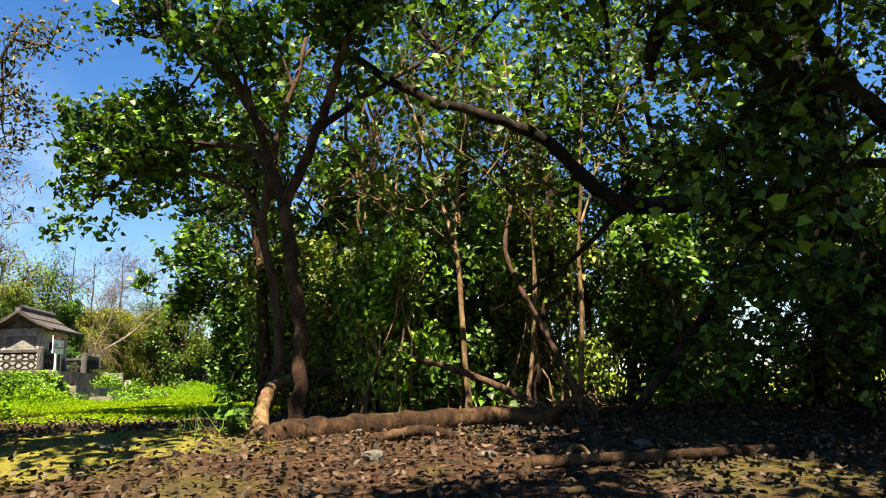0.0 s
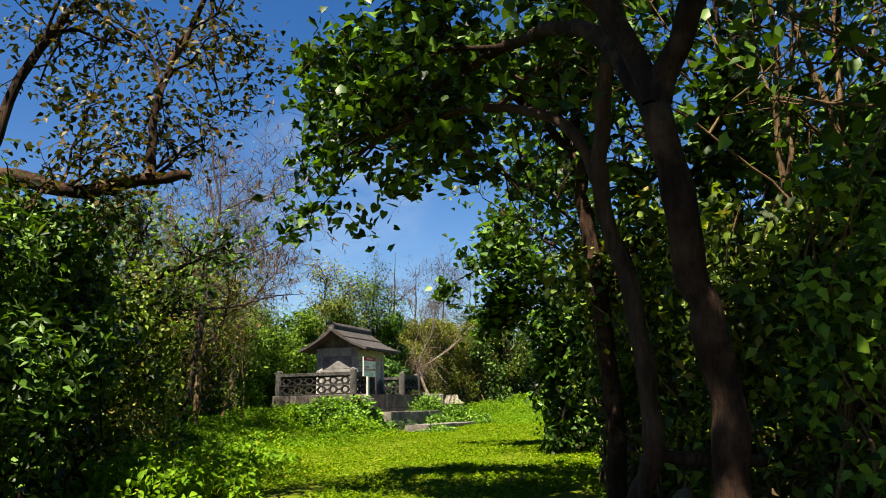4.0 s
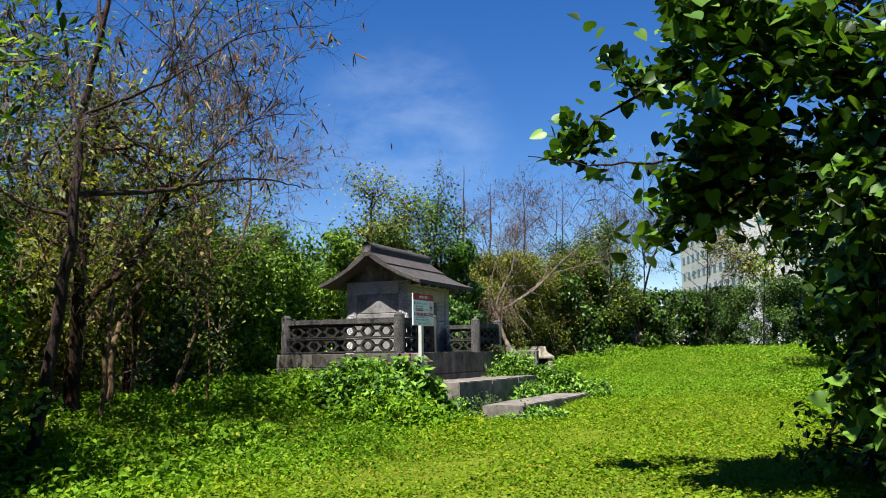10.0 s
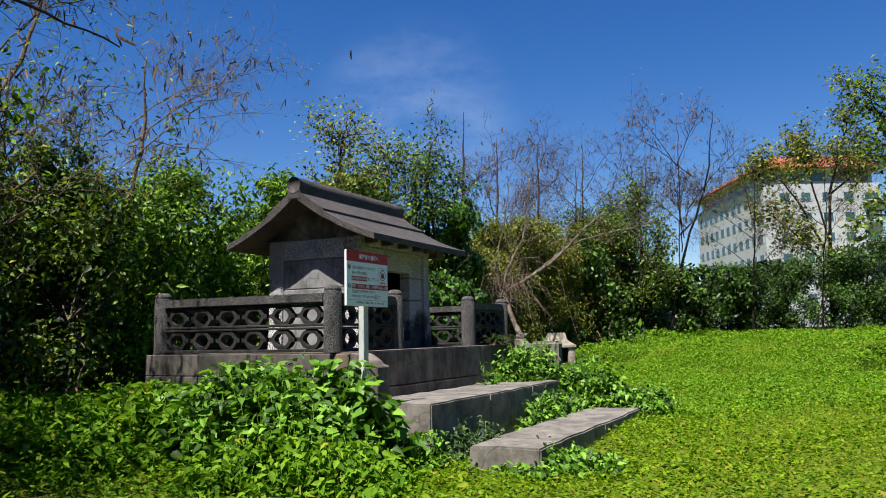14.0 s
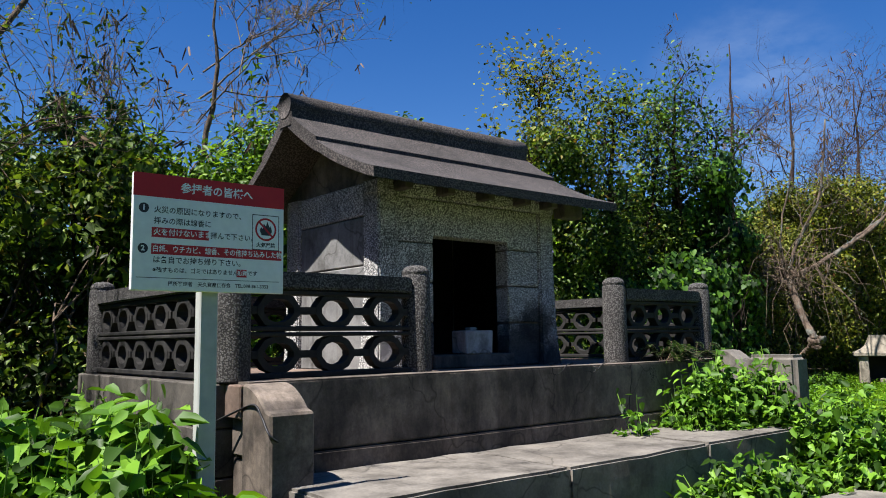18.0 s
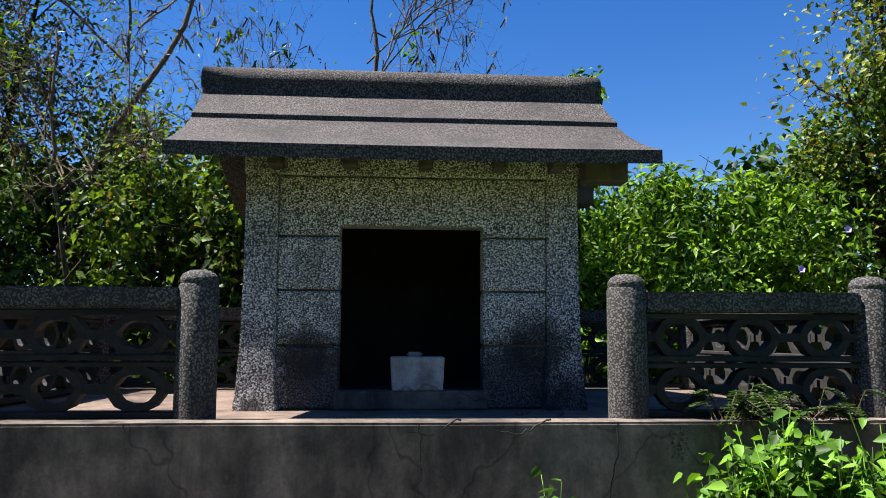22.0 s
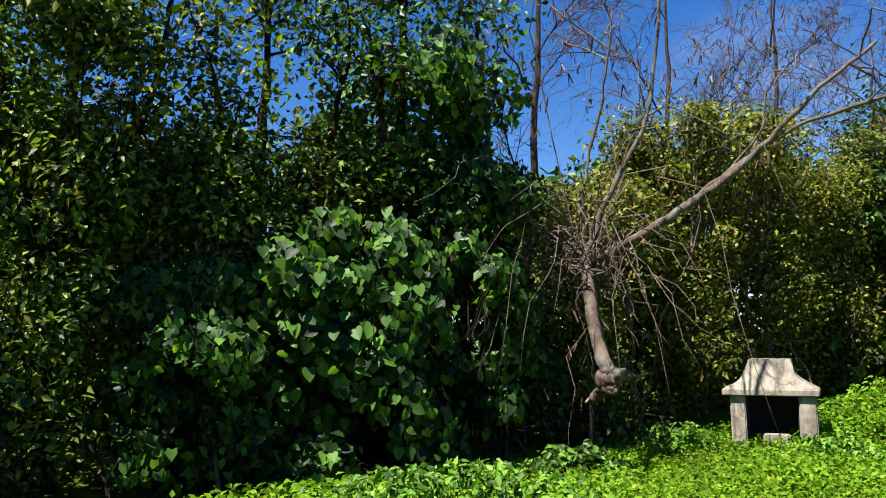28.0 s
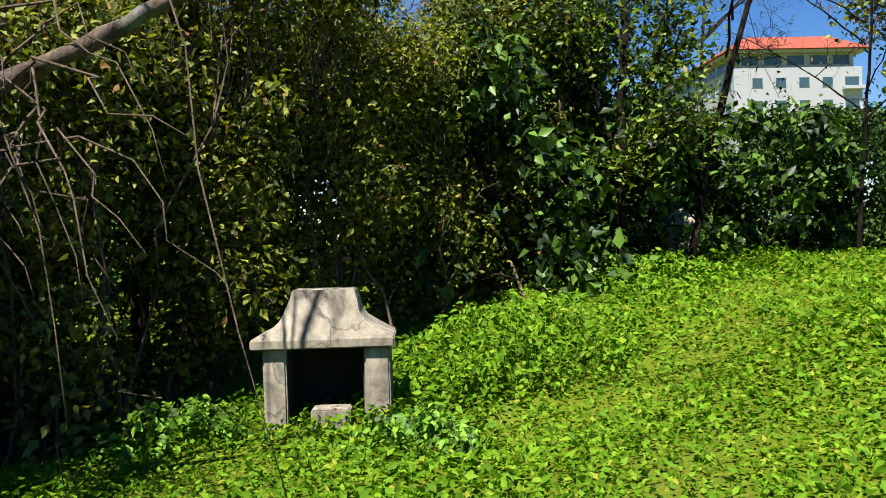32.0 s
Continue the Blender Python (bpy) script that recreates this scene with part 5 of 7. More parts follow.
# tall trees whose closed crowns keep the undergrowth dark
for i, (x, y, h) in enumerate(((1.0, 13.4, 9.2), (4.0, 13.6, 9.6), (7.0, 12.0, 9.4), (3.0, 17.0, 9.8), (-0.6, 16.6, 9.0), (6.6, 16.0, 9.6), (8.2, 8.6, 9.0))):
    zz = float(ground_z(x, y))
    tree("canopy_tree", [([(x, y, zz - 0.1), (x + 0.15, y, zz + h * 0.4), (x, y, zz + h * 0.68)], 0.1, 0.07)] +
         [([(x, y, zz + h * 0.66), (x + 1.2 * math.cos(a), y + 1.2 * math.sin(a), zz + h * 0.82), (x + 2.3 * math.cos(a), y + 2.3 * math.sin(a), zz + h * 0.9)], 0.055, 0.02) for a in (i + 0.3, i + 1.9, i + 3.4, i + 5.0)],
         BARK_DARK, "tall tree with a closed leafy crown", leaves=1300, leaf=LEAF_BIG, shape=OVATE, size=0.2, reach=0.22, seed=160 + i, shoots=((6, 4, 2), (1.1, 0.6, 0.35), (0.022, 0.01, 0.005)), group="trees of the wood", up=0.15)

slim = [  # foot, head, thickness, bark
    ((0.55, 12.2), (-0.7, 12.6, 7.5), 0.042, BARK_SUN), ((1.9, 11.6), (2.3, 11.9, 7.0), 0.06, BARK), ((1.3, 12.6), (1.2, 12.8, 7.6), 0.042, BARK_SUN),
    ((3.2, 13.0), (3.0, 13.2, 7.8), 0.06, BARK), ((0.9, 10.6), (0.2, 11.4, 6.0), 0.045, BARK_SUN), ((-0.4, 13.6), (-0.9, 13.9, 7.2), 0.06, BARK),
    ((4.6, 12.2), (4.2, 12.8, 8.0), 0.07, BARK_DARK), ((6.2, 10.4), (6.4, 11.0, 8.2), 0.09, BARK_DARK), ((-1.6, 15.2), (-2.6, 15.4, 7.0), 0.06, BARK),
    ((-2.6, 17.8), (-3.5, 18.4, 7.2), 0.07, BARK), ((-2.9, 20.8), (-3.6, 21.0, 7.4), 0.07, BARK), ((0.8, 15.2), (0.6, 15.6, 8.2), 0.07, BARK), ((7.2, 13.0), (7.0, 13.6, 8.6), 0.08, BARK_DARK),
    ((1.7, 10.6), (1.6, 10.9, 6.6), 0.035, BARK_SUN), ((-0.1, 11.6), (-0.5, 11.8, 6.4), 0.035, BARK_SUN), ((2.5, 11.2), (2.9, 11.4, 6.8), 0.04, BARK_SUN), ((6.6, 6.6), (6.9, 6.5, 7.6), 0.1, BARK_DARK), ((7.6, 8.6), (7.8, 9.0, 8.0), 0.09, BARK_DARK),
]
# eastern trees get darker bark and leaves, with that side's shade in the colour
for i, (f, hd, rad, bk) in enumerate(slim):
    x, y = f
    zz = float(ground_z(x, y))
    mid = ((x + hd[0]) / 2 + 0.3 * math.sin(i * 2.1), (y + hd[1]) / 2, (zz + hd[2]) / 2)
    up1 = (hd[0] + 0.9 * math.cos(i * 1.7), hd[1] + 0.6 * math.sin(i * 1.3), hd[2] - 0.4)
    tree("slender_tree", [([(x, y, zz - 0.1), mid, hd], rad, rad * 0.45), ([mid, ((mid[0] + up1[0]) / 2, mid[1] + 0.3, (mid[2] + up1[2]) / 2 + 0.2), up1], rad * 0.6, rad * 0.25),
                           ([mid, (mid[0] - 0.8, mid[1] - 0.5, mid[2] + 0.7), (mid[0] - 1.5, mid[1] - 0.7, mid[2] + 1.2)], rad * 0.45, rad * 0.15)],
         bk, "slender crooked tree of the dense wood", leaves=1100 if x > 2.4 and y < 14 else 300 if y < 12.7 else 620, leaf=LEAF_DARK if x > 2.4 else LEAF_BIG, seed=40 + i, shoots=((6, 4, 2), (1.1, 0.6, 0.35), (0.022, 0.01, 0.005)), group="trees of the wood", trunk_n=1, size=0.12)

# tree west of the path with a bare limb hanging over it
tree("ageing_tree", [
    ([G(-10.3, 9.6, -0.1), (-10.0, 9.8, 3.0), (-9.4, 10.2, 4.4)], 0.18, 0.13),
    ([(-9.4, 10.2, 4.4), (-8.2, 10.9, 4.75), (-7.3, 11.3, 4.6), (-6.7, 11.55, 4.72), (-6.25, 11.75, 4.75)], 0.11, 0.05),
    ([(-6.6, 11.55, 4.75), (-6.6, 11.6, 5.6), (-6.3, 11.8, 6.6), (-5.9, 11.9, 7.6)], 0.05, 0.02),
    ([(-8.2, 10.9, 4.75), (-7.9, 11.1, 6.0), (-7.2, 11.4, 7.2)], 0.07, 0.03),
    ([(-9.4, 10.2, 4.4), (-9.4, 10.6, 6.4), (-8.6, 11.0, 8.0)], 0.1, 0.04),
], BARK, "brown-leaved tree with a bare limb over the path", leaves=5400, leaf=LEAF_RED, shape=OVATE, size=0.095, seed=14, shoots=((6, 4, 3), (1.1, 0.6, 0.35), (0.025, 0.012, 0.005)))

tree("thicket_tree", [
    ([G(-10.2, 14.6, -0.1), (-10.1, 14.6, 3.0), (-9.6, 14.6, 4.0)], 0.09, 0.06),
    ([(-9.6, 14.6, 4.0), (-8.9, 14.5, 4.3), (-8.2, 14.5, 4.5), (-7.8, 14.5, 4.65)], 0.045, 0.012),
    ([(-9.6, 14.6, 4.0), (-9.5, 14.6, 4.8), (-9.2, 14.6, 5.2)], 0.04, 0.012),
    ([(-10.1, 14.6, 3.0), (-9.2, 14.3, 3.5), (-8.5, 14.3, 3.8)], 0.04, 0.012),
    ([(-9.6, 14.6, 4.0), (-10.4, 15.0, 5.0), (-10.8, 15.2, 5.6)], 0.04, 0.012),
], BARK_DARK, "dark glossy-leaved tree at the clearing's mouth", leaves=1200, leaf=LEAF_DARK, shape=OVATE, size=0.13, reach=0.14, seed=17, shoots=((8, 5, 3), (0.5, 0.35, 0.22), (0.018, 0.01, 0.005)), clear=1.6)
tree("thicket_tree", [
    ([G(-12.4, 17.6, -0.1), (-12.2, 17.6, 3.0), (-11.8, 17.5, 4.2)], 0.07, 0.05),
    ([(-11.8, 17.5, 4.2), (-11.2, 17.4, 4.8), (-10.8, 17.4, 5.2)], 0.04, 0.012),
    ([(-11.8, 17.5, 4.2), (-12.2, 17.6, 5.2), (-12.0, 17.6, 5.9)], 0.04, 0.012),
    ([(-12.2, 17.6, 3.0), (-11.4, 17.2, 3.6), (-10.9, 17.1, 4.0)], 0.035, 0.012),
], TWIG, "bright-leaved young tree in the hedge", leaves=800, leaf=LEAF_LIME, shape=LANCE, size=0.15, reach=0.14, seed=18, shoots=((7, 5, 3), (0.55, 0.35, 0.22), (0.018, 0.01, 0.005)), clear=1.6)

# east edge of the clearing: boughs that reach over the lawn
tree("hibiscus_tree", [
    ([G(-2.6, 19.2, -0.1), (-2.9, 19.4, 3.2), (-3.5, 19.6, 4.4)], 0.09, 0.065),
    ([(-2.9, 19.4, 3.2), (-4.2, 19.6, 3.95), (-4.9, 19.6, 4.25), (-5.25, 19.5, 4.4)], 0.05, 0.012),
    ([(-3.5, 19.6, 4.4), (-4.8, 20.0, 4.95), (-5.6, 20.1, 5.05), (-6.15, 20.2, 4.9)], 0.05, 0.012),
    ([(-4.2, 19.6, 3.95), (-4.8, 19.8, 4.05), (-5.1, 19.9, 3.95), (-5.3, 19.9, 3.8)], 0.03, 0.01),
    ([(-4.8, 20.0, 4.95), (-5.1, 19.9, 5.5), (-5.5, 20.0, 5.8)], 0.03, 0.01),
    ([(-3.5, 19.6, 4.4), (-3.6, 19.9, 6.0), (-3.9, 20.2, 7.3)], 0.05, 0.015),
    ([(-3.6, 19.9, 6.0), (-4.3, 20.1, 6.6), (-4.7, 20.2, 7.0)], 0.035, 0.012),
    ([(-2.9, 19.4, 2.8), (-3.8, 19.4, 3.1), (-4.3, 19.4, 2.9), (-4.6, 19.4, 2.5)], 0.04, 0.012),
    ([(-3.5, 19.6, 4.4), (-2.6, 19.8, 6.0), (-2.0, 20.2, 7.4)], 0.06, 0.02),
    ([(-5.0, 19.6, 4.2), (-5.6, 19.5, 4.2), (-6.25, 19.6, 4.28), (-6.82, 19.75, 4.45)], 0.012, 0.004),
    ([(-3.5, 19.6, 4.4), (-4.3, 19.5, 4.7), (-4.9, 19.5, 5.3)], 0.03, 0.01),
], BARK_DARK, "hibiscus tree with boughs reaching over the lawn", leaves=5400, seed=21, shape=HEART_FINE, reach=0.11, shoots=((6, 4, 3), (0.42, 0.28, 0.18), (0.016, 0.008, 0.004)), group="trees of the wood", size=0.135, clear=0.5, low=2.9, leafy=[1, 2, 3, 4, 5, 6, 7, 8, 10])
shrub("undergrowth_shrub", -3.9, 19.3, 0.85, 0.9, 2.7, "dark leafy undergrowth below the reaching boughs", LEAF_BIG, HEART, 0.12, 4200, 18, 129, group="undergrowth of the wood", stems=16, spikes=5)

# boughs seen from below: their shade is put in by the darker leaf
tree("hibiscus_tree", [
    ([G(-2.2, 13.2, -0.1), (-2.3, 13.2, 3.4), (-2.5, 13.3, 5.0)], 0.1, 0.07),
    ([(-2.5, 13.3, 5.0), (-2.9, 13.8, 6.0), (-3.1, 14.2, 6.6)], 0.05, 0.02),
    ([(-2.5, 13.3, 5.0), (-2.4, 13.5, 7.2)], 0.06, 0.02),
    ([(-2.3, 13.2, 3.4), (-1.4, 13.6, 4.6), (-0.8, 13.8, 5.6)], 0.05, 0.02),
    ([(-2.5, 13.3, 5.0), (-3.4, 13.4, 6.0), (-4.3, 13.55, 6.05), (-4.85, 13.65, 5.6)], 0.05, 0.012),
    ([(-3.4, 13.4, 6.0), (-4.1, 13.8, 5.95), (-4.6, 14.0, 5.55)], 0.03, 0.01),
    ([(-3.4, 13.4, 6.0), (-4.6, 13.3, 6.3), (-5.4, 13.4, 6.1)], 0.03, 0.01),
], BARK, "hibiscus tree with leafy boughs overhead", leaf=LEAF_DARK, leaves=3400, seed=23, shape=HEART_FINE, shoots=((7, 4, 3), (0.6, 0.4, 0.26), (0.02, 0.01, 0.005)), group="trees of the wood", size=0.15, reach=0.1)

tree("spreading_tree", [
    ([G(-2.3, 40.0, -0.1), (-2.4, 40.0, 3.7), (-2.9, 40.2, 5.7)], 0.2, 0.13),
    ([(-2.9, 40.2, 5.7), (-4.1, 40.6, 7.1), (-5.3, 41.0, 7.9)], 0.1, 0.04),
    ([(-2.4, 40.0, 3.7), (-3.5, 40.0, 5.1), (-5.1, 40.2, 5.6)], 0.08, 0.03),
    ([(-2.9, 40.2, 5.7), (-2.5, 40.0, 7.7), (-2.9, 40.2, 9.3)], 0.1, 0.04),
], BARK_DARK, "broad leafy tree at the lawn's edge", leaves=5000, leaf=LEAF_HEDGE, shape=OVATE, size=0.15, seed=25, shoots=((7, 4, 3), (1.4, 0.8, 0.4), (0.03, 0.012, 0.005)))

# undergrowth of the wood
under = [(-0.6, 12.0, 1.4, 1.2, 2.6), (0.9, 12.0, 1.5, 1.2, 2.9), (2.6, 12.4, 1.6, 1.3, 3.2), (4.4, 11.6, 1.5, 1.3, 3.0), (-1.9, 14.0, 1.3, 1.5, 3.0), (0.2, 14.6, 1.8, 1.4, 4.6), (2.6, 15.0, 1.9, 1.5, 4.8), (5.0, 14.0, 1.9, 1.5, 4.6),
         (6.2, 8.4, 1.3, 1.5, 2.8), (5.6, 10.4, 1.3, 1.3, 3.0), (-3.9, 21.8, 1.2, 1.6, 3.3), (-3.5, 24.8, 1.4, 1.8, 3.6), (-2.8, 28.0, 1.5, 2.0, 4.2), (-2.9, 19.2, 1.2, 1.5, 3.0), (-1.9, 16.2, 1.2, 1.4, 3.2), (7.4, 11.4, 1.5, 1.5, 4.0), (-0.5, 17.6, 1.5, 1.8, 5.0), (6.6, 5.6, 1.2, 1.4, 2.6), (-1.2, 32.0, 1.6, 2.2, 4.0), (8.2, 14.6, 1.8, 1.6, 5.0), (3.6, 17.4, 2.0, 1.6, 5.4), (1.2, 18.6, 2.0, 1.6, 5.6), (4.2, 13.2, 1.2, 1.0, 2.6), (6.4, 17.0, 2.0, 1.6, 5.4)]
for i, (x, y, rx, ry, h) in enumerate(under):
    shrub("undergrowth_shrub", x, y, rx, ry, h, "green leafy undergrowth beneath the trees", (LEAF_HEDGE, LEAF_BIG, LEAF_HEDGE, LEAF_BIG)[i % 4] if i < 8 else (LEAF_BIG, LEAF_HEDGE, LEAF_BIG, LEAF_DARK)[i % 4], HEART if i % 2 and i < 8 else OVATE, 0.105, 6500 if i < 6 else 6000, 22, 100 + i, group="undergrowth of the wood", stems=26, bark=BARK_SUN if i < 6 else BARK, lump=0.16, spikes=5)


# bright leaves and tawny bark put the sunlight into this sapling's colours
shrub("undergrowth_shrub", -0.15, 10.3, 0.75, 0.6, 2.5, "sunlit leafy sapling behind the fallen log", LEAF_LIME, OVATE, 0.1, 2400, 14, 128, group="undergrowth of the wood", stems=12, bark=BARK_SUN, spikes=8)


# ---------------------------------------------------------------- west side: dark shrubs and the hedge
west = [(-6.9, 9.6, 1.1, 1.2, 3.3, LEAF_BIG), (-8.2, 11.6, 1.3, 1.2, 3.4, LEAF_BIG), (-9.5, 13.8, 1.3, 1.3, 3.0, LEAF_HEDGE), (-10.8, 15.8, 1.3, 1.3, 2.6, LEAF_OLIVE), (-12.2, 17.8, 1.4, 1.3, 2.6, LEAF_LIME),
        (-14.4, 19.4, 1.4, 1.4, 2.5, LEAF_OLIVE), (-14.9, 21.8, 1.4, 1.4, 2.6, LEAF_YELLOW), (-15.8, 23.8, 1.4, 1.4, 2.9, LEAF_DARK), (-16.5, 25.8, 1.5, 1.4, 3.2, LEAF_HEDGE), (-9.6, 10.0, 1.5, 1.5, 5.0, LEAF_DARK), (-12.4, 14.0, 1.8, 1.8, 3.1, LEAF_HEDGE), (-15.6, 18.4, 1.8, 1.8, 3.6, LEAF_HEDGE), (-17.6, 22.2, 1.8, 1.8, 3.6, LEAF_HEDGE), (-6.0, 7.0, 1.0, 1.0, 2.4, LEAF_DARK), (-10.6, 13.6, 0.9, 0.9, 3.8, LEAF_OLIVE)]
for i, (x, y, rx, ry, h, lf) in enumerate(west):
    shrub("hedge_shrub", x, y, rx, ry, h, "dense shaded shrub along the path" if i < 3 else "tangled green shrub of the clearing's edge", lf, OVATE if i % 3 else LANCE, 0.105 if 1 < i < 9 else 0.12, 6800 if 1 < i < 9 else 7500, 22, 200 + i, foot=0.35 if 1 < i < 9 else 0.0, group="shrubs round the clearing", stems=22 if 2 < i < 9 else 10, spikes=4, bark=TWIG if 2 < i < 9 else BARK_DARK)

# the far end takes the dark leaf, which carries the hedge's shade
north = [(-17.0, 27.6, 1.5, 1.5, 3.3, LEAF_LIME), (-17.2, 29.4, 1.5, 1.5, 3.8, LEAF_LIME), (-17.0, 31.2, 1.5, 1.4, 3.3, LEAF_LIME), (-17.0, 32.8, 1.5, 1.4, 3.3, LEAF_LIME), (-17.2, 34.6, 1.5, 1.5, 5.0, LEAF_HEDGE), (-17.3, 36.2, 1.4, 1.4, 3.6, LEAF_HEDGE),
         (-17.2, 38.2, 1.4, 1.4, 3.8, LEAF_HEDGE), (-17.0, 40.0, 1.4, 1.4, 3.9, LEAF_DARK), (-16.8, 41.8, 1.5, 1.4, 3.9, LEAF_OLIVE), (-16.4, 43.6, 1.5, 1.4, 5.0, LEAF_YELLOW), (-16.2, 45.4, 1.6, 1.5, 4.9, LEAF_YELLOW), (-15.8, 47.2, 1.6, 1.5, 4.2, LEAF_YELLOW), (-15.4, 49.2, 1.7, 1.6, 4.8, LEAF_OLIVE), (-14.8, 51.6, 1.8, 1.5, 5.0, LEAF_DARK),
         (-13.2, 54.4, 1.8, 1.6, 3.2, LEAF_DARK), (-10.9, 55.4, 1.8, 1.6, 2.9, LEAF_DARK), (-8.6, 55.4, 1.8, 1.6, 3.0, LEAF_DARK), (-6.2, 55.2, 1.8, 1.6, 3.2, LEAF_DARK), (-3.8, 54.8, 1.8, 1.6, 3.9, LEAF_DARK), (-1.4, 54.2, 1.8, 1.6, 4.0, LEAF_DARK), (1.2, 53.6, 2.0, 1.7, 4.2, LEAF_HEDGE), (3.8, 53.0, 2.0, 1.7, 4.2, LEAF_DARK)]
for i, (x, y, rx, ry, h, lf) in enumerate(north):
    lab = {LEAF_LIME: "bright green leafy shrub behind the shrine", LEAF_OLIVE: "yellow-green vine-covered shrub with dry patches", LEAF_YELLOW: "yellowing creeper heaped over a shrub"}.get(lf, "dense dark green hedge shrub")
    shrub("hedge_shrub", x, y, rx, ry, h, lab, lf, OVATE if lf is not LEAF_LIME else LANCE, (0.13 if lf is LEAF_LIME else 0.088) if i < 14 else 0.1, 9500 if lf is LEAF_LIME else 14000, 26, 300 + i, foot=(0.1 if lf is LEAF_LIME else -0.22) if i < 13 else 0.6, group="shrubs round the clearing", stems=18 if 4 < i < 13 else 10, bark=TWIG if 4 < i < 13 else BARK_DARK, spikes=5 if lf is LEAF_LIME else 2)

# second row, mostly hidden, closing the hedge
back = [(-14.4, 51.4, 4.4), (-13.5, 53.2, 3.0), (-14.9, 48.6, 3.8), (-11.6, 54.2, 2.7), (-8.6, 8.2, 4.2), (-11.4, 12.0, 3.4), (-14.2, 16.4, 3.5), (-17.2, 20.2, 3.6), (-18.6, 24.0, 3.9), (-19.4, 27.6, 3.5), (-19.6, 31.4, 3.4), (-19.4, 35.0, 4.4), (-19.4, 38.4, 4.8), (-19.2, 42.0, 4.2), (-18.8, 45.6, 4.6), (-18.0, 49.4, 4.8), (-16.8, 53.2, 4.4), (-14.0, 57.2, 3.2), (-9.6, 58.4, 3.0), (-5.0, 58.2, 3.6), (-0.4, 57.2, 3.8), (4.4, 56.0, 3.8), (10.6, 16.0, 5.0), (9.4, 10.2, 4.6), (9.0, 6.0, 4.2), (1.4, 34.6, 4.2), (3.0, 20.0, 5.4), (0.6, 26.0, 5.0)]
for i, (x, y, h) in enumerate(back):
    shrub("hedge_shrub", x, y, 2.2, 2.2, h, "dense shrub in the second row of the thicket", LEAF_DARK, OVATE, 0.2, 3600 if i < 9 else 4600, 24, 360 + i, foot=0.5, group="shrubs round the clearing", stems=6)

shrub("hedge_shrub", -15.4, 30.0, 0.5, 0.55, 3.9, "slim pointed bright shrub behind the shrine", LEAF_LIME, LANCE, 0.12, 3600, 16, 388, group="shrubs round the clearing", stems=8, spikes=10)
shrub("hedge_shrub", -16.7, 26.5, 0.7, 0.75, 3.7, "dark pointed shrub rising from the hedge", LEAF_DARK, LANCE, 0.11, 4600, 18, 389, group="shrubs round the clearing", stems=8, spikes=14)

# outermost row, closing the thicket to the west and north
for i, (x, y, h) in enumerate(((-14.0, 10.5, 3.9), (-17.0, 15.0, 3.8), (-20.2, 20.0, 3.7), (-22.0, 25.5, 3.5), (-22.6, 31.0, 3.3), (-22.6, 36.5, 4.2), (-22.4, 42.0, 4.4), (-22.0, 47.5, 4.8), (-21.0, 53.0, 4.8), (-17.6, 58.0, 4.4))):
    shrub("hedge_shrub", x, y, 2.4, 3.0, h, "dense dark shrub at the back of the thicket", LEAF_DARK, OVATE, 0.3, 3200, 22, 390 + i, foot=0.6, group="shrubs round the clearing", stems=6)

# taller trees smothered in creepers in the hedge
# the two northernmost have the dark leaf too, shade included in its colour
tall = [(-17.9, 22.9, 6.2, LEAF_DARK), (-17.6, 34.9, 6.0, LEAF_OLIVE), (-17.4, 36.9, 5.8, LEAF_HEDGE), (-17.0, 38.6, 6.6, LEAF_BIG), (-17.4, 43.8, 4.2, LEAF_OLIVE), (-15.6, 49.6, 5.0, LEAF_DARK), (-15.4, 52.4, 5.0, LEAF_DARK), (-18.6, 24.6, 3.6, LEAF_HEDGE), (-13.2, 20.4, 3.7, LEAF_OLIVE), (-15.0, 23.0, 3.4, LEAF_LIME)]
for i, (x, y, h, lf) in enumerate(tall):
    zz = float(ground_z(x, y))
    tree("creeper_clad_tree", [([(x, y, zz - 0.1), (x + 0.1, y, zz + h * 0.5), (x, y + 0.2, zz + h * 0.8)], 0.1, 0.05), ([(x + 0.1, y, zz + h * 0.3), (x + 0.6, y - 0.5, zz + h * 0.55), (x + 0.7, y - 0.8, zz + h * 0.75)], 0.06, 0.02),
                                ([(x + 0.1, y, zz + h * 0.35), (x + 0.6, y + 0.6, zz + h * 0.6), (x + 0.7, y + 0.9, zz + h * 0.85)], 0.06, 0.02), ([(x, y + 0.2, zz + h * 0.75), (x + 0.3, y, zz + h)], 0.05, 0.02)],
         BARK, "tall tree smothered in leafy creepers", leaves=6500 if i == 0 else 3300 if i < 4 else 5000 if i < 8 else 1300, leaf=lf, shape=OVATE, size=0.075 if i == 0 else 0.11, reach=0.2, seed=60 + i, shoots=((9, 5, 3), (0.7, 0.45, 0.3), (0.02, 0.01, 0.005)), group="creeper-clad trees", clear=0)


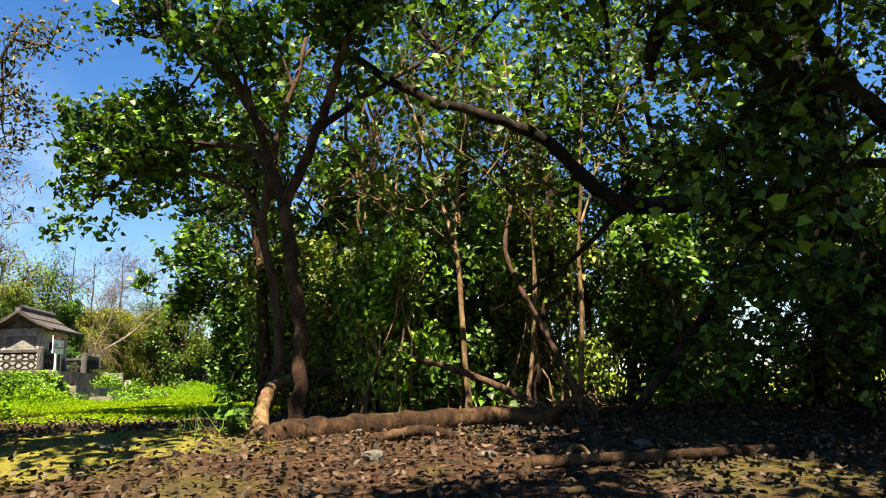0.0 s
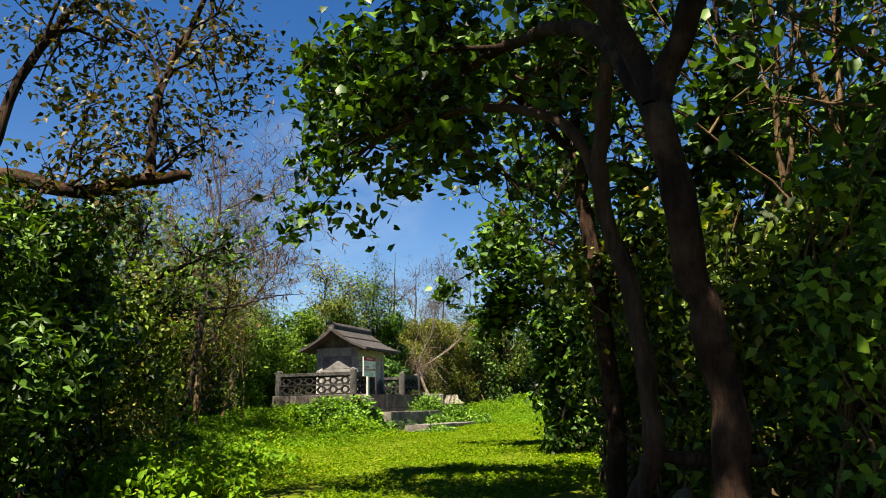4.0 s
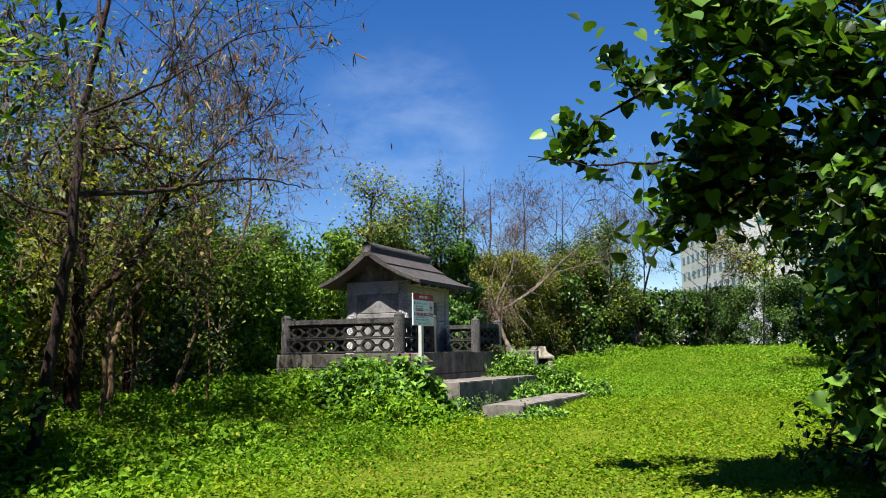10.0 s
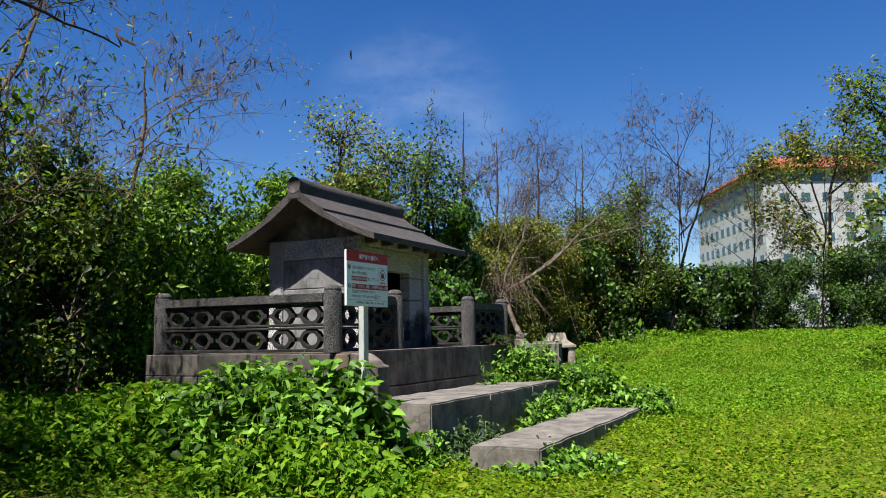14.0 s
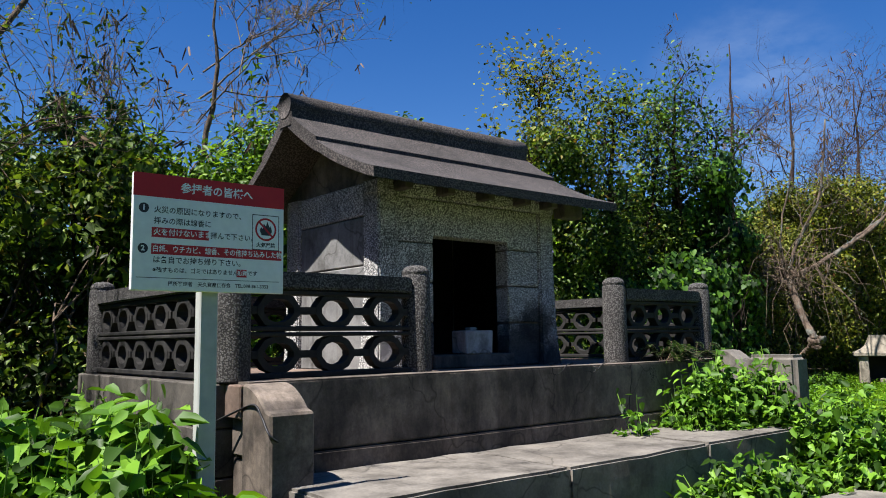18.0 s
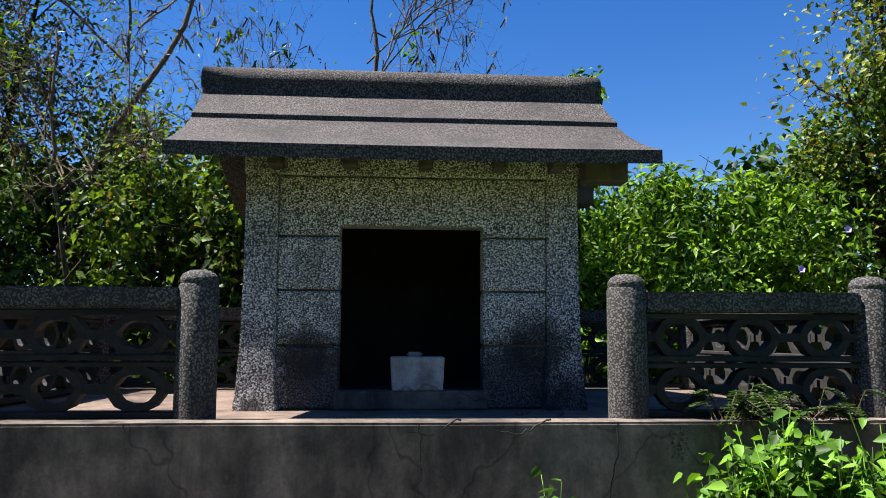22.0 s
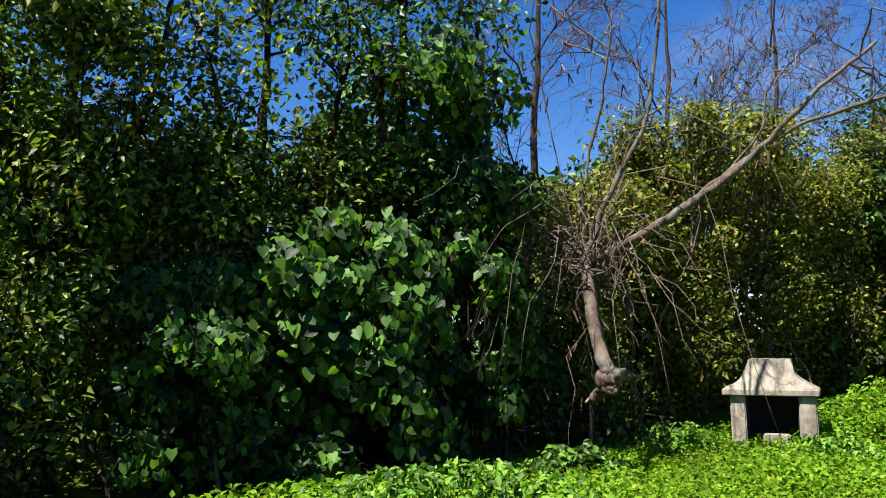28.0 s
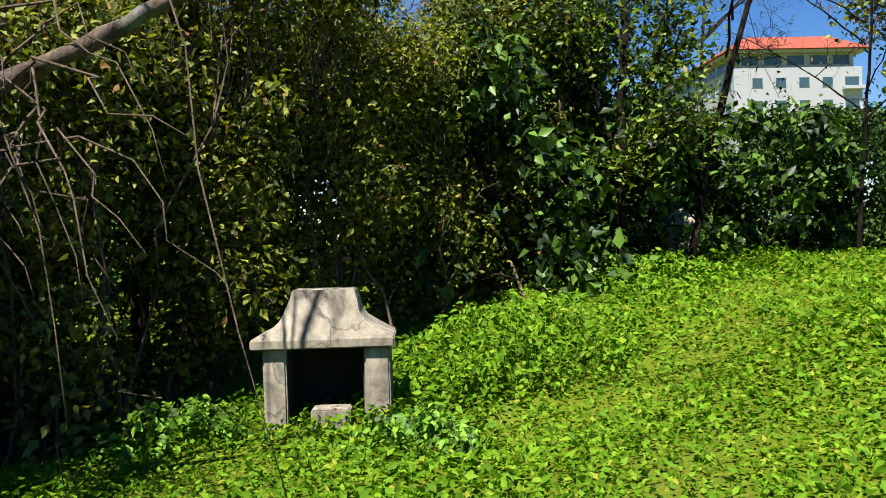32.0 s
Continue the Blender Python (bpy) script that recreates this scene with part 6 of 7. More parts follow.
# ---------------------------------------------------------------- bare trees with seed pods
def bare(x, y, h, seed, label, leanx=0.3, leany=0.2, leaves=0, twig=TWIG_DARK, pods=150, spreadw=1.6, girth=0.012):
    r = np.random.default_rng(seed)
    zz = float(ground_z(x, y))
    limbs = [([(x, y, zz - 0.1), (x + leanx * 0.4, y + leany * 0.3, zz + h * 0.35), (x + leanx, y + leany, zz + h * 0.7), (x + leanx * 1.2, y + leany, zz + h)], girth * h, 0.012)]
    for k in range(6):
        t = r.uniform(0.3, 0.8)
        a = r.uniform(0, 2 * math.pi)
        p = (x + leanx * t, y + leany * t, zz + h * t)
        L = spreadw * r.uniform(0.7, 1.3)
        limbs.append(([p, (p[0] + math.cos(a) * L * 0.5, p[1] + math.sin(a) * L * 0.5, p[2] + L * 0.45), (p[0] + math.cos(a) * L, p[1] + math.sin(a) * L, p[2] + L * 0.8)], 0.0026 * h, 0.006))
    return tree("leucaena_tree", limbs, twig, label, leaves=leaves, leaf=LEAF_HEDGE, shape=LANCE, size=0.08, reach=0.1, seed=seed, shoots=((13, 7, 6) if h > 9 and y < 30 else (8, 5, 4) if h > 5 else (5, 4, 4), (1.2, 0.7, 0.36), (0.01, 0.006, 0.004)), pods=int(pods * 0.8), group="bare leucaena trees", clear=0.6, up=0.3)


tree("leucaena_tree", [
    ([G(-11.9, 18.9, -0.1), (-11.75, 19.0, 3.0), (-11.58, 19.0, 4.0), (-11.48, 19.0, 5.4), (-11.2, 19.0, 6.5), (-11.4, 19.0, 7.5), (-11.5, 19.0, 8.6)], 0.07, 0.012),
    ([(-11.58, 19.02, 4.45), (-11.3, 19.9, 4.62), (-11.1, 20.6, 4.85), (-11.2, 21.8, 5.1), (-11.7, 23.2, 5.3)], 0.035, 0.006),
    ([(-11.2, 19.0, 6.5), (-10.7, 19.2, 6.8), (-10.2, 19.4, 6.9), (-9.7, 19.4, 6.95)], 0.022, 0.005),
    ([(-11.45, 19.0, 5.3), (-10.9, 19.2, 5.5), (-10.2, 19.4, 5.8), (-9.65, 19.4, 6.05)], 0.022, 0.005),
    ([(-11.5, 19.0, 5.0), (-12.0, 19.2, 5.9), (-12.7, 19.4, 6.6), (-13.4, 19.7, 7.3)], 0.024, 0.005),
    ([(-11.58, 19.0, 4.2), (-12.4, 18.8, 4.5), (-13.0, 18.6, 5.2), (-13.4, 18.5, 6.0)], 0.026, 0.006),
    ([(-11.3, 19.0, 6.2), (-11.8, 19.4, 7.2), (-12.2, 19.7, 8.2)], 0.02, 0.005),
    ([(-11.2, 20.2, 4.7), (-10.9, 20.8, 5.5), (-10.8, 21.6, 6.0)], 0.018, 0.005),
], TWIG_DARK, "tall nearly bare tree hung with dry seed pods", leaves=260, leaf=LEAF_HEDGE, shape=LANCE, size=0.08, reach=0.1, seed=71, shoots=((8, 5, 4), (1.0, 0.6, 0.34), (0.01, 0.006, 0.004)), pods=330, group="bare leucaena trees", clear=0.6, up=0.25)
tree("thicket_tree", [
    ([G(-12.75, 20.5, -0.1), (-12.8, 20.6, 2.9), (-13.2, 21.0, 3.6), (-13.5, 21.35, 4.2)], 0.035, 0.028),
    ([(-13.5, 21.35, 4.2), (-13.5, 21.8, 4.8), (-13.5, 22.2, 5.25), (-13.4, 22.6, 5.7)], 0.026, 0.01),
    ([(-13.5, 21.35, 4.2), (-13.75, 21.4, 4.6), (-13.9, 21.5, 5.1)], 0.02, 0.008),
    ([(-13.2, 21.05, 2.0), (-13.25, 21.1, 2.9), (-13.55, 21.6, 3.4), (-13.7, 21.85, 3.7), (-13.5, 22.3, 4.3), (-13.5, 22.55, 4.6), (-13.8, 23.6, 5.2)], 0.045, 0.012),
    ([(-13.65, 21.8, 1.9), (-13.69, 21.84, 2.6), (-13.65, 21.75, 3.4), (-13.5, 21.4, 4.15)], 0.022, 0.018),
    ([(-12.95, 22.6, 2.0), (-12.95, 22.65, 2.8), (-13.1, 22.75, 3.6), (-13.2, 22.9, 4.4)], 0.022, 0.01),
    ([(-13.4, 22.4, 2.2), (-13.4, 22.8, 3.2), (-13.56, 23.05, 3.8), (-13.2, 23.6, 4.5)], 0.035, 0.012),
], BARK_SUN, "crooked tan stems crossing before the hedge", leaves=900, leaf=LEAF_OLIVE, shape=OVATE, size=0.1, reach=0.14, seed=74, shoots=((6, 4, 3), (0.8, 0.5, 0.3), (0.012, 0.006, 0.004)), group="bare leucaena trees", clear=0.6, up=0.2)
bare(-14.6, 21.6, 6.8, 76, "half-bare tree with sparse leaves and pods", 0.6, 1.0, 700, TWIG_DARK, 260, 2.4, 0.007)
bare(-16.8, 24.0, 7.4, 72, "slim leaning tree with a few leaves and pods", 0.2, 1.9, 900, TWIG, 320, 2.0, 0.008)
bare(-17.2, 27.6, 5.4, 73, "slim bare tree with a few leaves and pods", 0.5, 0.4, 400, TWIG, 240, 1.7)
for i, (x, y, h) in enumerate(((-17.2, 41.0, 7.2), (-17.6, 44.8, 7.0), (-17.0, 47.6, 7.0), (-16.4, 50.6, 6.2), (-15.0, 55.0, 6.8))):
    bare(x, y, h + 1.1, 80 + i, "mauve-brown bare tree rising above the hedge", 0.3, 0.2, 120, TWIG_DARK, 160, 1.8)


bare(-12.4, 53.2, 9.4, 98, "mauve-brown bare tree thick with seed pods", 0.2, 0.1, 500, TWIG_DARK, 420, 2.6, 0.004)
bare(-14.0, 53.4, 8.0, 99, "mauve-brown bare tree thick with seed pods", 0.3, 0.1, 300, TWIG_DARK, 320, 2.2, 0.007)
bare(-16.6, 52.6, 9.0, 100, "mauve-brown bare tree thick with seed pods", 0.3, 0.1, 200, TWIG_DARK, 360, 2.4, 0.007)
tree("creeper_clad_tree", [([G(-6.6, 57.0, -0.1), (-6.6, 57.0, 5.0), (-6.4, 57.2, 8.8)], 0.12, 0.06), ([(-6.6, 57.0, 6.0), (-7.8, 56.8, 8.8), (-8.9, 56.8, 10.2)], 0.06, 0.02), ([(-6.4, 57.2, 8.8), (-5.8, 57.2, 11.0), (-5.2, 57.4, 12.8)], 0.06, 0.02), ([(-6.6, 57.0, 7.0), (-7.2, 57.2, 9.8), (-7.4, 57.4, 11.0)], 0.05, 0.02), ([(-6.4, 57.2, 8.8), (-5.0, 57.2, 9.9), (-3.9, 57.4, 11.0)], 0.05, 0.02), ([(-6.6, 57.0, 5.4), (-7.6, 56.9, 6.8), (-8.6, 56.8, 7.8)], 0.05, 0.02)],
     BARK_DARK, "tall tree draped with olive creepers", leaves=8500, leaf=LEAF_OLIVE, shape=OVATE, size=0.17, reach=0.25, seed=69, shoots=((9, 5, 3), (0.9, 0.55, 0.35), (0.02, 0.01, 0.006)), group="creeper-clad trees", clear=0)
tree("creeper_clad_tree", [([G(-13.3, 49.9, -0.1), (-13.3, 49.9, 4.4), (-13.2, 50.0, 6.6)], 0.09, 0.05), ([(-13.3, 49.9, 4.4), (-13.8, 49.7, 6.0), (-14.3, 49.6, 7.4)], 0.05, 0.02), ([(-13.3, 49.9, 4.4), (-12.8, 49.8, 5.6), (-12.5, 49.8, 6.6)], 0.05, 0.02), ([(-13.2, 50.0, 6.6), (-13.3, 50.1, 7.6), (-13.2, 50.2, 8.4)], 0.05, 0.02), ([(-13.3, 49.9, 3.6), (-12.9, 49.5, 4.2), (-12.6, 49.3, 4.9)], 0.04, 0.02)],
     BARK_DARK, "tree draped with dull green creepers", leaves=6000, leaf=LEAF_HEDGE, shape=OVATE, size=0.12, reach=0.22, seed=68, shoots=((9, 5, 3), (0.6, 0.4, 0.3), (0.02, 0.01, 0.006)), group="creeper-clad trees", clear=0)
bare(-9.6, 54.0, 7.2, 96, "slim half-bare tree before the far hedge", 0.3, 0.1, 700, BARK_DARK, 160, 2.0, 0.006)
bare(-7.0, 54.4, 6.8, 97, "slim half-bare tree before the far hedge", 0.4, 0.1, 900, BARK_DARK, 160, 2.0, 0.006)
for i, (x, y, h) in enumerate(((-11.3, 16.8, 3.6), (-12.7, 18.6, 3.4), (-13.6, 20.4, 4.2), (-15.0, 22.6, 4.0), (-12.2, 16.6, 4.4), (-15.9, 25.0, 4.2))):
    bare(x, y, h, 110 + i, "spindly pale sapling with sparse leaves", 0.4, -0.2, 900, TWIG, 60, 1.3, 0.008)
bare(-12.35, 50.0, 8.8, 95, "leaning bare tree before the far hedge", 1.7, 0.2, 300, BARK_DARK, 200, 2.6, 0.008)


# ---------------------------------------------------------------- dead tree beside the altar
def dead_tree():
    th = tree("dead_tree", [
        ([(-14.66, 39.68, 2.98), (-14.74, 39.72, 3.2), (-14.85, 39.8, 3.5), (-15.05, 40.0, 3.85), (-15.25, 40.18, 4.2)], 0.08, 0.085),
        ([(-15.25, 40.2, 4.1), (-14.7, 40.7, 4.5), (-14.2, 41.1, 4.9), (-13.75, 41.55, 5.4), (-13.2, 42.0, 6.1), (-12.7, 42.4, 6.6)], 0.06, 0.02),
        ([(-15.2, 40.25, 4.15), (-14.6, 40.85, 4.62), (-14.0, 41.4, 5.2), (-13.3, 41.9, 5.7), (-12.2, 42.5, 6.0), (-11.0, 43.0, 6.3)], 0.045, 0.012),
        ([(-15.3, 40.2, 4.1), (-15.1, 40.5, 5.0), (-14.75, 40.8, 5.9), (-14.6, 41.0, 7.6)], 0.045, 0.018),
        ([(-15.3, 40.2, 4.1), (-15.5, 40.5, 5.2), (-15.3, 40.7, 6.4), (-15.2, 40.8, 7.4)], 0.03, 0.012),
    ], BARK_RED, "leafless reddish dead tree with pale tangled branches", leaves=0, seed=91, shoots=((5, 4, 2), (1.5, 0.9, 0.5), (0.014, 0.007, 0.0035)), pods=30, clear=0, up=0.25, turn=0.5, curl=0.45)
    # one gnarled stem, swelling into a burl low down, then a thin dark foot
    for c in [c for c in th.children if c.name.startswith("trunk")]:
        bpy.data.objects.remove(c)
    P = smooth_line([(-14.79, 39.66, 2.55), (-14.7, 39.63, 2.64), (-14.58, 39.63, 2.72), (-14.52, 39.64, 2.86), (-14.6, 39.66, 3.0), (-14.7, 39.7, 3.2), (-14.85, 39.8, 3.5), (-15.05, 40.0, 3.85), (-15.25, 40.18, 4.22)], 9)
    R = np.interp(np.arange(len(P)) / 9, range(9), (0.03, 0.06, 0.1, 0.112, 0.1, 0.085, 0.08, 0.08, 0.07))
    V, F = tubes([(P, R)], 14)
    K = smooth_line([(-14.58, 39.63, 2.8), (-14.46, 39.6, 2.8), (-14.36, 39.59, 2.86), (-14.33, 39.59, 2.92)], 6)
    V2, F2 = tubes([(K, np.linspace(0.115, 0.05, len(K)))], 14)
    K2 = smooth_line([(-14.55, 39.62, 2.74), (-14.44, 39.58, 2.7), (-14.37, 39.57, 2.74)], 6)
    V3, F3 = tubes([(K2, np.linspace(0.09, 0.04, len(K2)))], 14)
    F = np.concatenate([F, F2 + len(V), F3 + len(V) + len(V2)])
    V = np.concatenate([V, V2, V3])
    knot = np.clip((3.1 - V[:, 2]) / 0.25, 0.25, 1)
    V = np.array([Vector(p) + float(k) * (noise.noise_vector(Vector(p) * 9) * 0.04 + noise.noise_vector(Vector(p) * 24) * 0.026 + noise.noise_vector(Vector((p[0] * 60, p[1] * 60, p[2] * 22))) * 0.014) for p, k in zip(V, knot)])
    part("trunk", fast_mesh("trunk", V - np.array(th.location), F, BARK_RED, True), None, th, "gnarled stem with a swollen burl")
    P = np.array([G(-14.9, 39.76, -0.1), (-14.88, 39.75, 2.1), (-14.84, 39.72, 2.35), (-14.78, 39.67, 2.58)])
    V, F = tubes([(P, np.array((0.03, 0.03, 0.032, 0.042)))], 9)
    # the foot stands in deep shade, painted on by its near-black bark
    part("trunk_foot", fast_mesh("trunk_foot", V - np.array(th.location), F, BARK_DARK, True), None, th)
    r = np.random.default_rng(92)
    pos = np.array((-14.9, 39.75, 3.3)) + r.normal(size=(26, 3)) * (0.2, 0.2, 0.45)
    V, F = leaf_cloud(pos, r.normal(size=pos.shape) * (1, 1, 0.2), 0.15, PODS, 1.2, 0, r)
    part("dead_foliage", fast_mesh("dead_foliage", V - np.array(th.location), F, POD), None, th, "hanging dry brown leaves", "stuff")
    lines = []
    for k in range(84):
        a = np.array((-15.2, 40.15, 4.1)) + r.normal(size=3) * 0.14
        d = np.array((r.normal() * 0.8, r.normal() * 0.5 - 0.3, r.normal() * 0.6 - 0.35))
        lines.append((bent(a, a + d * r.uniform(0.6, 1.9), 11, r.uniform(0.1, 0.6), 0.045, r), np.linspace(0.012, 0.003, 11)))
    V, F = tubes(lines, 4)
    part("shoot_tangle", fast_mesh("shoot_tangle", V - np.array(th.location), F, TWIG, True), None, th, "pale tangled dry shoots", "stuff")


dead_tree()
shrub("creeper_bank", -16.0, 37.4, 0.9, 1.1, 2.7, "bank of large heart-shaped creeper leaves", LEAF_CREEPER, HEART_FINE, 0.12, 4200, 18, 400, stems=12, foot=0.2, hang=True, group="creepers")
shrub("creeper_bank", -16.5, 36.0, 0.8, 0.9, 2.2, "bank of heart-shaped creeper leaves in half shade", LEAF_CREEPER, HEART, 0.1, 4600, 18, 401, stems=12, foot=0.2, hang=True, group="creepers")
shrub("creeper_bank", -16.0, 38.9, 1.0, 1.0, 4.8, "column of creeper leaves climbing a tree", LEAF_CREEPER, HEART, 0.12, 4200, 20, 402, stems=12, hang=True, group="creepers")


# ---------------------------------------------------------------- weeds and lawn
def weeds(name, x, y, rx, ry, h, n, seed, label, leaf=LEAF_WEED, size=0.1, shape=NETTLE, clear=0.5, spike=0.0):
    """A mound of upright leafy stems."""
    r = np.random.default_rng(seed)
    z0 = float(ground_z(x, y))
    th = thing(name, (x, y, z0), label, "weeds", "weeds of the clearing")
    m = max(12, n // 14)
    a, q = r.uniform(0, 2 * np.pi, m), np.sqrt(r.uniform(0, 1, m))
    bx, by = np.cos(a) * q * rx, np.sin(a) * q * ry
    hh = h * (1 - 0.72 * q ** 2) * r.uniform(0.65, 1.15, m) + r.uniform(0, 1, m) ** 6 * spike
    gz = ground_z(bx + x, by + y) - z0
    lines, pos = [], []
    for i in range(m):
        foot = np.array((bx[i], by[i], gz[i]))
        tip = foot + np.array((r.normal() * 0.08, r.normal() * 0.08 - 0.03, hh[i]))
        p = bent(foot, tip, 4, 0, 0.04, r)
        lines.append((p, np.linspace(0.005, 0.002, 4)))
        t = np.clip(1 - np.abs(r.normal(size=14)) * 0.4, 0.08, 1)
        pos.append(foot + (tip - foot) * t[:, None] + r.normal(size=(14, 3)) * (0.05, 0.05, 0.02))
    pos = np.concatenate(pos)
    k = off_way(pos + np.array((x, y, z0))) > clear
    pos = pos[k]
    nrm = r.normal(size=pos.shape) * 0.5 + np.array((0.1, -0.15, 0.85))
    V, F = leaf_cloud(pos, nrm, size, shape, 0.6, 0, r)
    part("leafage", fast_mesh("leafage", V, F, leaf), None, th, kind="stuff")
    V, F = tubes(lines, 3)
    part("stalk_tuft", fast_mesh("stalk_tuft", V, F, LEAF_WEED), None, th, kind="stuff")
    return th


weeds("weed_mound", -11.45, 24.75, 1.05, 0.7, 0.9, 5600, 500, "mound of bright nettle-leaved weeds below the terrace", size=0.112)
weeds("weed_mound", -11.6, 25.28, 0.7, 0.28, 0.95, 2600, 501, "bright leafy weeds at the terrace corner", size=0.112)
weeds("weed_mound", -12.5, 24.5, 0.9, 0.8, 0.5, 3000, 536, "bright low weeds sloping off from the mound", size=0.1, leaf=LEAF_COVER)
weeds("weed_mound", -13.2, 23.6, 1.1, 1.0, 0.4, 3000, 502, "low bright weeds along the hedge", size=0.09, leaf=LEAF_COVER)
weeds("weed_mound", -10.7, 24.3, 1.0, 0.8, 0.55, 3000, 503, "low bright weeds beside the footing", size=0.08, leaf=LEAF_COVER)
weeds("weed_mound", -11.2, 21.6, 1.6, 1.2, 0.22, 3600, 504, "low leafy weeds spreading over the lawn", size=0.08, leaf=LEAF_COVER)
weeds("weed_mound", -10.88, 29.98, 0.4, 0.45, 0.95, 6800, 505, "leafy weeds growing over the end of the step", size=0.075, clear=0.3)
weeds("weed_mound", -10.7, 30.35, 0.42, 0.25, 1.02, 3600, 531, "leafy weeds growing over the end of the step", size=0.075, clear=0.3)
weeds("weed_mound", -9.95, 30.5, 0.6, 0.5, 0.75, 2400, 533, "leafy weeds past the end of the step", size=0.09)
weeds("weed_mound", -10.3, 31.5, 0.7, 0.5, 0.6, 1800, 534, "leafy weeds round the wing wall", size=0.09)
weeds("weed_mound", -10.3, 25.7, 0.3, 0.2, 0.42, 500, 535, "low weeds at the end of the upper step", size=0.07)
weeds("weed_mound", -10.05, 29.0, 0.2, 1.1, 0.45, 1300, 506, "weeds between the two steps", size=0.08)
weeds("weed_mound", -10.15, 26.6, 0.22, 0.5, 0.42, 700, 507, "feathery weeds between the steps", LEAF_FERN, 0.06)
weeds("weed_mound", -9.2, 30.6, 0.8, 0.7, 0.42, 1600, 508, "low weeds past the steps", size=0.08)
weeds("weed_mound", -10.95, 29.8, 0.2, 0.2, 0.6, 420, 509, "weed sprouting from the step", size=0.09)
weeds("weed_mound", -10.95, 28.98, 0.16, 0.16, 0.72, 200, 510, "weed sprouting at the foot of the terrace wall", size=0.075)
weeds("weed_mound", -10.85, 25.25, 0.55, 0.4, 1.0, 2600, 530, "leafy weeds round the foot of the notice board", size=0.14)
weeds("weed_mound", -9.0, 26.0, 0.6, 0.5, 0.25, 900, 511, "low weeds at the end of the slab", size=0.07)
weeds("weed_mound", -10.75, 26.0, 0.25, 0.25, 0.5, 300, 512, "weeds beside the wing wall", size=0.07)
weeds("weed_mound", -14.2, 32.2, 1.5, 1.0, 0.6, 2600, 513, "knee-high weeds before the hedge", size=0.085)
weeds("weed_mound", -13.6, 34.6, 1.6, 1.3, 0.45, 3000, 514, "knee-high weeds before the hedge", size=0.085)
weeds("weed_mound", -14.2, 37.4, 1.5, 1.4, 0.35, 2600, 515, "leafy weeds before the creepers", size=0.08)
weeds("weed_mound", -14.7, 39.3, 0.4, 0.5, 0.34, 900, 532, "dark weeds at the foot of the dead tree", LEAF_BIG, 0.09)
weeds("weed_mound", -13.5, 42.5, 0.5, 0.5, 0.3, 700, 516, "weeds round the altar", size=0.07)
weeds("weed_mound", -15.5, 42.2, 0.5, 0.6, 0.4, 900, 517, "weeds round the altar", size=0.08)
weeds("weed_mound", -13.6, 45.4, 1.3, 1.8, 0.6, 2600, 518, "weedy fringe of the hedge", LEAF_COVER, 0.085)
weeds("weed_mound", -12.8, 49.4, 1.2, 1.8, 0.5, 2000, 519, "weedy fringe of the hedge", LEAF_COVER, 0.09)
weeds("weed_mound", -7.2, 12.8, 1.1, 1.1, 0.75, 2200, 520, "bushy shaded weeds beside the path", LEAF_COVER, 0.09)
weeds("weed_mound", -9.2, 16.6, 1.2, 1.2, 0.38, 2800, 521, "bushy weeds along the clearing's edge", size=0.09, leaf=LEAF_COVER)
weeds("weed_mound", -11.2, 19.0, 1.3, 1.2, 0.3, 2800, 522, "bushy weeds along the clearing's edge", size=0.09, leaf=LEAF_COVER)
weeds("weed_mound", -3.2, 20.2, 0.9, 1.2, 0.5, 1400, 523, "weeds at the foot of the wood", LEAF_WEED, 0.09)
weeds("weed_mound", -3.2, 24.6, 0.9, 1.6, 0.5, 1600, 524, "weeds at the foot of the wood", LEAF_WEED, 0.09)
weeds("weed_mound", -6.1, 9.0, 0.9, 0.9, 0.6, 1500, 525, "shaded weeds at the foot of the shrubs", LEAF_BIG, 0.1, HEART)
weeds("weed_mound", -2.0, 8.2, 0.35, 0.4, 0.5, 260, 526, "seedlings beside the stump", LEAF_BIG, 0.11, HEART)


def feathery(x, y, z, n, length, seed, label):
    """A plant of arching fronds with paired leaflets."""
    r = np.random.default_rng(seed)
    th = thing("feathery_plant", (x, y, z), label, "weed", "weeds of the clearing")
    V, F, lines = [], [], []
    for k in range(n):
        a = r.uniform(0, 2 * math.pi)
        foot = np.array((r.normal() * 0.05, r.normal() * 0.08, 0))
        rise = r.uniform(0.15, 0.75)
        out = np.array((math.cos(a), math.sin(a), 0))
        t = np.linspace(0, 1, 16)[:, None]
        L = length * r.uniform(0.7, 1.2)
        stem = foot + np.array((0, 0, 1)) * rise * length * np.minimum(1, t * 2.5) + out * L * t ** 1.3 + np.array((0, 0, -0.35)) * L * t ** 3
        lines.append((stem, np.linspace(0.004, 0.0015, 16)))
        side = np.cross(out, (0, 0, 1))
        for j in range(4, 16):
            for s in (-1, 1):
                w = 0.34 * L * math.sin(math.pi * (j - 2) / 15.0) * 0.55
                d = side * s + out * 0.35 + r.normal(size=3) * 0.08
                p, e = stem[j], out * 0.022
                i0 = len(V)
                V += [p, p + d * w * 0.5 + e + (0, 0, 0.008), p + d * w, p + d * w * 0.5 - e + (0, 0, 0.008)]
                F += [(i0, i0 + 1, i0 + 2), (i0, i0 + 2, i0 + 3)]
    part("frond_mass", fast_mesh("frond_mass", np.array(V), np.array(F), LEAF_FERN), None, th, kind="stuff")
    V, F = tubes(lines, 3)
    part("stalk_tuft", fast_mesh("stalk_tuft", V, F, TWIG), None, th, kind="stuff")


feathery(-11.12, 29.95, 2.2, 26, 0.34, 560, "feathery grey-green weed against the balustrade")
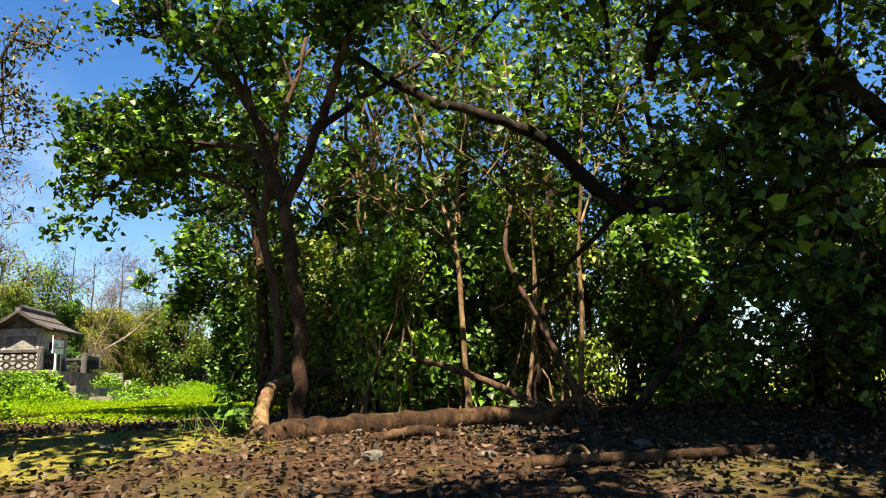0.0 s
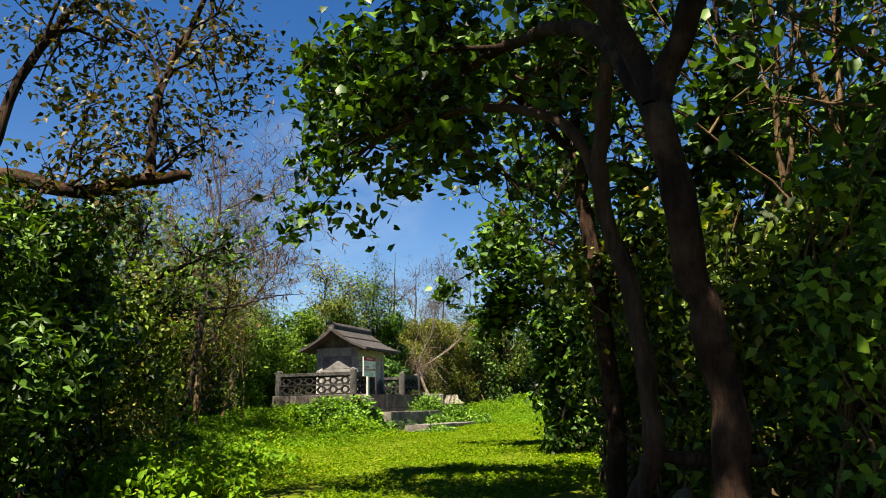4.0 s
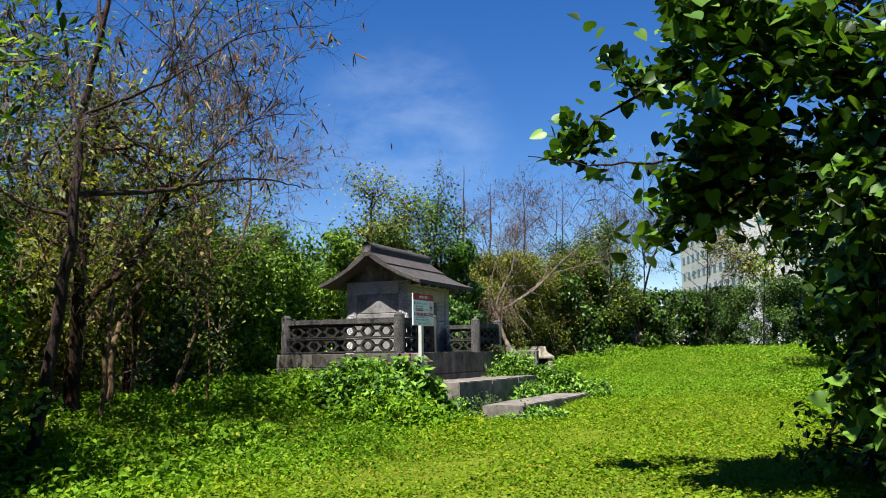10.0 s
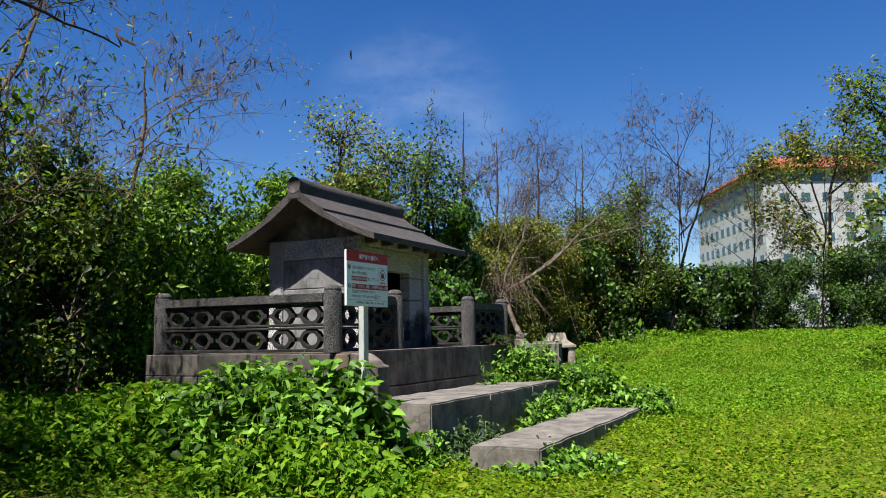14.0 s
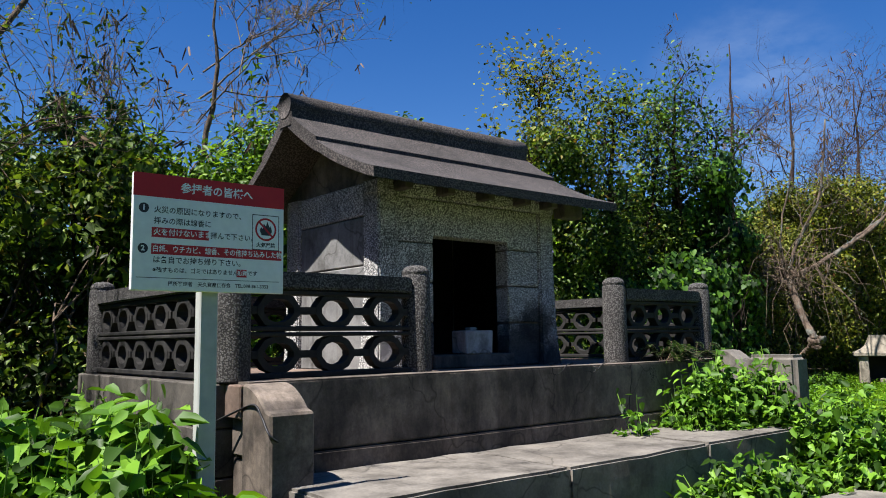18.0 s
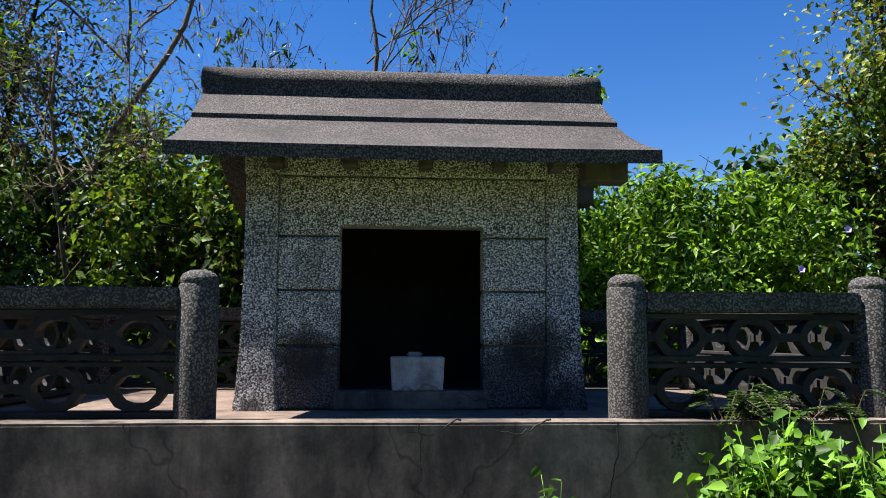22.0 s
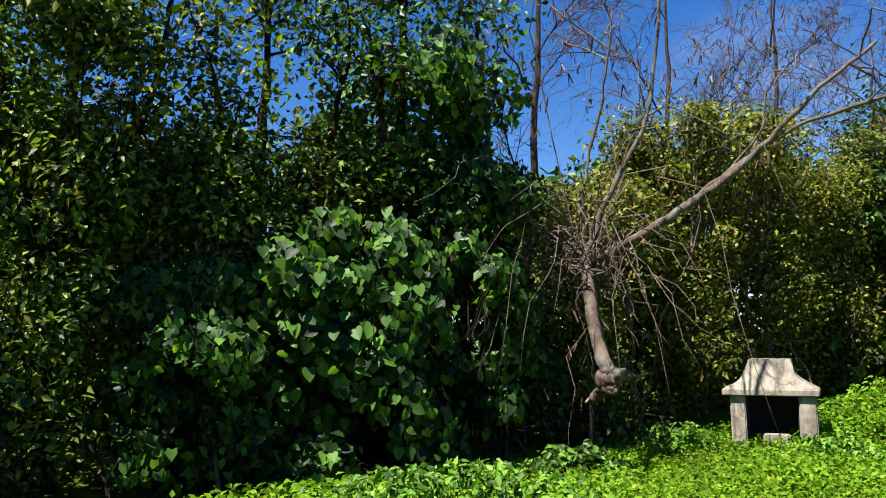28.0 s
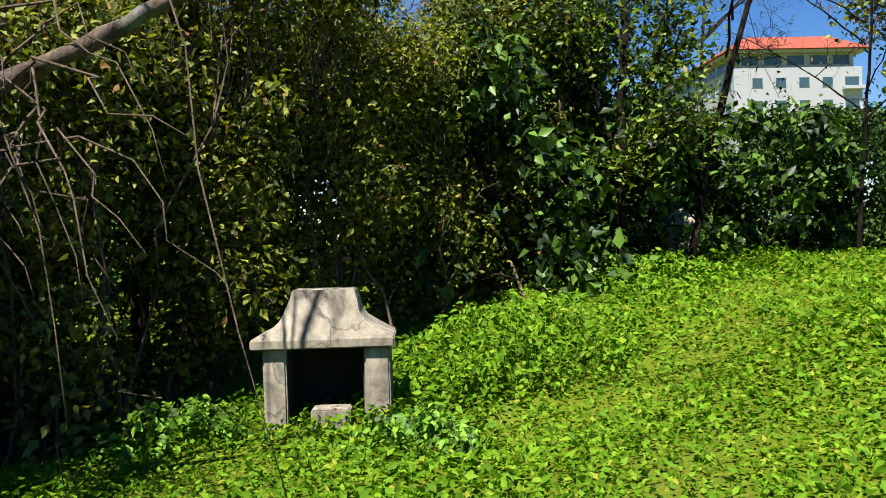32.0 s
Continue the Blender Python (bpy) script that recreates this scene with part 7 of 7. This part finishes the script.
feathery(-11.3, 29.95, 2.75, 22, 0.24, 561, "feathery grey-green weed in front of the balustrade")
feathery(-11.28, 30.35, 2.75, 18, 0.22, 562, "feathery grey-green weed in front of the balustrade")
feathery(-11.1, 30.15, 2.22, 22, 0.32, 563, "feathery grey-green weed against the balustrade")
feathery(-10.15, 26.7, float(ground_z(-10.15, 26.7)), 16, 0.26, 564, "feathery weed between the steps")


def lawn():
    r = np.random.default_rng(600)
    N = 600000
    x = r.uniform(-15.8, 1.0, N)
    y = r.uniform(11.0, 54, N)
    dist = off_way(np.stack([x, y], 1))
    edge = 12.4 + 1.5 * np.sin(x * 1.7) + 0.8 * np.sin(x * 4.1 + 1)
    keep = (y > edge) & (x > np.interp(y, [11, 16, 22, 26, 30, 44, 54], [-7.5, -10.5, -14.5, -16.0, -16.5, -15.6, -14])) & (x < np.interp(y, [11, 18, 28, 40, 54], [-1.8, -2.4, -2.6, 1, 1]))
    keep &= r.uniform(0, 1, N) < np.clip(1.35 - dist / 9.0, 0.22, 1)
    keep &= ~((x < -11.0) & (x > -14.2) & (y > 25.6) & (y < 31.1)) & ~((x < -9.2) & (x > -11.3) & (y > 26.0) & (y < 30.1))
    x, y, dist = x[keep], y[keep], dist[keep]
    patch = 0.5 + 0.5 * np.sin(1.9 * x + 1.3 * np.sin(0.8 * y)) * np.sin(1.1 * y + np.sin(1.3 * x))
    north = (y + 0.8 * np.sin(1.3 * x) + r.normal(size=len(x)) * 0.9 > 31.2) | (x + 0.5 * np.sin(1.1 * y) + r.normal(size=len(x)) * 0.5 < np.interp(y, [12, 18, 25], [-6.8, -9.4, -10.2]))
    for tall, name, mat, label in ((False, "lawn", LEAF_LAWN, "bright yellow-green low ground cover of small leaves"), (True, "weed_cover", LEAF_COVER, "fresh green ankle-high weeds covering the rise")):
        k = north == tall
        X, Y, D, P = x[k], y[k], dist[k], patch[k]
        hgt = (0.02 + (0.16 if tall else 0.09) * P * np.clip(D / 2.5, 0.25, 1)) * r.uniform(0.2, 1.1, len(X))
        if tall:
            hgt += 0.05 * r.uniform(0, 1, len(X)) ** 2
        pos = np.stack([X, Y, ground_z(X, Y) + hgt], 1)
        nrm = r.normal(size=pos.shape) * (0.6 if tall else 0.42) + np.array((0, 0, 0.9))
        size = (0.05 if tall else 0.046) * (0.8 + 0.5 * P) * np.clip(0.9 + D / 14, 1, 1.9)
        V, F = leaf_cloud(pos, nrm, size, OVATE, 0.05, 0, r)
        tagged(new(name, fast_mesh(name, V, F, mat)), label, "lawn" if not tall else "weeds", kind="stuff")


lawn()


def litter():
    r = np.random.default_rng(610)
    n = 34000
    x, y = r.uniform(-7, 7, n), r.uniform(1.5, 13.2, n)
    k = r.uniform(0, 1, n) < np.clip((14 - y) / 4, 0, 1)
    k &= ((x + 3.3) ** 2 / 1.4 + (y - 7.6) ** 2 / 1.1 > 1.5) | (r.uniform(0, 1, n) < 0.25)     # mossy opening beside the way
    x, y = x[k], y[k]
    pos = np.stack([x, y, ground_z(x, y) + r.uniform(0.0, 0.045, len(x))], 1)
    V, F = leaf_cloud(pos, r.normal(size=pos.shape) * 0.5 + (0, 0, 0.9), 0.058, CURL, 0.0, 0, r)
    tagged(new("leaf_litter", fast_mesh("leaf_litter", V, F, LEAF_DEAD)), "grey-brown dead leaves covering the woodland floor", "leaf litter", kind="stuff")


litter()


def fallen(name, pts, r0, r1, bark, label, seed):
    r = np.random.default_rng(seed)
    P = smooth_line(pts, 10)
    P = P + r.normal(size=P.shape) * 0.05 * r0
    R = np.linspace(r0, r1, len(P)) * (1 + 0.05 * r.normal(size=len(P)))
    V, F = tubes([(P, R)], 12)
    V = np.array([Vector(p) + noise.noise_vector(Vector(p) * (0.7 / r0)) * 0.16 * r0 for p in V])
    th = new(name, fast_mesh(name, V - P[0], F, bark, True))
    th.location = P[0]
    return tagged(th, label, "fallen branch" if r0 < 0.1 else "log", "fallen wood")


fallen("fallen_log", [(-1.31, 7.90, 1.14), (-1.16, 8.00, 1.20), (-0.63, 8.30, 1.23), (0.25, 8.70, 1.27), (1.23, 9.10, 1.30), (1.92, 9.30, 1.29)], 0.15, 0.11, LOG_BARK, "thick brown fallen log with rough bark", 700)
fallen("fallen_branch", [(-1.08, 7.60, 1.08), (-0.59, 7.70, 1.09), (-0.16, 7.80, 1.16), (0.17, 7.90, 1.21), (0.45, 7.90, 1.17), (0.63, 7.80, 1.07), (0.93, 7.80, 1.07), (1.20, 7.90, 1.12)], 0.06, 0.045, LOG_BARK, "crooked brown fallen branch lying before the log", 701)
fallen("fallen_branch", [G(1.9, 9.6, 0.1), (1.0, 9.9, 1.75), (0.3, 10.1, 2.0), (-0.13, 10.15, 2.05)], 0.05, 0.03, BARK_PALE, "bent pale branch leaning out of the thicket", 702)
fallen("fallen_branch", [(1.27, 6.20, 0.87), (1.30, 6.30, 1.02), (1.37, 6.40, 1.11), (1.46, 6.40, 1.09), (1.49, 6.30, 1.01), (1.48, 6.20, 0.88)], 0.026, 0.02, BARK_SUN, "arched pale surface root in litter", 703)
fallen("fallen_branch", [G(1.0, 6.2, 0.03), G(2.0, 6.0, 0.06), G(3.2, 6.3, 0.04)], 0.05, 0.04, LOG_BARK, "brown root half buried in litter", 704)
fallen("stump", [(-1.44, 8.40, 1.12), (-1.48, 8.60, 1.33), (-1.50, 8.90, 1.52), (-1.49, 9.40, 1.70), (-1.41, 10.20, 1.81)], 0.1, 0.05, BARK_SUN, "crooked leaning stump with pale peeling bark", 706)
fallen("fallen_branch", [(1.64, 9.20, 1.28), (1.86, 9.00, 1.42), (1.98, 8.90, 1.48), (2.11, 8.80, 1.44), (2.17, 8.70, 1.24)], 0.05, 0.025, LOG_BARK, "twisted dead branch by the log", 707)
fallen("fallen_branch", [(1.90, 9.20, 1.27), (1.95, 9.10, 1.21), (1.83, 8.90, 1.12), (1.52, 8.60, 1.08)], 0.06, 0.03, LOG_BARK, "twisted dead branch by the log", 708)
fallen("fallen_branch", [G(2.4, 10.0, 0.0), (2.0, 10.3, 2.2), (1.5, 10.6, 3.4), (1.6, 10.8, 4.2)], 0.045, 0.025, BARK_PALE, "slanting pale stem of a dead sapling", 705)

r = np.random.default_rng(720)
for i in range(18):
    x, y = r.uniform(-3.5, 3.8), r.uniform(4.6, 11.4)
    if off_way(np.array((x, y))) < 0.35:
        continue
    bm = bmesh.new()
    s = r.uniform(0.04, 0.1)
    bmesh.ops.create_icosphere(bm, subdivisions=2, radius=s)
    off = Vector(r.uniform(0, 50, 3))
    for v in bm.verts:
        v.co *= 1 + 0.5 * noise.noise(v.co * (1.2 / s) + off)
        v.co.z *= 0.6
    ob = part("stone", bm, CONC, None)
    ob.location = G(x, y, s * 0.2)
    tagged(ob, "weathered grey limestone lump in the leaf litter", "stone", "stones of the woodland floor")
kerb = part("kerb_stone", prim_box(-0.12, 0.12, -0.25, 0.25, -0.2, 0.14, 0.02, 2), CONC, None)
kerb.matrix_world = pose(*G(-10.2, 33.1), 0, 0, 20)
tagged(kerb, "grey kerb stone half hidden in weeds", "stone")

# small flowers on the creepers
for i, (x, y, z) in enumerate(((-15.7, 30.9, 3.65), (-15.5, 32.6, 3.9), (-15.6, 33.2, 4.35))):
    bm = bmesh.new()
    c = bm.verts.new((0, 0, -0.02))
    ring = [bm.verts.new((0.045 * math.cos(k * math.pi / 5) * (1 if k % 2 else 0.8), 0.045 * math.sin(k * math.pi / 5) * (1 if k % 2 else 0.8), 0.012)) for k in range(10)]
    for k in range(10):
        bm.faces.new((c, ring[k], ring[(k + 1) % 10]))
    ob = part("creeper_flower", bm, LILAC, None)
    ob.matrix_world = pose(x, y, z, 0, 75, 0)
    tagged(ob, "small lilac trumpet flower on the hedge", "flower", "hedge flowers")
